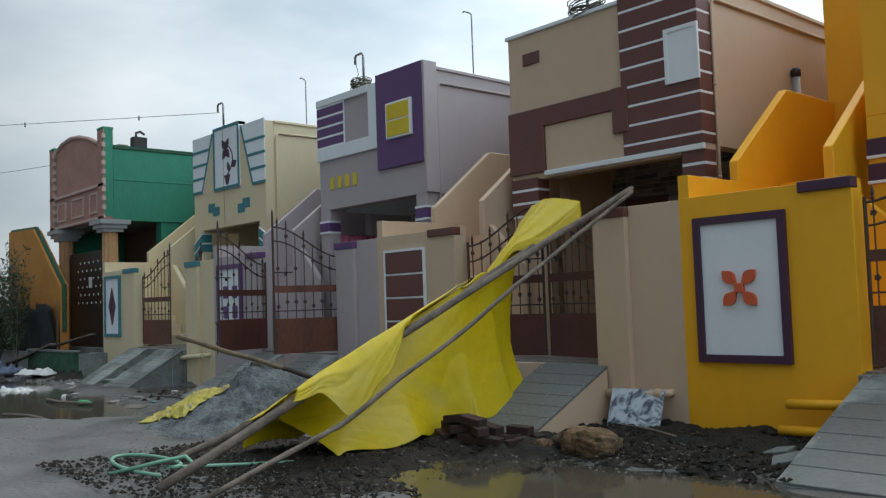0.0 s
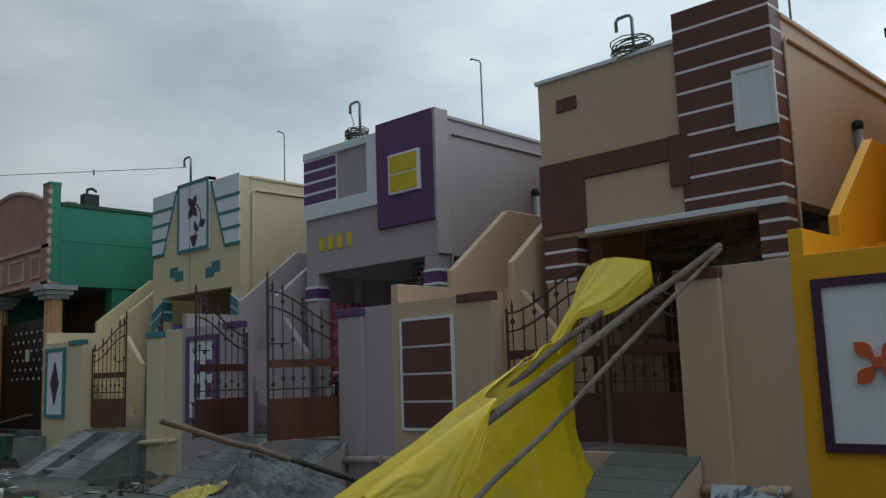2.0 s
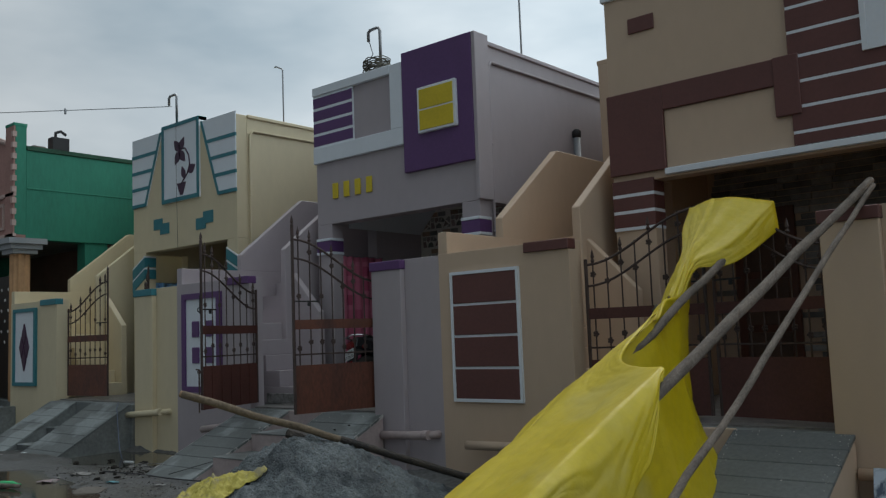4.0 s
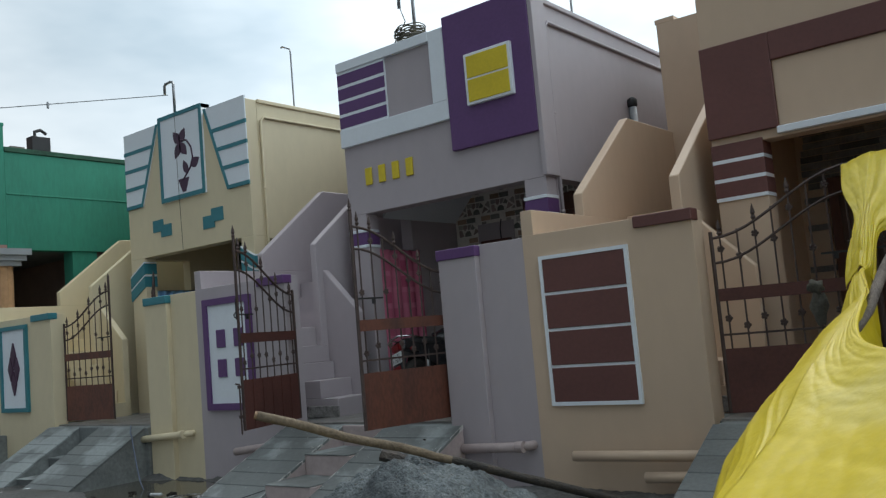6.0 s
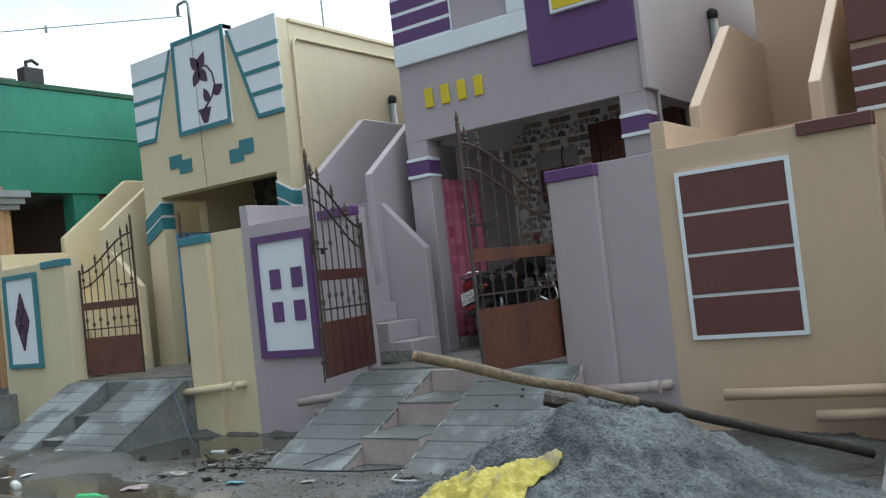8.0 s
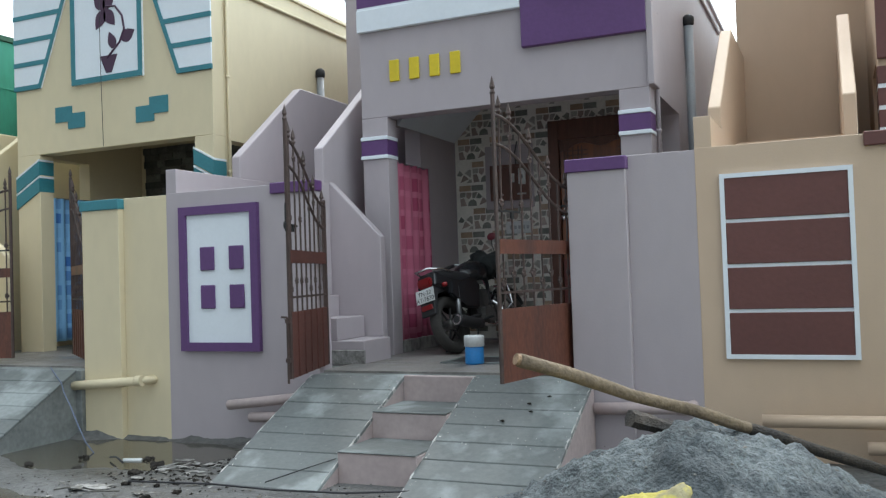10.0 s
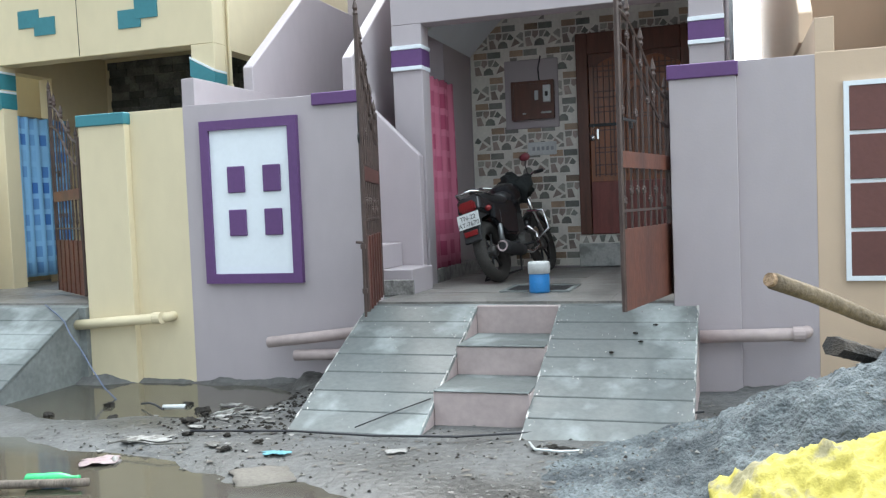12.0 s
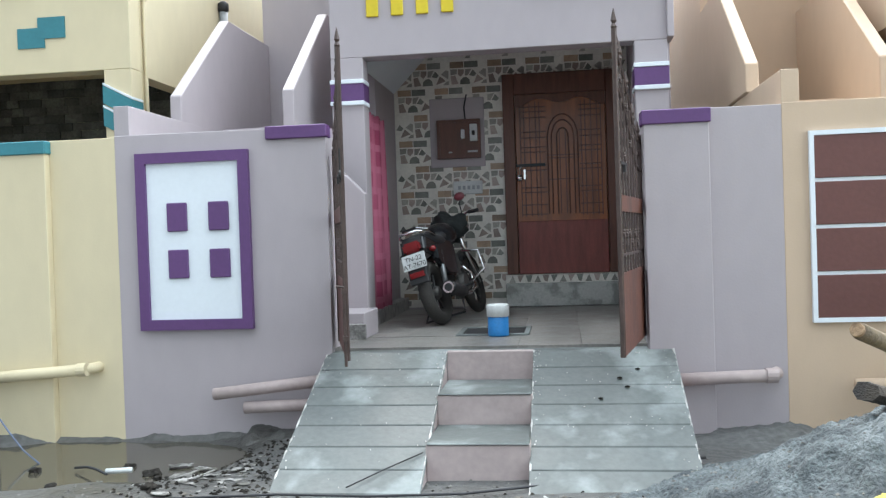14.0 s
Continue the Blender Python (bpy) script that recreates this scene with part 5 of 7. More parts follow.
wall_pipe(-19.35, -18.95, 0.42, PVC_GREY, "grey drain pipe beside the cream wall", cap=False, y=7.05)

# vent pipes on the house sides
for x in (-9.80, -14.45, -5.12):
    t = thing("vent_pipe", "grey plastic vent pipe with a dark cowl on the house side", "pipe", "vent pipes")
    part("pipe", tube(bmesh.new(), [(x, 10.72, FZ), (x, 10.72, 4.0)], 0.048, 10), PVC_GREY, t, smooth=True)
    part("cowl", lathe(bmesh.new(), [(0.05, -0.02), (0.062, 0.0), (0.062, 0.07), (0.03, 0.10)], 12, (x, 10.72, 3.98)), BLACK_MATT, t, "dark vent cowl", smooth=True)


# knotted cloth on the closed gate
kc = bmesh.new()
ball(kc, (-6.98, 7.25, 1.50), 0.06, 3, (0.9, 0.8, 0.8), 0.5, 2)
ball(kc, (-6.97, 7.25, 1.36), 0.055, 3, (0.9, 0.7, 2.2), 0.6, 4)
tagged(part("knotted_cloth", kc, COIL, smooth=True), "grey knotted cloth tied to the closed gate rail", "cloth")


# ---- roof things ----
def hook_pipe(x, y, z0, h, turn, label):
    pts = [(0, 0, 0), (0, 0, h - 0.05), (-0.02, 0, h - 0.01), (-0.06, 0, h), (-0.17, 0, h - 0.01), (-0.20, 0, h - 0.04), (-0.20, 0, h - 0.16)]
    ob = part("roof_pipe", tube(bmesh.new(), pts, 0.021, 8), STEEL, smooth=True)
    ob.matrix_basis = pose(x, y, z0, 0, 0, turn)
    return tagged(ob, label, "pipe", "roof pipes")


def vine_coil(x, y, z, r, label, seed):
    rnd = random.Random(seed)
    bm = bmesh.new()
    for k in range(14):
        a0, rr, zz = rnd.uniform(0, 6.3), r * rnd.uniform(0.75, 1.05), z + rnd.uniform(0.01, 0.16)
        tl, td = rnd.uniform(-0.05, 0.05), rnd.uniform(0, 6.3)
        tube(bm, [(x + rr * math.cos(a0 + i * 0.42), y + 0.75 * rr * math.sin(a0 + i * 0.42), zz + tl * math.cos(a0 + i * 0.42 + td) + rnd.uniform(-0.01, 0.01)) for i in range(16)], 0.008, 4)
    return tagged(part("dry_coil", bm, COIL), label, "coil of vine", kind="stuff")


hook_pipe(-11.50, 8.72, 4.84, 0.62, 5, "bent steel pipe standing on the lilac house parapet")
vine_coil(-11.58, 8.72, 4.84, 0.20, "coil of dry vine round the roof pipe", 1)
part("wire_tail", tube(bmesh.new(), [(-11.70, 8.72, 5.30), (-11.63, 8.71, 5.12), (-11.70, 8.70, 5.02), (-11.60, 8.72, 4.95)], 0.006, 5), CABLE)
tagged(bpy.data.objects["wire_tail"], "loose thin cable hanging from the roof pipe", "cable")
hook_pipe(-16.10, 8.60, 5.0, 0.50, 5, "bent steel pipe standing on the cream house parapet")
hook_pipe(-6.80, 8.72, 4.83, 0.50, 5, "bent steel pipe standing on the tan house parapet")
vine_coil(-6.82, 8.72, 4.83, 0.25, "coil of dry vine round the roof pipe", 2)


def antenna(x, y, z0, z1, label):
    t = part("roof_rod", tube(bmesh.new(), [(x, y, z0), (x, y, z1 - 0.09), (x - 0.01, y, z1 - 0.05), (x - 0.17, y, z1 + 0.03), (x - 0.20, y, z1 + 0.02)], 0.013, 6), STEEL, smooth=True)
    return tagged(t, label, "rod", "roof rods")


antenna(-10.0, 9.8, 3.45, 5.98, "thin bent steel rod standing on the lilac house roof")
antenna(-14.65, 9.65, 3.45, 5.86, "thin bent steel rod standing on the cream house roof")
antenna(-5.20, 9.2, 3.45, 6.2, "thin bent steel rod standing on the tan house roof")


def light_string(p, q, label, n, sag):
    t = thing("overhead_string", label, "cable")
    a, b = Vector(p), Vector(q)
    pts = [a.lerp(b, i / 24) - Vector((0, 0, sag * 4 * (i / 24) * (1 - i / 24))) for i in range(25)]
    part("cable", tube(bmesh.new(), pts, 0.007, 5), PVC_GREY, t)
    for k in range(n):
        c = pts[round((k + 1) * 24 / (n + 1))]
        part("bead", lathe(bmesh.new(), [(0.008, -0.07), (0.02, -0.05), (0.02, 0.02), (0.01, 0.04)], 8, tuple(c)), PVC_GREY, t)


light_string((-16.25, 8.60, 5.32), (-35.0, -3.9, 6.25), "pale string with small beads leading away from the roof pipe", 9, 0.05)
light_string((-22.9, 7.55, 5.10), (-36.0, 0.0, 5.5), "thin grey cable leading away from the green house", 1, 0.3)


# ---- green house at the far end ----
def green_house():
    t = thing("house", "old green and dusty pink house with moulded parapet and columns", "house")
    x0, x1, yf = -22.95, -19.42, 7.45
    face = [(x0, 3.42), (x1, 3.36), (x1, 5.0), (-19.75, 5.0), (-19.78, 5.12), (-20.3, 5.30), (-20.9, 5.44), (-21.5, 5.50), (-22.1, 5.46), (-22.5, 5.34), (-22.62, 5.22), (x0, 5.22)]
    part("parapet_front", soften(prism(bmesh.new(), face, "y", yf, yf + 0.18), 0.01), PINK, t, "dusty pink curved parapet")
    bm = bmesh.new()
    rim = [(-19.78, 5.12), (-20.3, 5.30), (-20.9, 5.44), (-21.5, 5.50), (-22.1, 5.46), (-22.5, 5.34), (-22.62, 5.22)]
    tube(bm, [(x, yf - 0.01, z + 0.02) for x, z in rim], 0.05, 6)
    part("parapet_rim", bm, PINK_LT, t, "pale moulded rim")
    for a, b in ((x1 - 0.33, x1), (x0, x0 + 0.33)):
        slab("parapet_post", (a, b + 0.006, yf - 0.05, yf + 0.177, 3.40, 5.42 if a > -21 else 5.40), PINK, t, "pink parapet post")
        slab("post_side", (b + 0.006, b + 0.012, yf - 0.02, yf + 0.175, 3.44, 5.40), GREEN, t, "green side of the post", edge=0)
        slab("post_cap", (a - 0.006, b + 0.014, yf - 0.055, yf + 0.19, 5.40, 5.46), GREEN, t, "green cap")
        for k in range(9):
            part("edge_block", box(bmesh.new(), b - 0.05, b + 0.025, yf - 0.075, yf + 0.0, 3.6 + 0.2 * k, 3.7 + 0.2 * k), PINK_LT, t, "pale moulded edge block")
    slab("string_course", (x0 - 0.02, x1 + 0.02, yf - 0.05, yf, 4.13, 4.20), PINK_LT, t, "pale moulding")
    slab("string_course", (x0 - 0.02, x1 + 0.02, yf - 0.05, yf, 3.40, 3.46), PINK_LT, t, "pale moulding")
    for a, b in ((-22.5, -21.9), (-21.5, -20.7), (-20.35, -19.85)):
        framed(t, a, b, 3.56, 4.04, 0.05, PINK_LT, PINK, y=yf, deep=0.03)
    slab("side_wall", (x1 - 0.2, x1, yf + 0.18, 15.5, 3.36, 4.98), GREEN, t, "bright green side wall")
    slab("side_lip", (x1 - 0.2, x1 + 0.03, yf + 0.18, 15.5, 4.98, 5.06), GREEN_DK, t, "weathered coping")
    slab("ledge", (x1 - 0.01, x1 + 0.012, yf + 0.2, 15.5, 4.27, 4.30), GREEN, t)
    slab("roof", (x0, x1 - 0.2, yf + 0.18, 15.5, 3.36, 3.52), CEMENT_SIDE, t, edge=0)
    # porch shade behind the columns is painted in by the dark wall colour
    slab("back_wall", (x0, x1 - 0.05, 9.2, 9.4, 0.0, 3.36), SHADED_WALL, t, edge=0)
    slab("inner_side_wall", (x1 - 0.2, x1 - 0.05, 9.4, 15.5, 0.0, 3.36), SHADED_WALL, t, edge=0)
    slab("left_wall", (x0, x0 + 0.2, yf + 0.4, 15.5, 0.0, 3.36), GREEN, t, edge=0)
    slab("green_pier", (x1 - 0.32, x1 - 0.03, 8.75, 9.2, 0.0, 3.36), GREEN, t, edge=0)
    for x in (-19.62, -22.45):
        rim = [(0.17 * (1 - 0.12 * (k % 2)) * math.cos(math.pi * k / 12), 0.17 * (1 - 0.12 * (k % 2)) * math.sin(math.pi * k / 12)) for k in range(24)]
        part("column", prism(bmesh.new(), [(x + a, yf + 0.17 + b) for a, b in rim], "z", 0.5, 3.1), PEACH, t, "fluted peach column")
        cap = bmesh.new()
        for r, a, b in ((0.22, 3.10, 3.18), (0.28, 3.18, 3.27), (0.34, 3.27, 3.37)):
            box(cap, x - r, x + r, yf + 0.17 - r, yf + 0.17 + r, a, b)
        part("capital", cap, PVC_GREY, t, "grey stepped capital")
    slab("plinth", (x0, x1 - 0.03, yf + 0.02, 9.2, -0.1, 0.52), CEMENT_SIDE, t)
    return t


green_house()


def dark_gate():
    t = thing("gate", "tall black sheet gate with a pattern of pale dots", "gate")
    slab("sheet", (-22.2, -19.9, 7.62, 7.66, 0.54, 2.75), BLACK_IRON, t)
    dot = None
    rnd = random.Random(5)
    for r in range(6):
        for c in range(6):
            m = pose(-21.6 + 0.28 * c + 0.14 * (r % 2), 7.612, 1.55 + 0.19 * r)
            if dot is None:
                dot = part("dot", ball(bmesh.new(), (0, 0, 0), 0.033, 1, (1, 0.3, 1)), PVC_WHITE, t)
                dot.matrix_basis = m
            else:
                lay(t, dot, m)
    slab("emblem", (-20.9, -20.72, 7.60, 7.62, 1.90, 2.15), PVC_WHITE, t, "pale emblem")


dark_gate()


def orange_stair_wall():
    t = thing("stair_wall", "faded orange sloping stair wall with a green coping", "wall", kind="structure")
    prof = [(-24.6, 0.0), (-24.6, 3.52), (-22.65, 3.45), (-20.72, 1.95), (-20.72, 0.5), (-21.0, 0.0)]
    part("wall_face", prism(bmesh.new(), [(x - 0.35, z) for x, z in prof], "y", 7.0, 7.2), ORANGE_OLD, t)
    bm = bmesh.new()
    tube(bm, [(-24.95, 7.1, 3.54), (-23.0, 7.1, 3.47), (-21.07, 7.1, 1.97), (-21.07, 7.1, 0.9)], 0.055, 6)
    part("coping", bm, GREEN_DK, t, "weathered green coping")


orange_stair_wall()
gt = thing("masonry_trough", "low dark green plastered trough beside the road", "trough")
slab("trough_wall", (-21.6, -18.75, 6.45, 6.60, -0.1, 0.50), GREEN_DK, gt)
slab("trough_wall", (-21.6, -21.45, 6.60, 7.2, -0.1, 0.50), GREEN_DK, gt)
slab("trough_wall", (-18.90, -18.75, 6.60, 7.2, -0.1, 0.46), CEMENT_SIDE, gt)
slab("rim", (-21.62, -18.73, 6.42, 6.62, 0.50, 0.54), CEMENT_DK, gt, "grey cement rim")
slab("floor_fill", (-21.45, -18.9, 6.6, 7.2, -0.1, 0.2), SOIL, gt, edge=0)
for p, q, lab in (((-22.6, 6.2, 0.10), (-20.2, 6.55, 0.66), "grey weathered plank leaning on the trough"), ((-23.2, 6.0, 0.02), (-21.5, 6.3, 0.35), "grey weathered plank lying askew"), ((-21.0, 6.7, 0.55), (-19.3, 7.1, 0.85), "grey weathered plank lying askew")):
    bm = box(bmesh.new(), 0, (Vector(q) - Vector(p)).length, -0.07, 0.07, -0.018, 0.018)
    ob = tagged(part("plank", soften(bm, 0.004), WOOD_POLE), lab, "plank", "loose planks")
    d = Vector(q) - Vector(p)
    ob.matrix_basis = Matrix.Translation(p) @ d.to_track_quat("X", "Z").to_matrix().to_4x4()


def shade_net():
    bm = bmesh.new()
    rows = []
    for k in range(8):
        z = 0.45 + 1.05 * k / 7
        rows.append([bm.verts.new((-25.5 + 4.55 * i / 30, 6.80 + 0.09 * math.sin(i * 1.1 + k * 0.4) + 0.05 * math.sin(i * 2.7), z + (0.07 * math.sin(i * 0.8) if k == 7 else 0))) for i in range(31)])
    for a, b in zip(rows, rows[1:]):
        for i in range(30):
            bm.faces.new((a[i], a[i + 1], b[i + 1], b[i]))
    t = thing("net_fence", "black shade net hung on sticks round a plant bed", "fence")
    ob = part("net", bm, CLOTH_DK, t, smooth=True)
    ob.modifiers.new("thickness", "SOLIDIFY").thickness = 0.006
    for i in range(4):
        part("stake", tube(bmesh.new(), [(-25.4 + 1.45 * i, 6.92, 0.0), (-25.4 + 1.45 * i, 6.94, 1.62)], 0.02, 6), WOOD_POLE, t, "thin wooden stake")
    slab("bed_wall", (-26.0, -21.7, 6.62, 6.70, -0.1, 0.46), CEMENT_SIDE, t, "low cement bed wall")


shade_net()


def shrub(x, y, z0, h, w, n, seed, label):
    rnd = random.Random(seed)
    t = thing("shrub", label, "shrub")
    stems, leaves = bmesh.new(), bmesh.new()
    for k in range(16):
        a, lean = rnd.uniform(0, 6.3), rnd.uniform(0.1, 0.55)
        hh = h * rnd.uniform(0.6, 1.0)
        pts = [Vector((x + lean * w * math.cos(a) * (i / 6) ** 1.4 + rnd.uniform(-0.03, 0.03), y + lean * w * 0.7 * math.sin(a) * (i / 6) ** 1.4, z0 + hh * i / 6)) for i in range(7)]
        tube(stems, pts, 0.016, 5, 0.004)
        for _ in range(n):
            i = rnd.uniform(1.5, 6)
            p = pts[int(i)].lerp(pts[min(6, int(i) + 1)], i % 1)
            d = Vector((rnd.uniform(-1, 1), rnd.uniform(-1, 1), rnd.uniform(-0.5, 0.9))).normalized()
            s = d.cross(Vector((rnd.uniform(-1, 1), rnd.uniform(-1, 1), 1))).normalized()
            ln, wd = rnd.uniform(0.08, 0.19), rnd.uniform(0.012, 0.026)
            c = p + d * 0.03
            nrm = d.cross(s) * 0.01
            leaves.faces.new([leaves.verts.new(v) for v in (c, c + d * ln * 0.45 + s * wd + nrm, c + d * ln, c + d * ln * 0.45 - s * wd + nrm)])
    part("stems", stems, COIL, t, "thin grey stems")
    part("foliage", leaves, LEAF, t, "narrow dull green leaves")


shrub(-22.1, 6.35, 0.0, 3.1, 1.2, 60, 11, "thin tall shrub with narrow dull green leaves")
shrub(-23.6, 6.35, 0.0, 2.6, 1.6, 90, 12, "dense dull green shrub behind the net")
shrub(-24.6, 6.2, 0.0, 2.4, 1.6, 80, 13, "dense dull green shrub behind the net")
tk = thing("roof_tank", "small dark water tank with a tap on the green roof", "tank")
slab("tank_body", (-19.60, -19.40, 8.10, 8.42, 5.06, 5.30), BLACK_MATT, tk)
part("tap", tube(bmesh.new(), [(-19.5, 8.2, 5.30), (-19.5, 8.2, 5.40), (-19.5, 8.30, 5.44), (-19.5, 8.40, 5.38)], 0.03, 6), BLACK_MATT, tk)
part("board", box(bmesh.new(), -19.62, -19.42, 7.75, 7.98, 5.06, 5.09), CARD, tk)


# ---- poles and tarpaulin ----
def pole(name, pts, r0, r1, material, label, group, seed):
    rnd = random.Random(seed)
    fine = []
    for i in range(25):
        u = i / 24 * (len(pts) - 1)
        k = min(int(u), len(pts) - 2)
        p = Vector(pts[k]).lerp(Vector(pts[k + 1]), u - k)
        fine.append(p + Vector((noise.noise((i * 0.3, seed, 0)), 0, noise.noise((i * 0.3, seed, 5)))) * 0.018)
    ob = part(name, tube(bmesh.new(), fine, r0, 10, r1, 0.06, rnd), material, smooth=True)
    return tagged(ob, label, "pole", group)


pole("wooden_pole", [(-6.0, 2.65, 0.04), (-5.35, 7.45, 2.37)], 0.037, 0.030, WOOD_POLE, "long weathered grey wooden pole leaning on the tan wall", "leaning poles", 1)
pole("wooden_pole", [(-5.46, 2.70, 0.02), (-5.46, 3.80, 0.38), (-5.44, 4.72, 0.83), (-5.40, 5.62, 1.34), (-5.36, 6.52, 1.85), (-5.33, 7.42, 2.33)], 0.020, 0.019, WOOD_POLE, "thin weathered grey wooden pole leaning on the tan wall", "leaning poles", 2)
pole("wooden_pole", [(-7.03, 3.16, 0.0), (-6.76, 3.93, 0.34), (-6.37, 5.94, 1.33), (-6.28, 7.36, 2.03)], 0.030, 0.030, WOOD_POLE, "weathered grey wooden pole under the yellow tarpaulin", "leaning poles", 3)


def on_c(y):
    """Crest of the tarpaulin over its pole."""
    x, z = mix([(3.0, -7.08, -0.14), (3.93, -6.75, 0.34), (5.0, -6.545, 0.90), (5.94, -6.39, 1.385), (6.40, -6.49, 1.54), (7.02, -6.595, 1.77)], y)
    return Vector((x, y, 0.40 + (y - 4.05) * 0.521 if y < 5.94 else z))


def on_a(y):
    k = (y - 2.65) / 4.8
    return Vector((-6.0 + 0.65 * k, y, 0.10 + 2.33 * k))


def mix(table, y):
    """Values between the rows of a small table, by their first column."""
    for a, b in zip(table, table[1:]):
        if y <= b[0]:
            k = max(0.0, (y - a[0]) / (b[0] - a[0]))
            k = k * k * (3 - 2 * k)
            return [p + (q - p) * k for p, q in zip(a[1:], b[1:])]
    return list(table[-1][1:])


def ridge(q):
    """Thin crisp crease lines between flat fields."""
    return math.exp(-10 * abs(noise.noise(q))) - 0.3


def sheet(rule, n, m, wrinkle, seed, parent, name, material, label="", folds=(6.0, 2.0), slant=0.0, fade=0.0):
    """A creased cloth from a rule of two parameters: long folds along one way of the sheet, shorter cross creases, fine crumple."""
    bm = bmesh.new()
    g = []
    for i in range(n + 1):
        row = []
        for j in range(m + 1):
            u, v = i / n, j / m
            p = rule(u, v)
            du = rule(min(1, u + 0.01), v) - rule(max(0, u - 0.01), v)
            dv = rule(u, min(1, v + 0.02)) - rule(u, max(0, v - 0.02))
            nrm = du.cross(dv)
            nrm = nrm.normalized() if nrm.length > 1e-7 else Vector((1, 0, 0))
            a, b = (u + slant * v) * folds[0], v * folds[1]
            w = 0.24 * ridge(Vector((a, b, seed))) + 0.12 * ridge(Vector((a * 2.3 + 4, b * 1.7, seed + 5))) + 0.14 * ridge(Vector((b * 2.2 + a * 0.5, a * 0.45, seed + 9)))
            w += 0.7 * noise.noise(Vector((p.x * 1.7, p.y * 1.5, p.z * 1.7 + seed))) + 0.10 * noise.noise(Vector((p.x * 7, p.y * 5, p.z * 5)))
            row.append(bm.verts.new(p + nrm * (w * wrinkle * (1 - fade * u))))
        g.append(row)
    for a, b in zip(g, g[1:]):
        for j in range(m):
            bm.faces.new((a[j], b[j], b[j + 1], a[j + 1]))
    bmesh.ops.recalc_face_normals(bm, faces=bm.faces)
    ob = part(name, bm, material, parent, label, True)
    ob.modifiers.new("thickness", "SOLIDIFY").thickness = 0.003
    return ob


def tarpaulin():
    t = thing("tarpaulin", "crumpled yellow plastic tarpaulin hung over leaning wooden poles", "tarpaulin")

    def hang(u, v):
        y = 3.95 + 3.03 * u
        top = on_c(y) + Vector((0.03, 0, 0.03))
        yb, zb = mix([(0, 4.25, 0.02), (0.35, 5.16, 0.06), (0.65, 5.95, 0.12), (0.85, 6.52, 0.24), (1, 6.79, 0.33)], u)
        low = Vector((-6.12 - 0.20 * u * u + 0.04 * math.sin(u * 9), yb, zb + 0.03 * math.sin(u * 23)))
        p = top.lerp(low, v)
        p.x = top.x + (low.x - top.x) * v ** (1 + 2.2 * u * u)
        p.x += 0.10 * math.sin(math.pi * v) * (1 - u) + 0.035 * math.sin(u * 17 + 2 * v) * v
        p.y -= 0.06 * math.sin(math.pi * v) * u
        return p
    sheet(hang, 120, 80, 0.042, 1, t, "hanging_side", TARP, "", (4.5, 1.6), -0.5)

    def left(u, v):
        y = 3.82 + 3.18 * u
        top = on_c(y) + Vector((0.03, 0, 0.035))
        w, h = mix([(0, 0.20, 0.22), (0.2, 0.34, 0.50), (0.42, 0.54, 0.80), (0.6, 0.49, 0.74), (0.70, 0.24, 0.50), (0.79, 0.12, 0.24), (1, 0.05, 0.05)], u)
        a = v * 1.35
        p = top + Vector((-w * math.sin(a), 0.10 * v * math.sin(u * 14), -h * (1 - math.cos(a)) * 1.25 - 0.04 * v))
        p.x += 0.012 * math.sin(u * 21 + 3 * v) * v
        p.z = max(p.z, 0.04)
        return p
    sheet(left, 120, 70, 0.045, 2, t, "outer_side", TARP, "", (3.2, 3.2), -0.9, 0.6)

    def flap(u, v):
        y = 3.70 + 2.41 * u
        a, b = on_c(y) + Vector((0.02, 0, 0.065)), on_a(y) + Vector((0.0, 0, 0.040))
        reach = 1.0 if y < 4.76 else max(0.02, (6.12 - y) / 1.36) ** 2.6
        drop = mix([(3.5, 0.05), (3.88, 0.14), (4.20, 0.50), (4.5, 0.34), (4.74, 0.06), (6.2, 0.02)], y)[0]
        if v < 0.6:
            k = v / 0.6
            p = a.lerp(b, k * reach)
            p.z -= 0.03 * math.sin(math.pi * k) ** 2 * reach
            return p
        k = (v - 0.6) / 0.4
        return a.lerp(b, reach) + Vector((0.04 * min(1, 5 * k) * min(1, drop * 6) + 0.10 * drop * k, -0.05 * k, -drop * k))
    sheet(flap, 140, 80, 0.032, 3, t, "folded_flap", TARP, "flap folded over the thick pole", (9.0, 2.6), 0.5, 0.85)

    def cap(u, v):
        k = u ** 1.9
        left_edge = Vector((-6.60, 6.45, 1.46)).lerp(Vector((-6.77, 7.49, 2.34)), u)
        right_edge = Vector((-6.42, 6.45, 1.44)).lerp(Vector((-6.04, 7.48, 2.09)), k)
        crest = Vector((-6.50, 6.45, 1.59)).lerp(Vector((-6.56, 7.49, 2.40)), u)
        far = Vector((-6.44, 6.45, 1.52)).lerp(Vector((-6.07, 7.50, 2.32)), k)
        pinch = 0.55 * math.exp(-((u - 0.42) / 0.22) ** 2)
        left_edge, right_edge, far = (q.lerp(crest, pinch) for q in (left_edge, right_edge, far))
        if v < 0.3:
            return left_edge.lerp(crest, v / 0.3)
        if v < 0.75:
            return crest.lerp(far, (v - 0.3) / 0.45) + Vector((0, -0.03 * math.sin(v * 17) * u, 0.02 * math.sin((v - 0.3) / 0.45 * math.pi)))
        return far.lerp(right_edge, (v - 0.75) / 0.25)
    sheet(cap, 70, 70, 0.030, 4, t, "bunched_top", TARP, "bunched end of the sheet at the gate", (3.2, 3.6), 0.6)
    return t


tarpaulin()


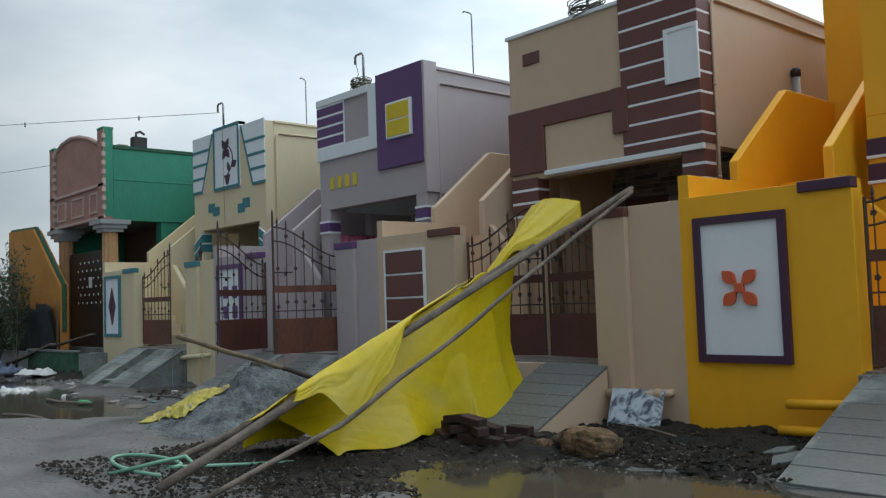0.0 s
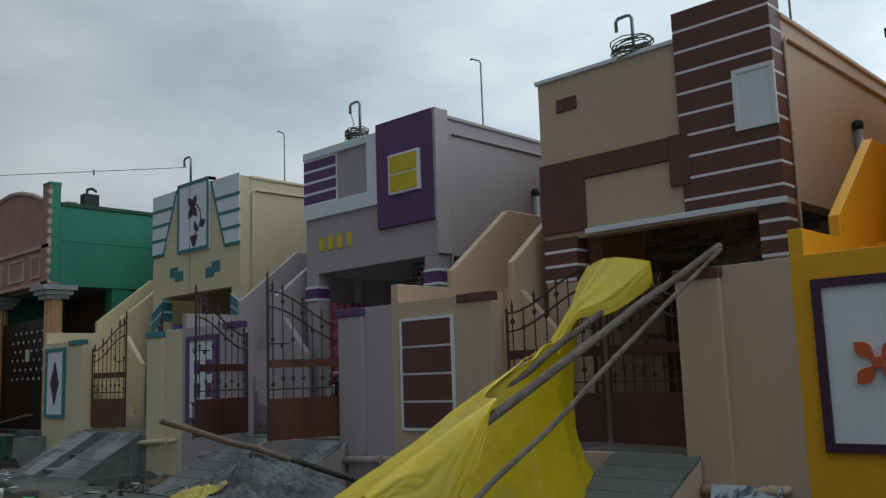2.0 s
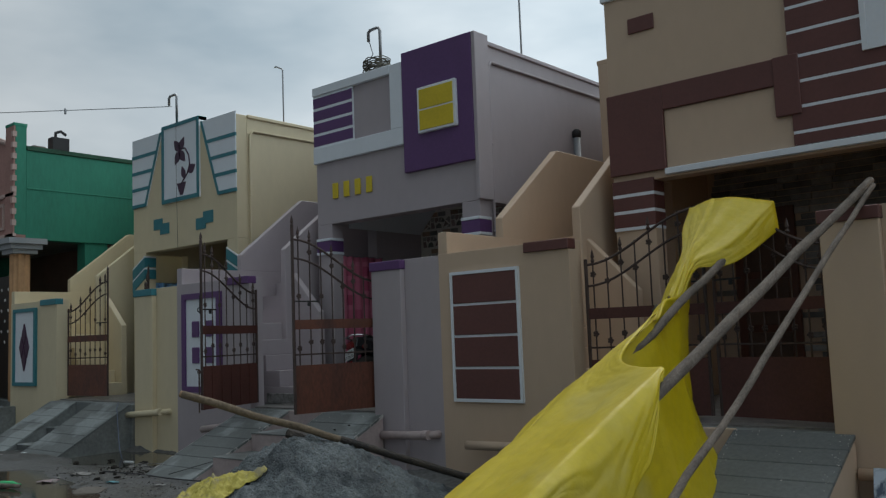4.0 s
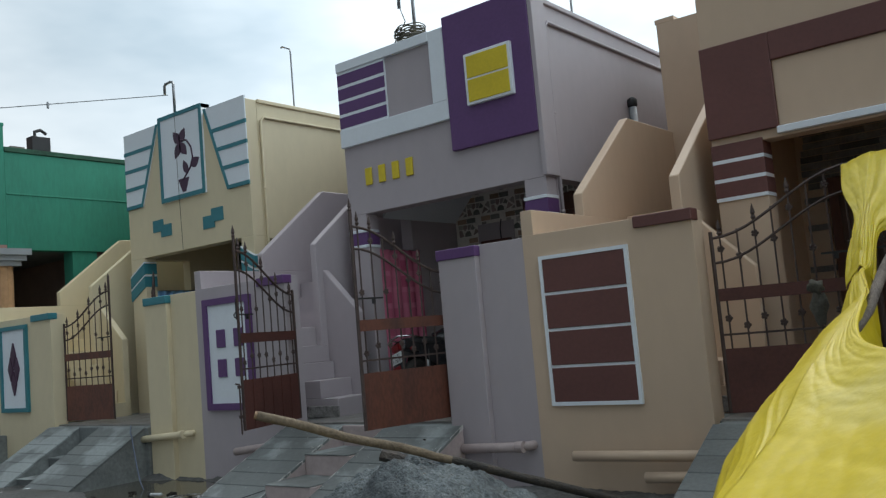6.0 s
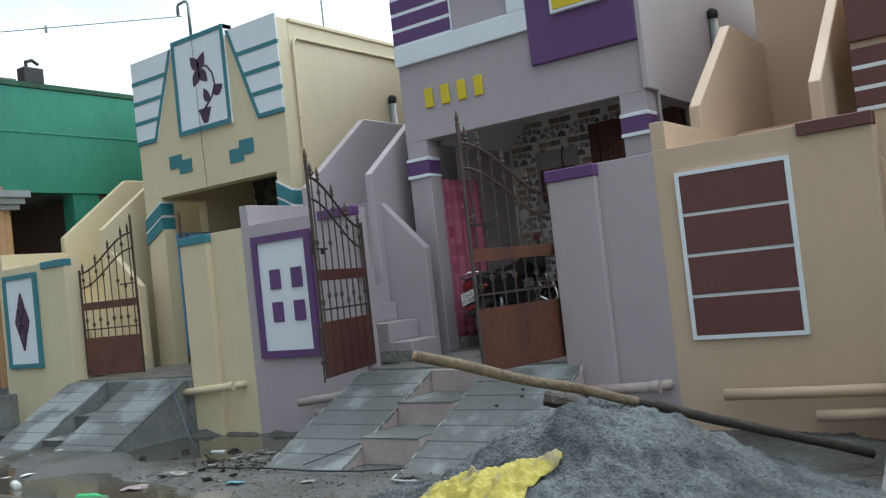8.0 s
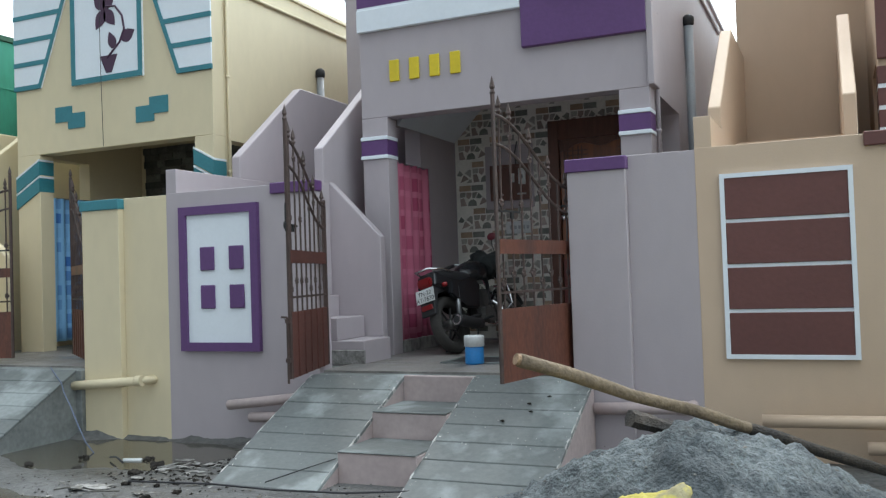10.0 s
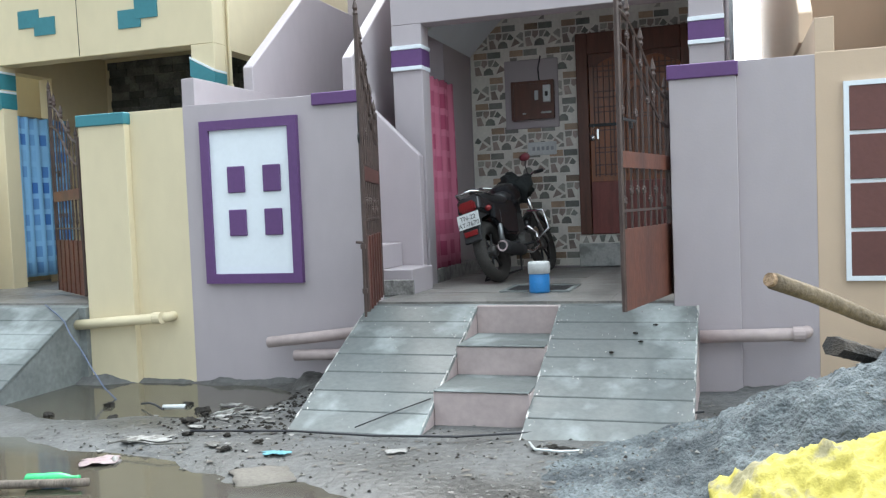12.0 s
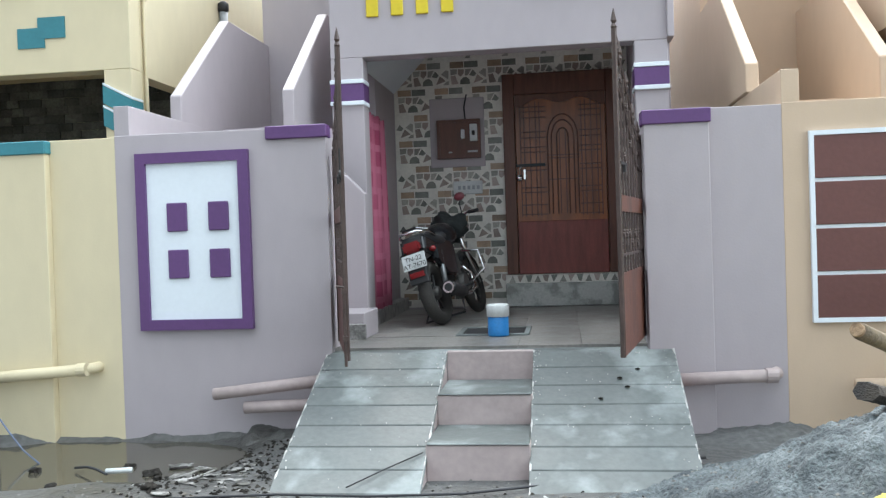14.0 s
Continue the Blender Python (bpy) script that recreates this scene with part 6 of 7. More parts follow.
# ---- sand heap, log and sack ----
def heap_z(x, y):
    d = math.hypot((x + 9.05) / (0.98 if x < -9.05 else 0.92), (y - 5.3) / (0.80 if y < 5.3 else 0.85))
    z = 0.62 * math.exp(-d * d) + 0.03 * math.exp(-d * d / 4) - 0.06
    k = min(1, max(0, 2.0 - d))
    scoop = max(0.0, 1 - math.hypot((x + 8.75) / 0.34, (y - 4.95) / 0.22))
    return z + 0.06 * k * noise.noise((x * 2.4, y * 2.4, 3)) + 0.055 * k * (0.28 - abs(noise.noise((x * 4.6 + 0.8 * y, y * 3.1, 1)))) - 0.05 * scoop + 0.034 * (0.25 - abs(noise.noise((x * 10, y * 8, 1)))) + 0.030 * (0.2 - abs(noise.noise((x * 19, y * 16, 4)))) + 0.012 * noise.noise((x * 36, y * 36, 1))


def lumps(x, y):
    """Trodden hollows and clumps of the damp sand."""
    a = abs(noise.noise((x * 5.5, y * 5.5, 2.0)))
    b = abs(noise.noise((x * 13, y * 13, 7.0)))
    return 0.075 * (a - 0.22) + 0.034 * (b - 0.22) + 0.010 * noise.noise((x * 30, y * 30, 4.0))


def sand_heap():
    bm = bmesh.new()
    n = 260
    xs, ys = [-11.4 + 4.2 * i / n for i in range(n + 1)], [3.6 + 3.45 * j / n for j in range(n + 1)]
    g = []
    for y in ys:
        row = []
        for x in xs:
            z = heap_z(x, y)
            row.append(bm.verts.new((x, y, z + lumps(x, y) * min(1.0, max(0.0, z * 3.0)))))
        g.append(row)
    for a, b in zip(g, g[1:]):
        for i in range(n):
            if math.hypot((a[i].co.x + 9.05) / 0.95, (a[i].co.y - 5.3) / 0.82) < 2.05:
                bm.faces.new((a[i], a[i + 1], b[i + 1], b[i]))
    return tagged(part("sand_heap", bm, SAND, smooth=True), "heap of grey building sand on the road", "sand heap", kind="stuff")


sand_heap()
pole("log", [(-9.70, 4.54, 0.985), (-8.79, 5.51, 0.54), (-7.89, 6.47, 0.08)], 0.031, 0.025, WOOD_LOG, "brown barked pole lying across the sand heap", "", 6)
part("sawn_end", tube(bmesh.new(), [(-9.712, 4.528, 0.991), (-9.695, 4.546, 0.983)], 0.026, 10), WOOD_END, bpy.data.objects["log"], "pale split end")


bm = bmesh.new()
lg = [Vector((-9.70, 4.54, 0.985)), Vector((-8.79, 5.51, 0.54)), Vector((-7.89, 6.47, 0.08))]
tube(bm, [(lg[0].lerp(lg[1], i / 12) if i < 12 else lg[1].lerp(lg[2], i / 12 - 1)) + Vector((noise.noise((i * 0.3, 6, 0)), 0, noise.noise((i * 0.3, 6, 5)))) * 0.018 for i in range(11, 25)], 0.030, 10, 0.028, 0.05, random.Random(3))
part("wet_bark", bm, WOOD_CHAR, bpy.data.objects["log"], "dark wet bark on the lower half", True)


def split_log(p, q, w, h, label):
    """A charred half log with a flat split face."""
    p, q = Vector(p), Vector(q)
    n, rnd, bm, rings = 26, random.Random(8), bmesh.new(), []
    prof = [(-1, -0.2), (-0.75, 0.75), (-0.1, 1.0), (0.7, 0.8), (1, -0.1), (0.6, -0.8), (-0.5, -0.9)]
    for i in range(n + 1):
        k = 1 - 0.35 * i / n
        rings.append([bm.verts.new((x * w * k * rnd.uniform(0.9, 1.1), (q - p).length * i / n, z * h * k * rnd.uniform(0.88, 1.12))) for x, z in prof])
    for r0, r1 in zip(rings, rings[1:]):
        for j in range(7):
            bm.faces.new((r0[j], r0[(j + 1) % 7], r1[(j + 1) % 7], r1[j]))
    bm.faces.new(rings[0][::-1])
    bm.faces.new(rings[-1])
    ob = tagged(part("split_log", bm, WOOD_CHAR), label, "log")
    ob.matrix_basis = Matrix.Translation(p) @ (q - p).to_track_quat("Y", "Z").to_matrix().to_4x4()


split_log((-9.42, 5.36, 0.615), (-8.92, 5.66, 0.43), 0.075, 0.045, "dark charred split log lying behind the sand heap crest")


def crumpled(name, cx, cy, w, d, base, material, label, category, seed, lift=0.05, turn=0.0, n=64):
    """A limp sack or sheet lying crumpled on what is under it."""
    bm = bmesh.new()
    g = []
    ca, sa = math.cos(turn), math.sin(turn)
    for i in range(n + 1):
        row = []
        for j in range(n + 1):
            u, v = 2 * i / n - 1, 2 * j / n - 1
            edge = 1 + 0.22 * noise.noise((u * 1.7 + seed, v * 1.7, seed))
            lx, ly = u * w / 2 * edge, v * d / 2 * edge
            x, y = cx + lx * ca - ly * sa, cy + lx * sa + ly * ca
            q = Vector((x * 4.2 + seed + 1.5 * y, y * 3.4, seed))
            h = lift * (0.55 + 1.3 * noise.noise(q * 0.8) + 1.0 * math.exp(-7 * abs(noise.noise(q))) + 0.7 * math.exp(-7 * abs(noise.noise(q * 1.9 + Vector((3, 1, 0))))) + 0.3 * math.exp(-6 * abs(noise.noise(q * 3.7))))
            h = max(h, 0.0)
            h *= min(1.0, 2.2 * (1.02 - max(abs(u), abs(v)))) + 0.12
            row.append(bm.verts.new((x, y, base(x, y) + 0.012 + h)))
        g.append(row)
    for a, b in zip(g, g[1:]):
        for j in range(n):
            bm.faces.new((a[j], b[j], b[j + 1], a[j + 1]))
    ob = part(name, bm, material, smooth=True)
    ob.modifiers.new("thickness", "SOLIDIFY").thickness = 0.004
    return tagged(ob, label, category)


sk = thing("sack", "empty crumpled yellow woven sack on the sand heap", "sack")
for nm, cx, cy, w, d, lf, tn, sd in (("sack_body", -9.50, 4.53, 0.84, 0.52, 0.05, 0.08, 4), ("sack_mouth", -9.86, 4.40, 0.40, 0.30, 0.03, 0.5, 6)):
    o = crumpled(nm, cx, cy, w, d, lambda x, y: max(heap_z(x, y), 0.0), SACK, "", "", sd, lf, tn)
    o.parent = sk


# ---- road edge things ----
def brick_stack():
    rnd = random.Random(9)
    proto = None
    spots = []
    for r in range(3):
        for c in range(4 - r):
            for d in range(2 if r < 2 else 1):
                spots.append((-6.06 + 0.21 * c + 0.09 * r + rnd.uniform(-0.04, 0.04), 5.40 + 0.15 * d + rnd.uniform(-0.03, 0.03), 0.02 + 0.08 * r, rnd.uniform(-32, 32), rnd.uniform(-9, 9)))
    for x, y, z, a in ((-5.45, 5.62, 0, 30), (-5.35, 5.85, 0, -20), (-5.42, 5.72, 0.078, 10), (-5.60, 5.75, 0.0, 60), (-5.30, 5.55, 0, 75), (-6.25, 5.38, 0, 48)):
        spots.append((x, y, z, a, rnd.uniform(-10, 10)))
    for x, y, z, a, tip in spots:
        m = pose(x, y, z + 0.008, tip * 0.6, tip, a)
        if proto is None:
            proto = tagged(part("brick", soften(box(bmesh.new(), -0.115, 0.115, -0.055, 0.055, 0, 0.075), 0.006), BRICK), "dark wet red clay brick in a loose stack", "brick", "stacked bricks")
            proto.matrix_basis = m
        else:
            copy_thing(proto, m)


brick_stack()


def boulder(x, y, z, sx, sy, sz, material, label, seed):
    bm = ball(bmesh.new(), (0, 0, 0), 1, 4, (sx, sy, sz), 0.0)
    for v in bm.verts:
        d = v.co.normalized()
        v.co *= (abs(d.x) ** 4 + abs(d.y) ** 4 + abs(d.z) ** 4) ** -0.25 * 0.86
        v.co *= 1 + 0.26 * noise.noise(d * 1.4 + Vector((seed, 0, 0))) + 0.30 * (0.3 - abs(noise.noise(d * 2.7 + Vector((seed, 3, 0))))) + 0.26 * (0.25 - abs(noise.noise(d * 6.5))) + 0.12 * noise.noise(d * 14)
        v.co.z = max(v.co.z, -sz * 0.75)
        v.co += Vector((x, y, z))
    return tagged(part("boulder", bm, material, smooth=True), label, "rock")


boulder(-4.66, 5.72, 0.08, 0.33, 0.17, 0.13, ROCK, "rough ochre brown sandstone block lying in mud", 2)
boulder(-5.05, 5.62, 0.03, 0.09, 0.07, 0.06, ROCK, "small ochre brown stone in mud", 5)
mb = soften(box(bmesh.new(), -0.28, 0.28, -0.009, 0.009, 0, 0.40), 0.002)
mb = tagged(part("marble_slab", mb, MARBLE), "blue grey swirled marble slab leaning on the tan wall", "marble slab")
mb.matrix_basis = pose(-5.08, 6.90, 0.005, -22, 0, 6)
for x, y, w, a, lab in ((-3.15, 6.15, 0.30, 40, "broken grey cement fragment lying on soil"), (-3.35, 6.4, 0.22, -15, "broken grey cement fragment lying on soil")):
    ob = part("cement_fragment", soften(prism(bmesh.new(), [(-w / 2, -0.08), (w / 2, -0.05), (w * 0.4, 0.09), (-w * 0.35, 0.07)], "z", 0, 0.05), 0.006), CEMENT_DK)
    ob.matrix_basis = pose(x, y, 0.02, 12, -8, a)
    tagged(ob, lab, "rubble")


def mud_bank(x0, x1, y0, y1, h, seed, label, material=SOIL):
    """Low uneven bank of dark soil along the foot of a wall."""
    bm = bmesh.new()
    nx, ny = int((x1 - x0) / 0.03), max(8, int((y1 - y0) / 0.03))
    g = []
    for j in range(ny + 1):
        v = j / ny
        row = []
        for i in range(nx + 1):
            u = i / nx
            x, y = x0 + (x1 - x0) * u, y0 + (y1 - y0) * v
            e = min(1.0, 6 * u, 6 * (1 - u)) * min(1, v * 1.6)
            z = h * e * (0.45 + 0.8 * noise.noise((x * 2.2, y * 2.2, seed)) + 0.8 * noise.noise((x * 7, y * 7, seed))) + e * min(1.0, 0.3 + h * 20) * (0.022 * noise.noise((x * 16, y * 16, seed)) + 0.014 * noise.noise((x * 37, y * 37, seed)))
            row.append(bm.verts.new((x, y, ground_z(x, min(y, 7.3)) - 0.03 + max(-0.02, z) + 0.045 * e)))
        g.append(row)
    for a, b in zip(g, g[1:]):
        for i in range(nx):
            bm.faces.new((a[i], a[i + 1], b[i + 1], b[i]))
    return tagged(part("soil_bank", bm, material, smooth=True), label, "soil", kind="stuff")


mud_bank(-5.5, -2.9, 5.0, 7.27, 0.055, 3, "dark wet soil bank along the orange wall foot")
mud_bank(-7.3, -4.6, 4.3, 6.0, 0.06, 5, "dark wet soil under the tarpaulin and bricks")
mud_bank(-14.95, -13.85, 7.0, 7.27, 0.012, 7, "dark wet soil along the cream wall foot", MUD)
mud_bank(-10.06, -7.7, 6.6, 7.27, 0.03, 8, "dark wet soil along the wall foot", MUD)
mud_bank(-13.1, -12.36, 6.90, 7.22, 0.05, 9, "dark wet soil beside the ramp", MUD)
mud_bank(-13.9, -12.9, 7.12, 7.23, 0.006, 11, "dark wet soil along the lilac wall foot", MUD)
mud_bank(-21.8, -17.3, 5.9, 6.5, 0.14, 10, "dark wet soil and rubble below the trough")


def scatter(name, n, area, size, material, label, category, seed, flat=0.6, lift=0.0):
    """Loose bits strewn over the ground, too many to count."""
    rnd = random.Random(seed)
    vs, fs = [], []
    base = ((1, 0, 0), (-0.5, 0.87, 0), (-0.5, -0.87, 0), (0.2, 0.1, 1), (-0.1, 0.0, -0.6))
    tri = ((0, 1, 3), (1, 2, 3), (2, 0, 3), (1, 0, 4), (2, 1, 4), (0, 2, 4))
    for _ in range(n):
        x, y = rnd.uniform(area[0], area[1]), rnd.uniform(area[2], area[3])
        s, a = rnd.uniform(*size), rnd.uniform(0, 6.3)
        z = max(ground_z(x, y), heap_z(x, y) if -11.4 < x < -7.3 and 3.6 < y < 7 else -1) + s * 0.15 + lift
        k = len(vs)
        for p in base:
            px, py = p[0] * s * rnd.uniform(0.7, 1.3), p[1] * s * rnd.uniform(0.6, 1.2)
            vs.append((x + px * math.cos(a) - py * math.sin(a), y + px * math.sin(a) + py * math.cos(a), z + p[2] * s * flat))
        fs += [tuple(k + i for i in f) for f in tri]
    me = bpy.data.meshes.new(name)
    me.from_pydata(vs, [], fs)
    me.materials.append(material)
    return tagged(new(name, me), label, category, kind="stuff")


scatter("gravel", 1500, (-7.9, -4.6, 2.4, 4.9), (0.004, 0.015), STONE, "fine grey gravel in wet mud by the poles", "gravel", 21, lift=0.024)
mud_bank(-8.3, -4.5, 2.3, 4.7, 0.02, 12, "dark wet soil under the pole ends")
scatter("gravel", 2400, (-6.6, -2.9, 4.9, 7.1), (0.006, 0.034), SOIL, "dark soil clods along the wall foot", "soil clods", 22, lift=0.02)
scatter("soil_clods", 3000, (-7.9, -4.6, 2.4, 4.7), (0.008, 0.032), SOIL, "dark soil clods in wet mud by the poles", "soil clods", 46, lift=0.02)
scatter("soil_clods", 900, (-5.6, -2.9, 5.6, 7.1), (0.012, 0.05), SOIL, "dark soil clods along the orange wall foot", "soil clods", 47, lift=0.03)
scatter("gravel", 1500, (-14.0, -7.0, 2.4, 5.8), (0.004, 0.014), STONE, "fine grey grit on the wet road", "gravel", 23)
scatter("rubble", 420, (-13.3, -12.35, 5.7, 6.95), (0.005, 0.024), SOIL, "grey rubble crumbs beside the ramp", "rubble", 24)
scatter("litter", 70, (-14.2, -11.6, 5.0, 6.7), (0.006, 0.03), LITTER, "small pale plastic litter scraps on mud", "litter", 25, 0.15)
scatter("rubble", 420, (-22.5, -17.0, 5.5, 6.6), (0.015, 0.07), STONE, "grey rubble lumps below the trough", "rubble", 26)
scatter("litter", 60, (-22.0, -14.0, 4.6, 6.3), (0.02, 0.08), PVC_WHITE, "pale plastic litter scraps in mud", "litter", 27, 0.15)
scatter("gravel", 500, (-10.9, -7.4, 3.9, 6.6), (0.004, 0.012), STONE, "grit grains on the sand heap", "gravel", 28)


scatter("litter", 25, (-13.6, -12.2, 5.1, 6.7), (0.010, 0.035), LITTER, "small pale plastic litter scraps on mud", "litter", 31, 0.15)
scatter("rubble", 800, (-6.6, -2.9, 5.2, 7.0), (0.004, 0.022), STONE, "grey rubble crumbs in dark soil", "rubble", 32, lift=0.03)
scatter("leaf_litter", 120, (-14.5, -11.0, 4.4, 6.6), (0.005, 0.018), SOIL, "dark leaf and soil crumbs on the wet road", "litter", 33, 0.3)


scatter("litter", 34, (-13.10, -12.62, 5.95, 6.35), (0.010, 0.042), LITTER, "heap of pale broken litter scraps beside the ramp", "litter", 41, 0.12)
scatter("litter", 12, (-13.2, -12.55, 5.8, 6.5), (0.014, 0.05), LITTER, "pale plastic scraps heaped beside the ramp", "litter", 42, 0.12)
scatter("litter", 110, (-13.4, -10.6, 4.9, 5.8), (0.008, 0.034), CARD, "small scraps on the wet road before the ramp", "litter", 43, 0.12)
scatter("gravel", 1300, (-13.6, -9.9, 4.6, 6.9), (0.004, 0.016), STONE, "fine grit on the mud before the ramp", "gravel", 44)
scatter("soil_clods", 260, (-13.7, -10.2, 4.8, 6.9), (0.005, 0.016), SOIL, "dark soil clods on the wet road", "soil clods", 45)


def wire(name, pts, r, material, label):
    return tagged(part(name, tube(bmesh.new(), pts, r, 6), material, smooth=True), label, "cable")


hose = [(-7.0 + 0.55 * math.cos(a), 2.98 + 0.17 * math.sin(a), 0.03 + 0.004 * k) for k, a in enumerate([math.radians(-30 - 22 * i) for i in range(17)])]
hose += [(-6.52, 3.25, 0.05), (-6.35, 3.55, 0.04), (-6.15, 3.9, 0.03)]
wire("hose", hose, 0.016, HOSE, "pale green garden hose looped on the mud")
wire("hose", [(-6.92, 2.66, 0.03), (-6.72, 2.98, 0.10), (-6.62, 3.15, 0.13), (-6.5, 3.2, 0.03)], 0.016, HOSE, "pale green garden hose end over a pole")
wire("cable", [(-12.93, 5.62, 0.02), (-12.3, 5.72, 0.02), (-11.8, 5.70, 0.02), (-11.3, 5.74, 0.025), (-10.8, 5.92, 0.03), (-10.4, 6.05, 0.08), (-10.0, 6.2, 0.1)], 0.007, CABLE, "black cable lying across the road before the ramp")
wire("cable", [(-15.35, 7.15, 0.60), (-15.05, 6.95, 0.54), (-14.94, 6.90, 0.49), (-14.86, 6.86, 0.40), (-14.70, 6.78, 0.30), (-14.50, 6.68, 0.14), (-14.36, 6.62, 0.03), (-14.2, 6.56, -0.05)], 0.006, CABLE_BLUE, "blue grey cable trailing over the ramp edge")
wire("cable", [(-13.25, 5.28, 0.02), (-13.21, 5.36, 0.02), (-13.08, 5.35, 0.02), (-12.95, 5.32, 0.02), (-12.78, 5.385, 0.02)], 0.006, LITTER, "white plastic strip lying on the mud")
wire("pipe_offcut", [(-13.56, 6.23, 0.0), (-13.40, 6.25, 0.005)], 0.018, PVC_WHITE, "short white plastic pipe offcut in the puddle")
wire("cable", [(-16.02, 8.53, 5.0), (-16.02, 8.53, 4.0), (-16.02, 8.55, 2.95)], 0.0035, CABLE, "thin dark cable hanging down the cream house front")
crumpled("cardboard", -12.12, 5.05, 0.30, 0.24, lambda x, y: ground_z(x, y), CARD, "soggy brown cardboard piece on mud", "cardboard", 7, 0.003, 0.6, 12)
crumpled("plastic_bag", -13.15, 5.12, 0.18, 0.13, lambda x, y: ground_z(x, y), LITTER, "crumpled pale plastic bag on mud", "plastic bag", 8, 0.03, 0.2, 16)
crumpled("plastic_bag", -17.0, 4.9, 0.9, 0.5, lambda x, y: ground_z(x, y) + 0.02, PVC_WHITE, "large pale plastic sack lying in the puddle", "plastic bag", 9, 0.06, 0.2, 24)
crumpled("plastic_bag", -19.4, 6.0, 0.8, 0.45, lambda x, y: 0.05, PVC_WHITE, "pale plastic sheet on rubble", "plastic bag", 10, 0.06, 0.5, 20)
crumpled("plastic_bag", -20.8, 5.7, 0.8, 0.5, lambda x, y: 0.05, CABLE_BLUE, "grey blue plastic bag on rubble", "plastic bag", 13, 0.12, 0.5, 20)


def bottle(x, y, z, turn, material, label):
    bm = lathe(bmesh.new(), [(0.028, 0), (0.036, 0.01), (0.036, 0.07), (0.033, 0.09), (0.036, 0.11), (0.036, 0.17), (0.016, 0.23), (0.014, 0.25), (0.016, 0.255), (0.016, 0.27)], 12)
    ob = part("bottle", bm, material, smooth=True)
    ob.matrix_basis = pose(x, y, z, 0, 90, turn)
    return tagged(ob, label, "bottle")


bottle(-13.25, 4.66, 0.0, 20, BOTTLE, "green plastic bottle lying at the puddle")
bottle(-14.5, 4.86, -0.02, 160, PVC_WHITE, "pale plastic bottle floating in the puddle")
wire("stick", [(-12.6, 3.45, 0.0), (-12.1, 3.6, 0.01), (-11.7, 3.65, 0.0)], 0.02, WOOD_POLE, "pale weathered stick lying in the puddle")
wire("stick", [(-14.3, 4.55, -0.01), (-13.6, 4.5, 0.0), (-12.9, 4.7, 0.0)], 0.022, WOOD_POLE, "weathered stick lying in the puddle")
wire("stick", [(-4.9, 6.5, 0.12), (-4.5, 6.35, 0.13), (-4.2, 6.3, 0.1)], 0.012, WOOD_POLE, "thin weathered stick on the soil")
wire("stick", [(-4.2, 3.85, -0.02), (-3.9, 3.95, -0.01), (-3.7, 4.1, -0.02)], 0.014, WOOD_POLE, "thin weathered stick floating in the puddle")


def dung_patch(x, y):
    rnd = random.Random(4)
    bm = bmesh.new()
    for k in range(80):
        a, r = rnd.uniform(0, 6.3), 0.13 * rnd.random() ** 0.6
        ball(bm, (x + r * math.cos(a), y + 0.7 * r * math.sin(a), 0.012 + 0.15 * max(0, 0.1 - r) * rnd.random()), rnd.uniform(0.005, 0.017), 1, (rnd.uniform(0.8, 1.6), 1, 0.6), 0.8, k)
    tagged(part("soil_clump", bm, SOIL), "small clump of dark soil on the road", "soil", kind="stuff")


dung_patch(-10.72, 5.62)
wire("plastic_strip", [(-10.88, 5.68, 0.03), (-10.82, 5.55, 0.03), (-10.68, 5.50, 0.04), (-10.55, 5.58, 0.03)], 0.007, PVC_WHITE, "bent white plastic strip on soil")
for dx, dz in ((-10.42, 0.44), (-10.38, 0.40), (-10.55, 0.35), (-10.30, 0.48)):
    y = 7.10 - (0.585 - dz) / 0.585 * 1.30
    tagged(part("soil_crumb", ball(bmesh.new(), (dx, y, dz + 0.012), 0.013, 1, (1.3, 1, 0.6), 0.5, dx), SOIL), "dark soil crumb on the ramp", "soil", "ramp crumbs")


# ---- small things strewn on the mud before the lilac wall ----
def clod(x, y, z, r, seed):
    bm = ball(bmesh.new(), (0, 0, 0), r, 3, (1.25, 0.9, 0.55), 0.0)
    for v in bm.verts:
        v.co *= 0.75 + 0.4 * noise.noise(v.co / r * 1.3 + Vector((seed, 0, 0))) + 0.25 * noise.noise(v.co / r * 3.1 + Vector((0, seed, 0)))
    ob = tagged(part("soil_clod", bm, SOIL), "dark wet soil clod standing out of the puddle", "soil clod", "puddle clods")
    ob.matrix_basis = pose(x, y, z, 0, 0, seed * 37)


for i, (x, y, r) in enumerate(((-13.31, 6.31, 0.06), (-13.53, 6.46, 0.045), (-14.11, 6.36, 0.05), (-14.35, 6.03, 0.05), (-13.08, 5.84, 0.05), (-12.51, 5.33, 0.035), (-12.40, 5.49, 0.032), (-13.22, 6.22, 0.035), (-12.68, 5.62, 0.028), (-12.95, 5.62, 0.03), (-13.75, 5.95, 0.035))):
    clod(x, y, max(-0.045, ground_z(x, y)) + 0.012, r, i + 1)


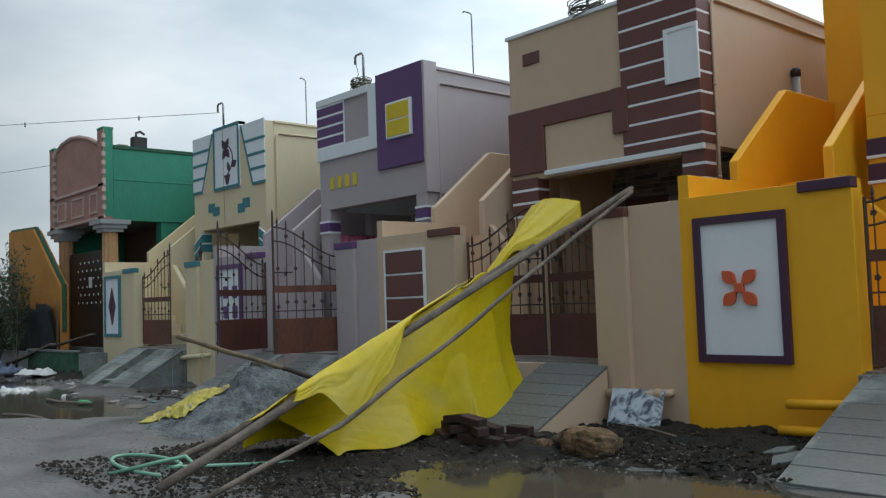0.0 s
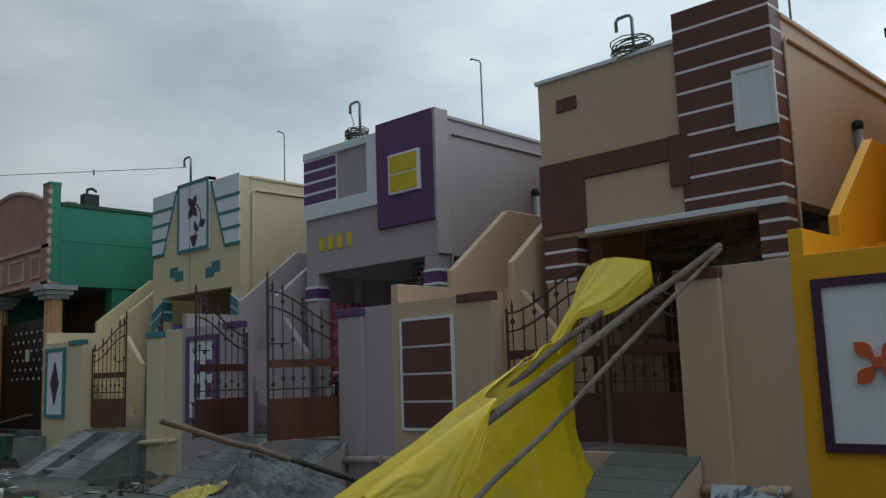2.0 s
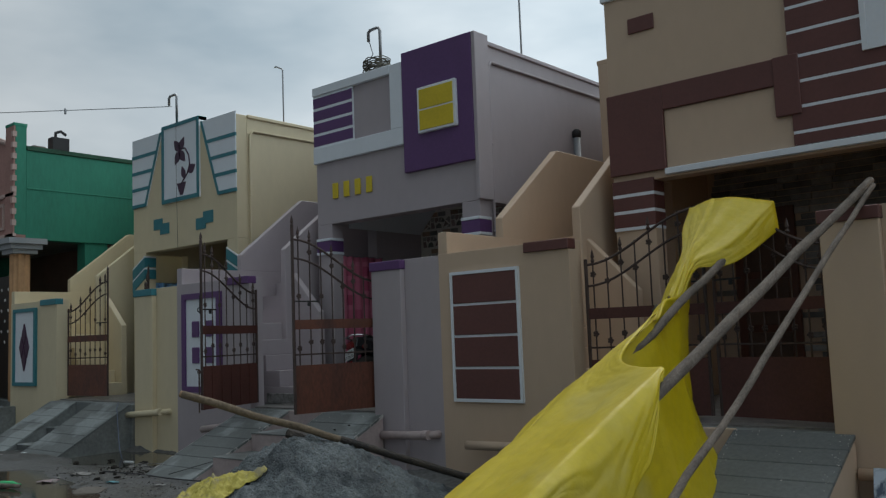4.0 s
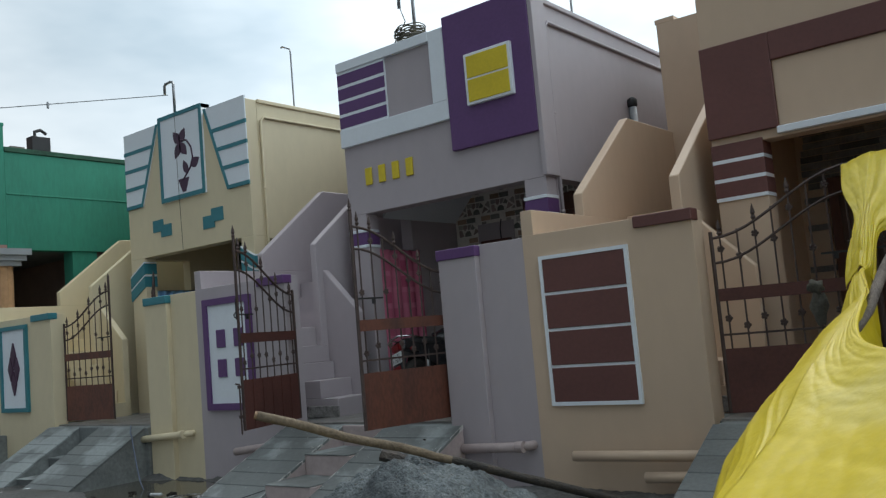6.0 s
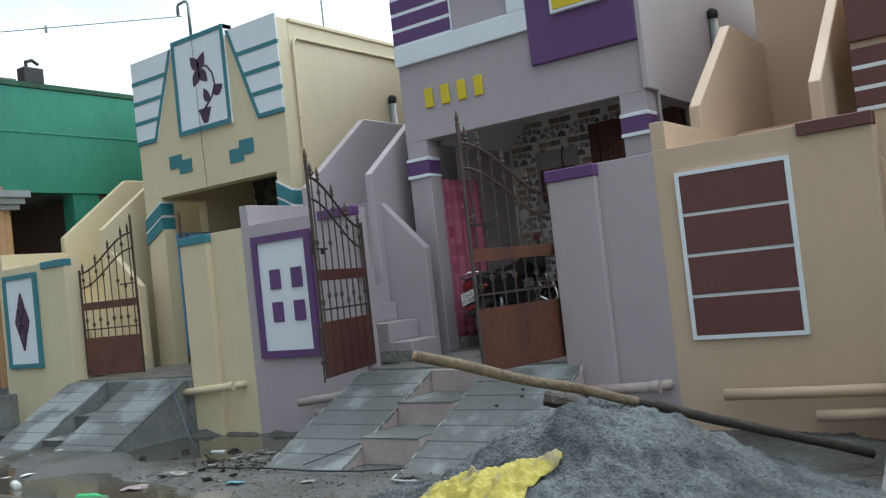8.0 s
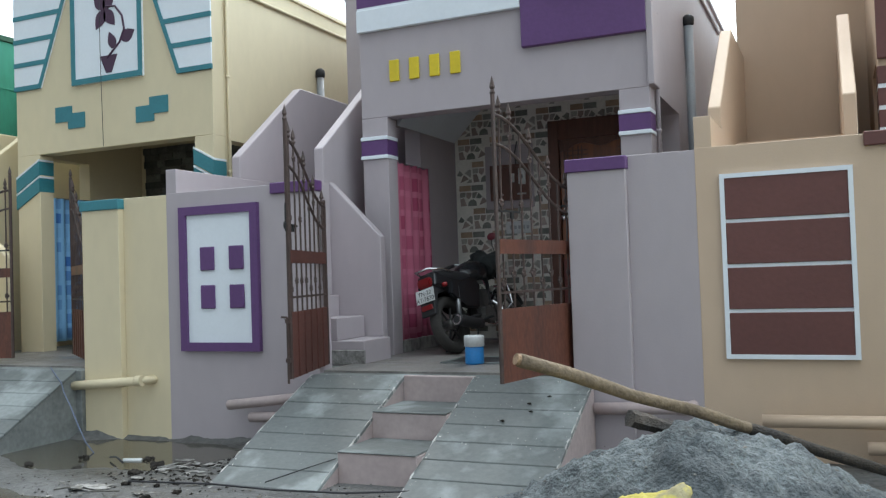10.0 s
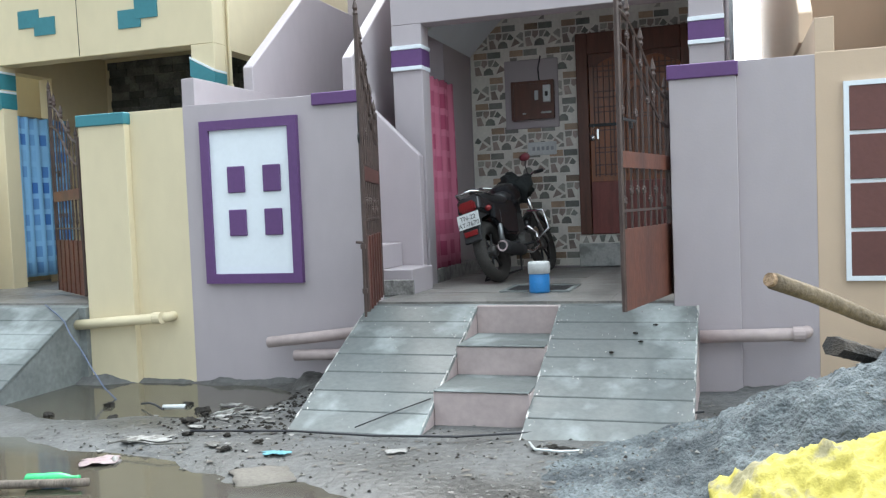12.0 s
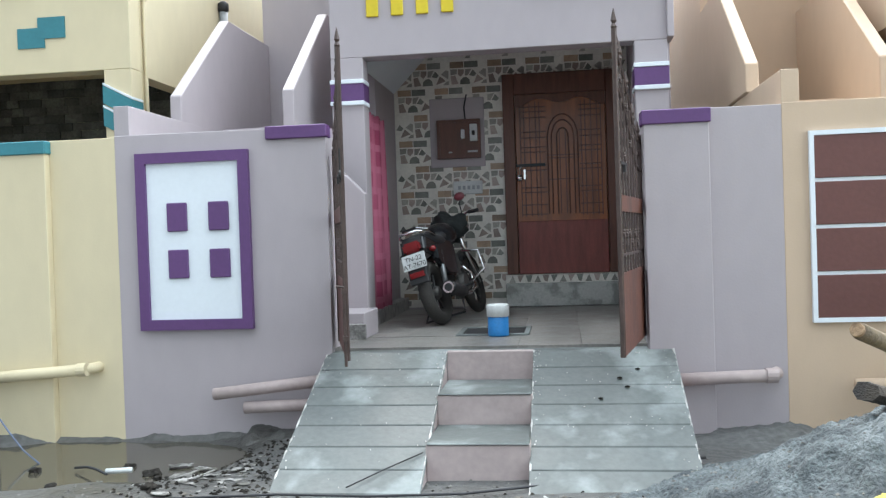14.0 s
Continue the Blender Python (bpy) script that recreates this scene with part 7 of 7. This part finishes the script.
def scrap(x, y, w, d, turn, material, label, category, seed):
    """A torn limp piece with curled corners."""
    rnd = random.Random(seed)
    bm, g, n = bmesh.new(), [], 9
    tear = [rnd.uniform(0.65, 1.1) for _ in range(n + 1)]
    for i in range(n + 1):
        row = []
        for j in range(n + 1):
            u, v = 2 * i / n - 1, 2 * j / n - 1
            h = 0.010 + 0.13 * w * max(0.0, 0.5 * noise.noise((u * 1.6 + seed, v * 1.6, seed))) + 0.06 * w * abs(noise.noise((u * 4, v * 4, seed)))
            row.append(bm.verts.new((u * w / 2 * tear[j], v * d / 2 * tear[n - i], h)))
        g.append(row)
    for a, b in zip(g, g[1:]):
        for j in range(n):
            bm.faces.new((a[j], b[j], b[j + 1], a[j + 1]))
    ob = tagged(part(category.replace(" ", "_"), bm, material, smooth=True), label, category)
    ob.modifiers.new("thickness", "SOLIDIFY").thickness = 0.003
    ob.matrix_basis = pose(x, y, max(-0.04, ground_z(x, y)), 0, 0, turn)


for x, y, w, d, turn in ((-13.19, 6.48, 0.15, 0.08, 20), (-13.02, 6.42, 0.12, 0.07, -15), (-13.05, 6.16, 0.16, 0.09, 50), (-12.83, 6.09, 0.13, 0.06, 10), (-12.72, 6.20, 0.10, 0.05, 70), (-12.64, 5.40, 0.12, 0.06, -30), (-12.93, 5.99, 0.14, 0.04, 35), (-12.58, 5.94, 0.09, 0.05, 0), (-11.56, 5.48, 0.13, 0.07, 25), (-12.98, 5.75, 0.12, 0.07, -10)):
    scrap(x, y, w, d, turn, LITTER, "torn grimy pale plastic scrap lying on mud", "plastic scrap", int(-x * 100))
scrap(-13.13, 5.48, 0.34, 0.17, 12, LITTER, "flat torn pale plastic sheet on mud", "plastic sheet", 3)
scrap(-12.20, 5.33, 0.17, 0.08, 5, SCRAP_BLUE, "light blue torn cloth scrap on mud", "cloth scrap", 4)
scrap(-13.18, 5.12, 0.20, 0.15, 30, SCRAP_PINK, "crumpled pale pink plastic wrapper on mud", "plastic wrapper", 5)
wire("rag_strip", [(-13.85, 6.38, -0.02), (-13.74, 6.33, 0.0), (-13.64, 6.25, 0.01), (-13.54, 6.20, -0.01)], 0.008, CABLE, "dark wet rag strip in the puddle")
wire("twig", [(-13.0, 5.98, 0.03), (-12.9, 6.08, 0.05), (-12.84, 6.2, 0.03)], 0.005, LITTER, "pale dry twig on mud")
wire("twig", [(-12.88, 5.98, 0.03), (-12.80, 6.12, 0.05)], 0.005, LITTER, "pale dry twig on mud")
wire("twig", [(-11.95, 5.82, 0.03), (-11.76, 5.97, 0.092), (-11.57, 6.10, 0.150)], 0.004, CABLE, "thin dark twig lying against the ramp foot")


# ---- stone cladding of the cream house porch ----
def dark_cladding():
    t = thing("stone_cladding", "dark rough stone cladding on the cream porch back wall", "wall cladding", kind="structure")
    rnd = random.Random(12)
    for r in range(13):
        x = -17.2 + rnd.uniform(-0.03, 0.03)
        while x < -14.72:
            w = rnd.uniform(0.12, 0.3)
            slab("stone", (x, min(x + w, -14.70) - 0.003, YB - rnd.uniform(0.02, 0.045), YB - 0.002, 2.02 + 0.095 * r, 2.112 + 0.095 * r), CLAD_DK, t, edge=0.003)
            x += w
    return t


dark_cladding()


def ramp_chips(x0, x1, y1, n, seed, label):
    """Flakes of whitewash and grit lying on a ramp, thickest at its head and sides."""
    rnd = random.Random(seed)
    vs, fs = [], []
    for _ in range(n):
        u = rnd.random()
        x = x0 + (x1 - x0) * (u if rnd.random() < 0.4 else (0.06 * u if rnd.random() < 0.5 else 1 - 0.10 * u))
        k = rnd.random() ** 2.2
        y, z = 7.09 + (y1 - 7.09) * k, FZ - 0.015 + (0.015 - FZ) * k + 0.002
        r, a, c = rnd.uniform(0.002, 0.0075), rnd.uniform(0, 6.3), len(vs)
        for j in range(4):
            q = r * rnd.uniform(0.5, 1.2)
            vs.append((x + q * math.cos(a + 1.57 * j), y + q * math.sin(a + 1.57 * j), z + 0.42 * q * math.sin(a + 1.57 * j) + 0.001))
        vs.append((x, y, z - 0.006))
        fs += [(c, c + 1, c + 2, c + 3), (c + 1, c, c + 4), (c + 2, c + 1, c + 4), (c + 3, c + 2, c + 4), (c, c + 3, c + 4)]
    me = bpy.data.meshes.new("whitewash_chips")
    me.from_pydata(vs, [], fs)
    me.materials.append(CHALK)
    return tagged(new("whitewash_chips", me), label, "chips", kind="stuff")


ramp_chips(-12.38, -11.55, 5.80, 70, 51, "whitewash flakes scattered on the grey ramp")
ramp_chips(-10.96, -10.05, 5.80, 110, 52, "whitewash flakes scattered on the grey ramp")
ramp_chips(-6.35, -5.50, 5.85, 110, 53, "whitewash flakes scattered on the dark ramp")
ramp_chips(-2.98, -2.2, 5.6, 50, 54, "whitewash flakes scattered on the grey ramp")
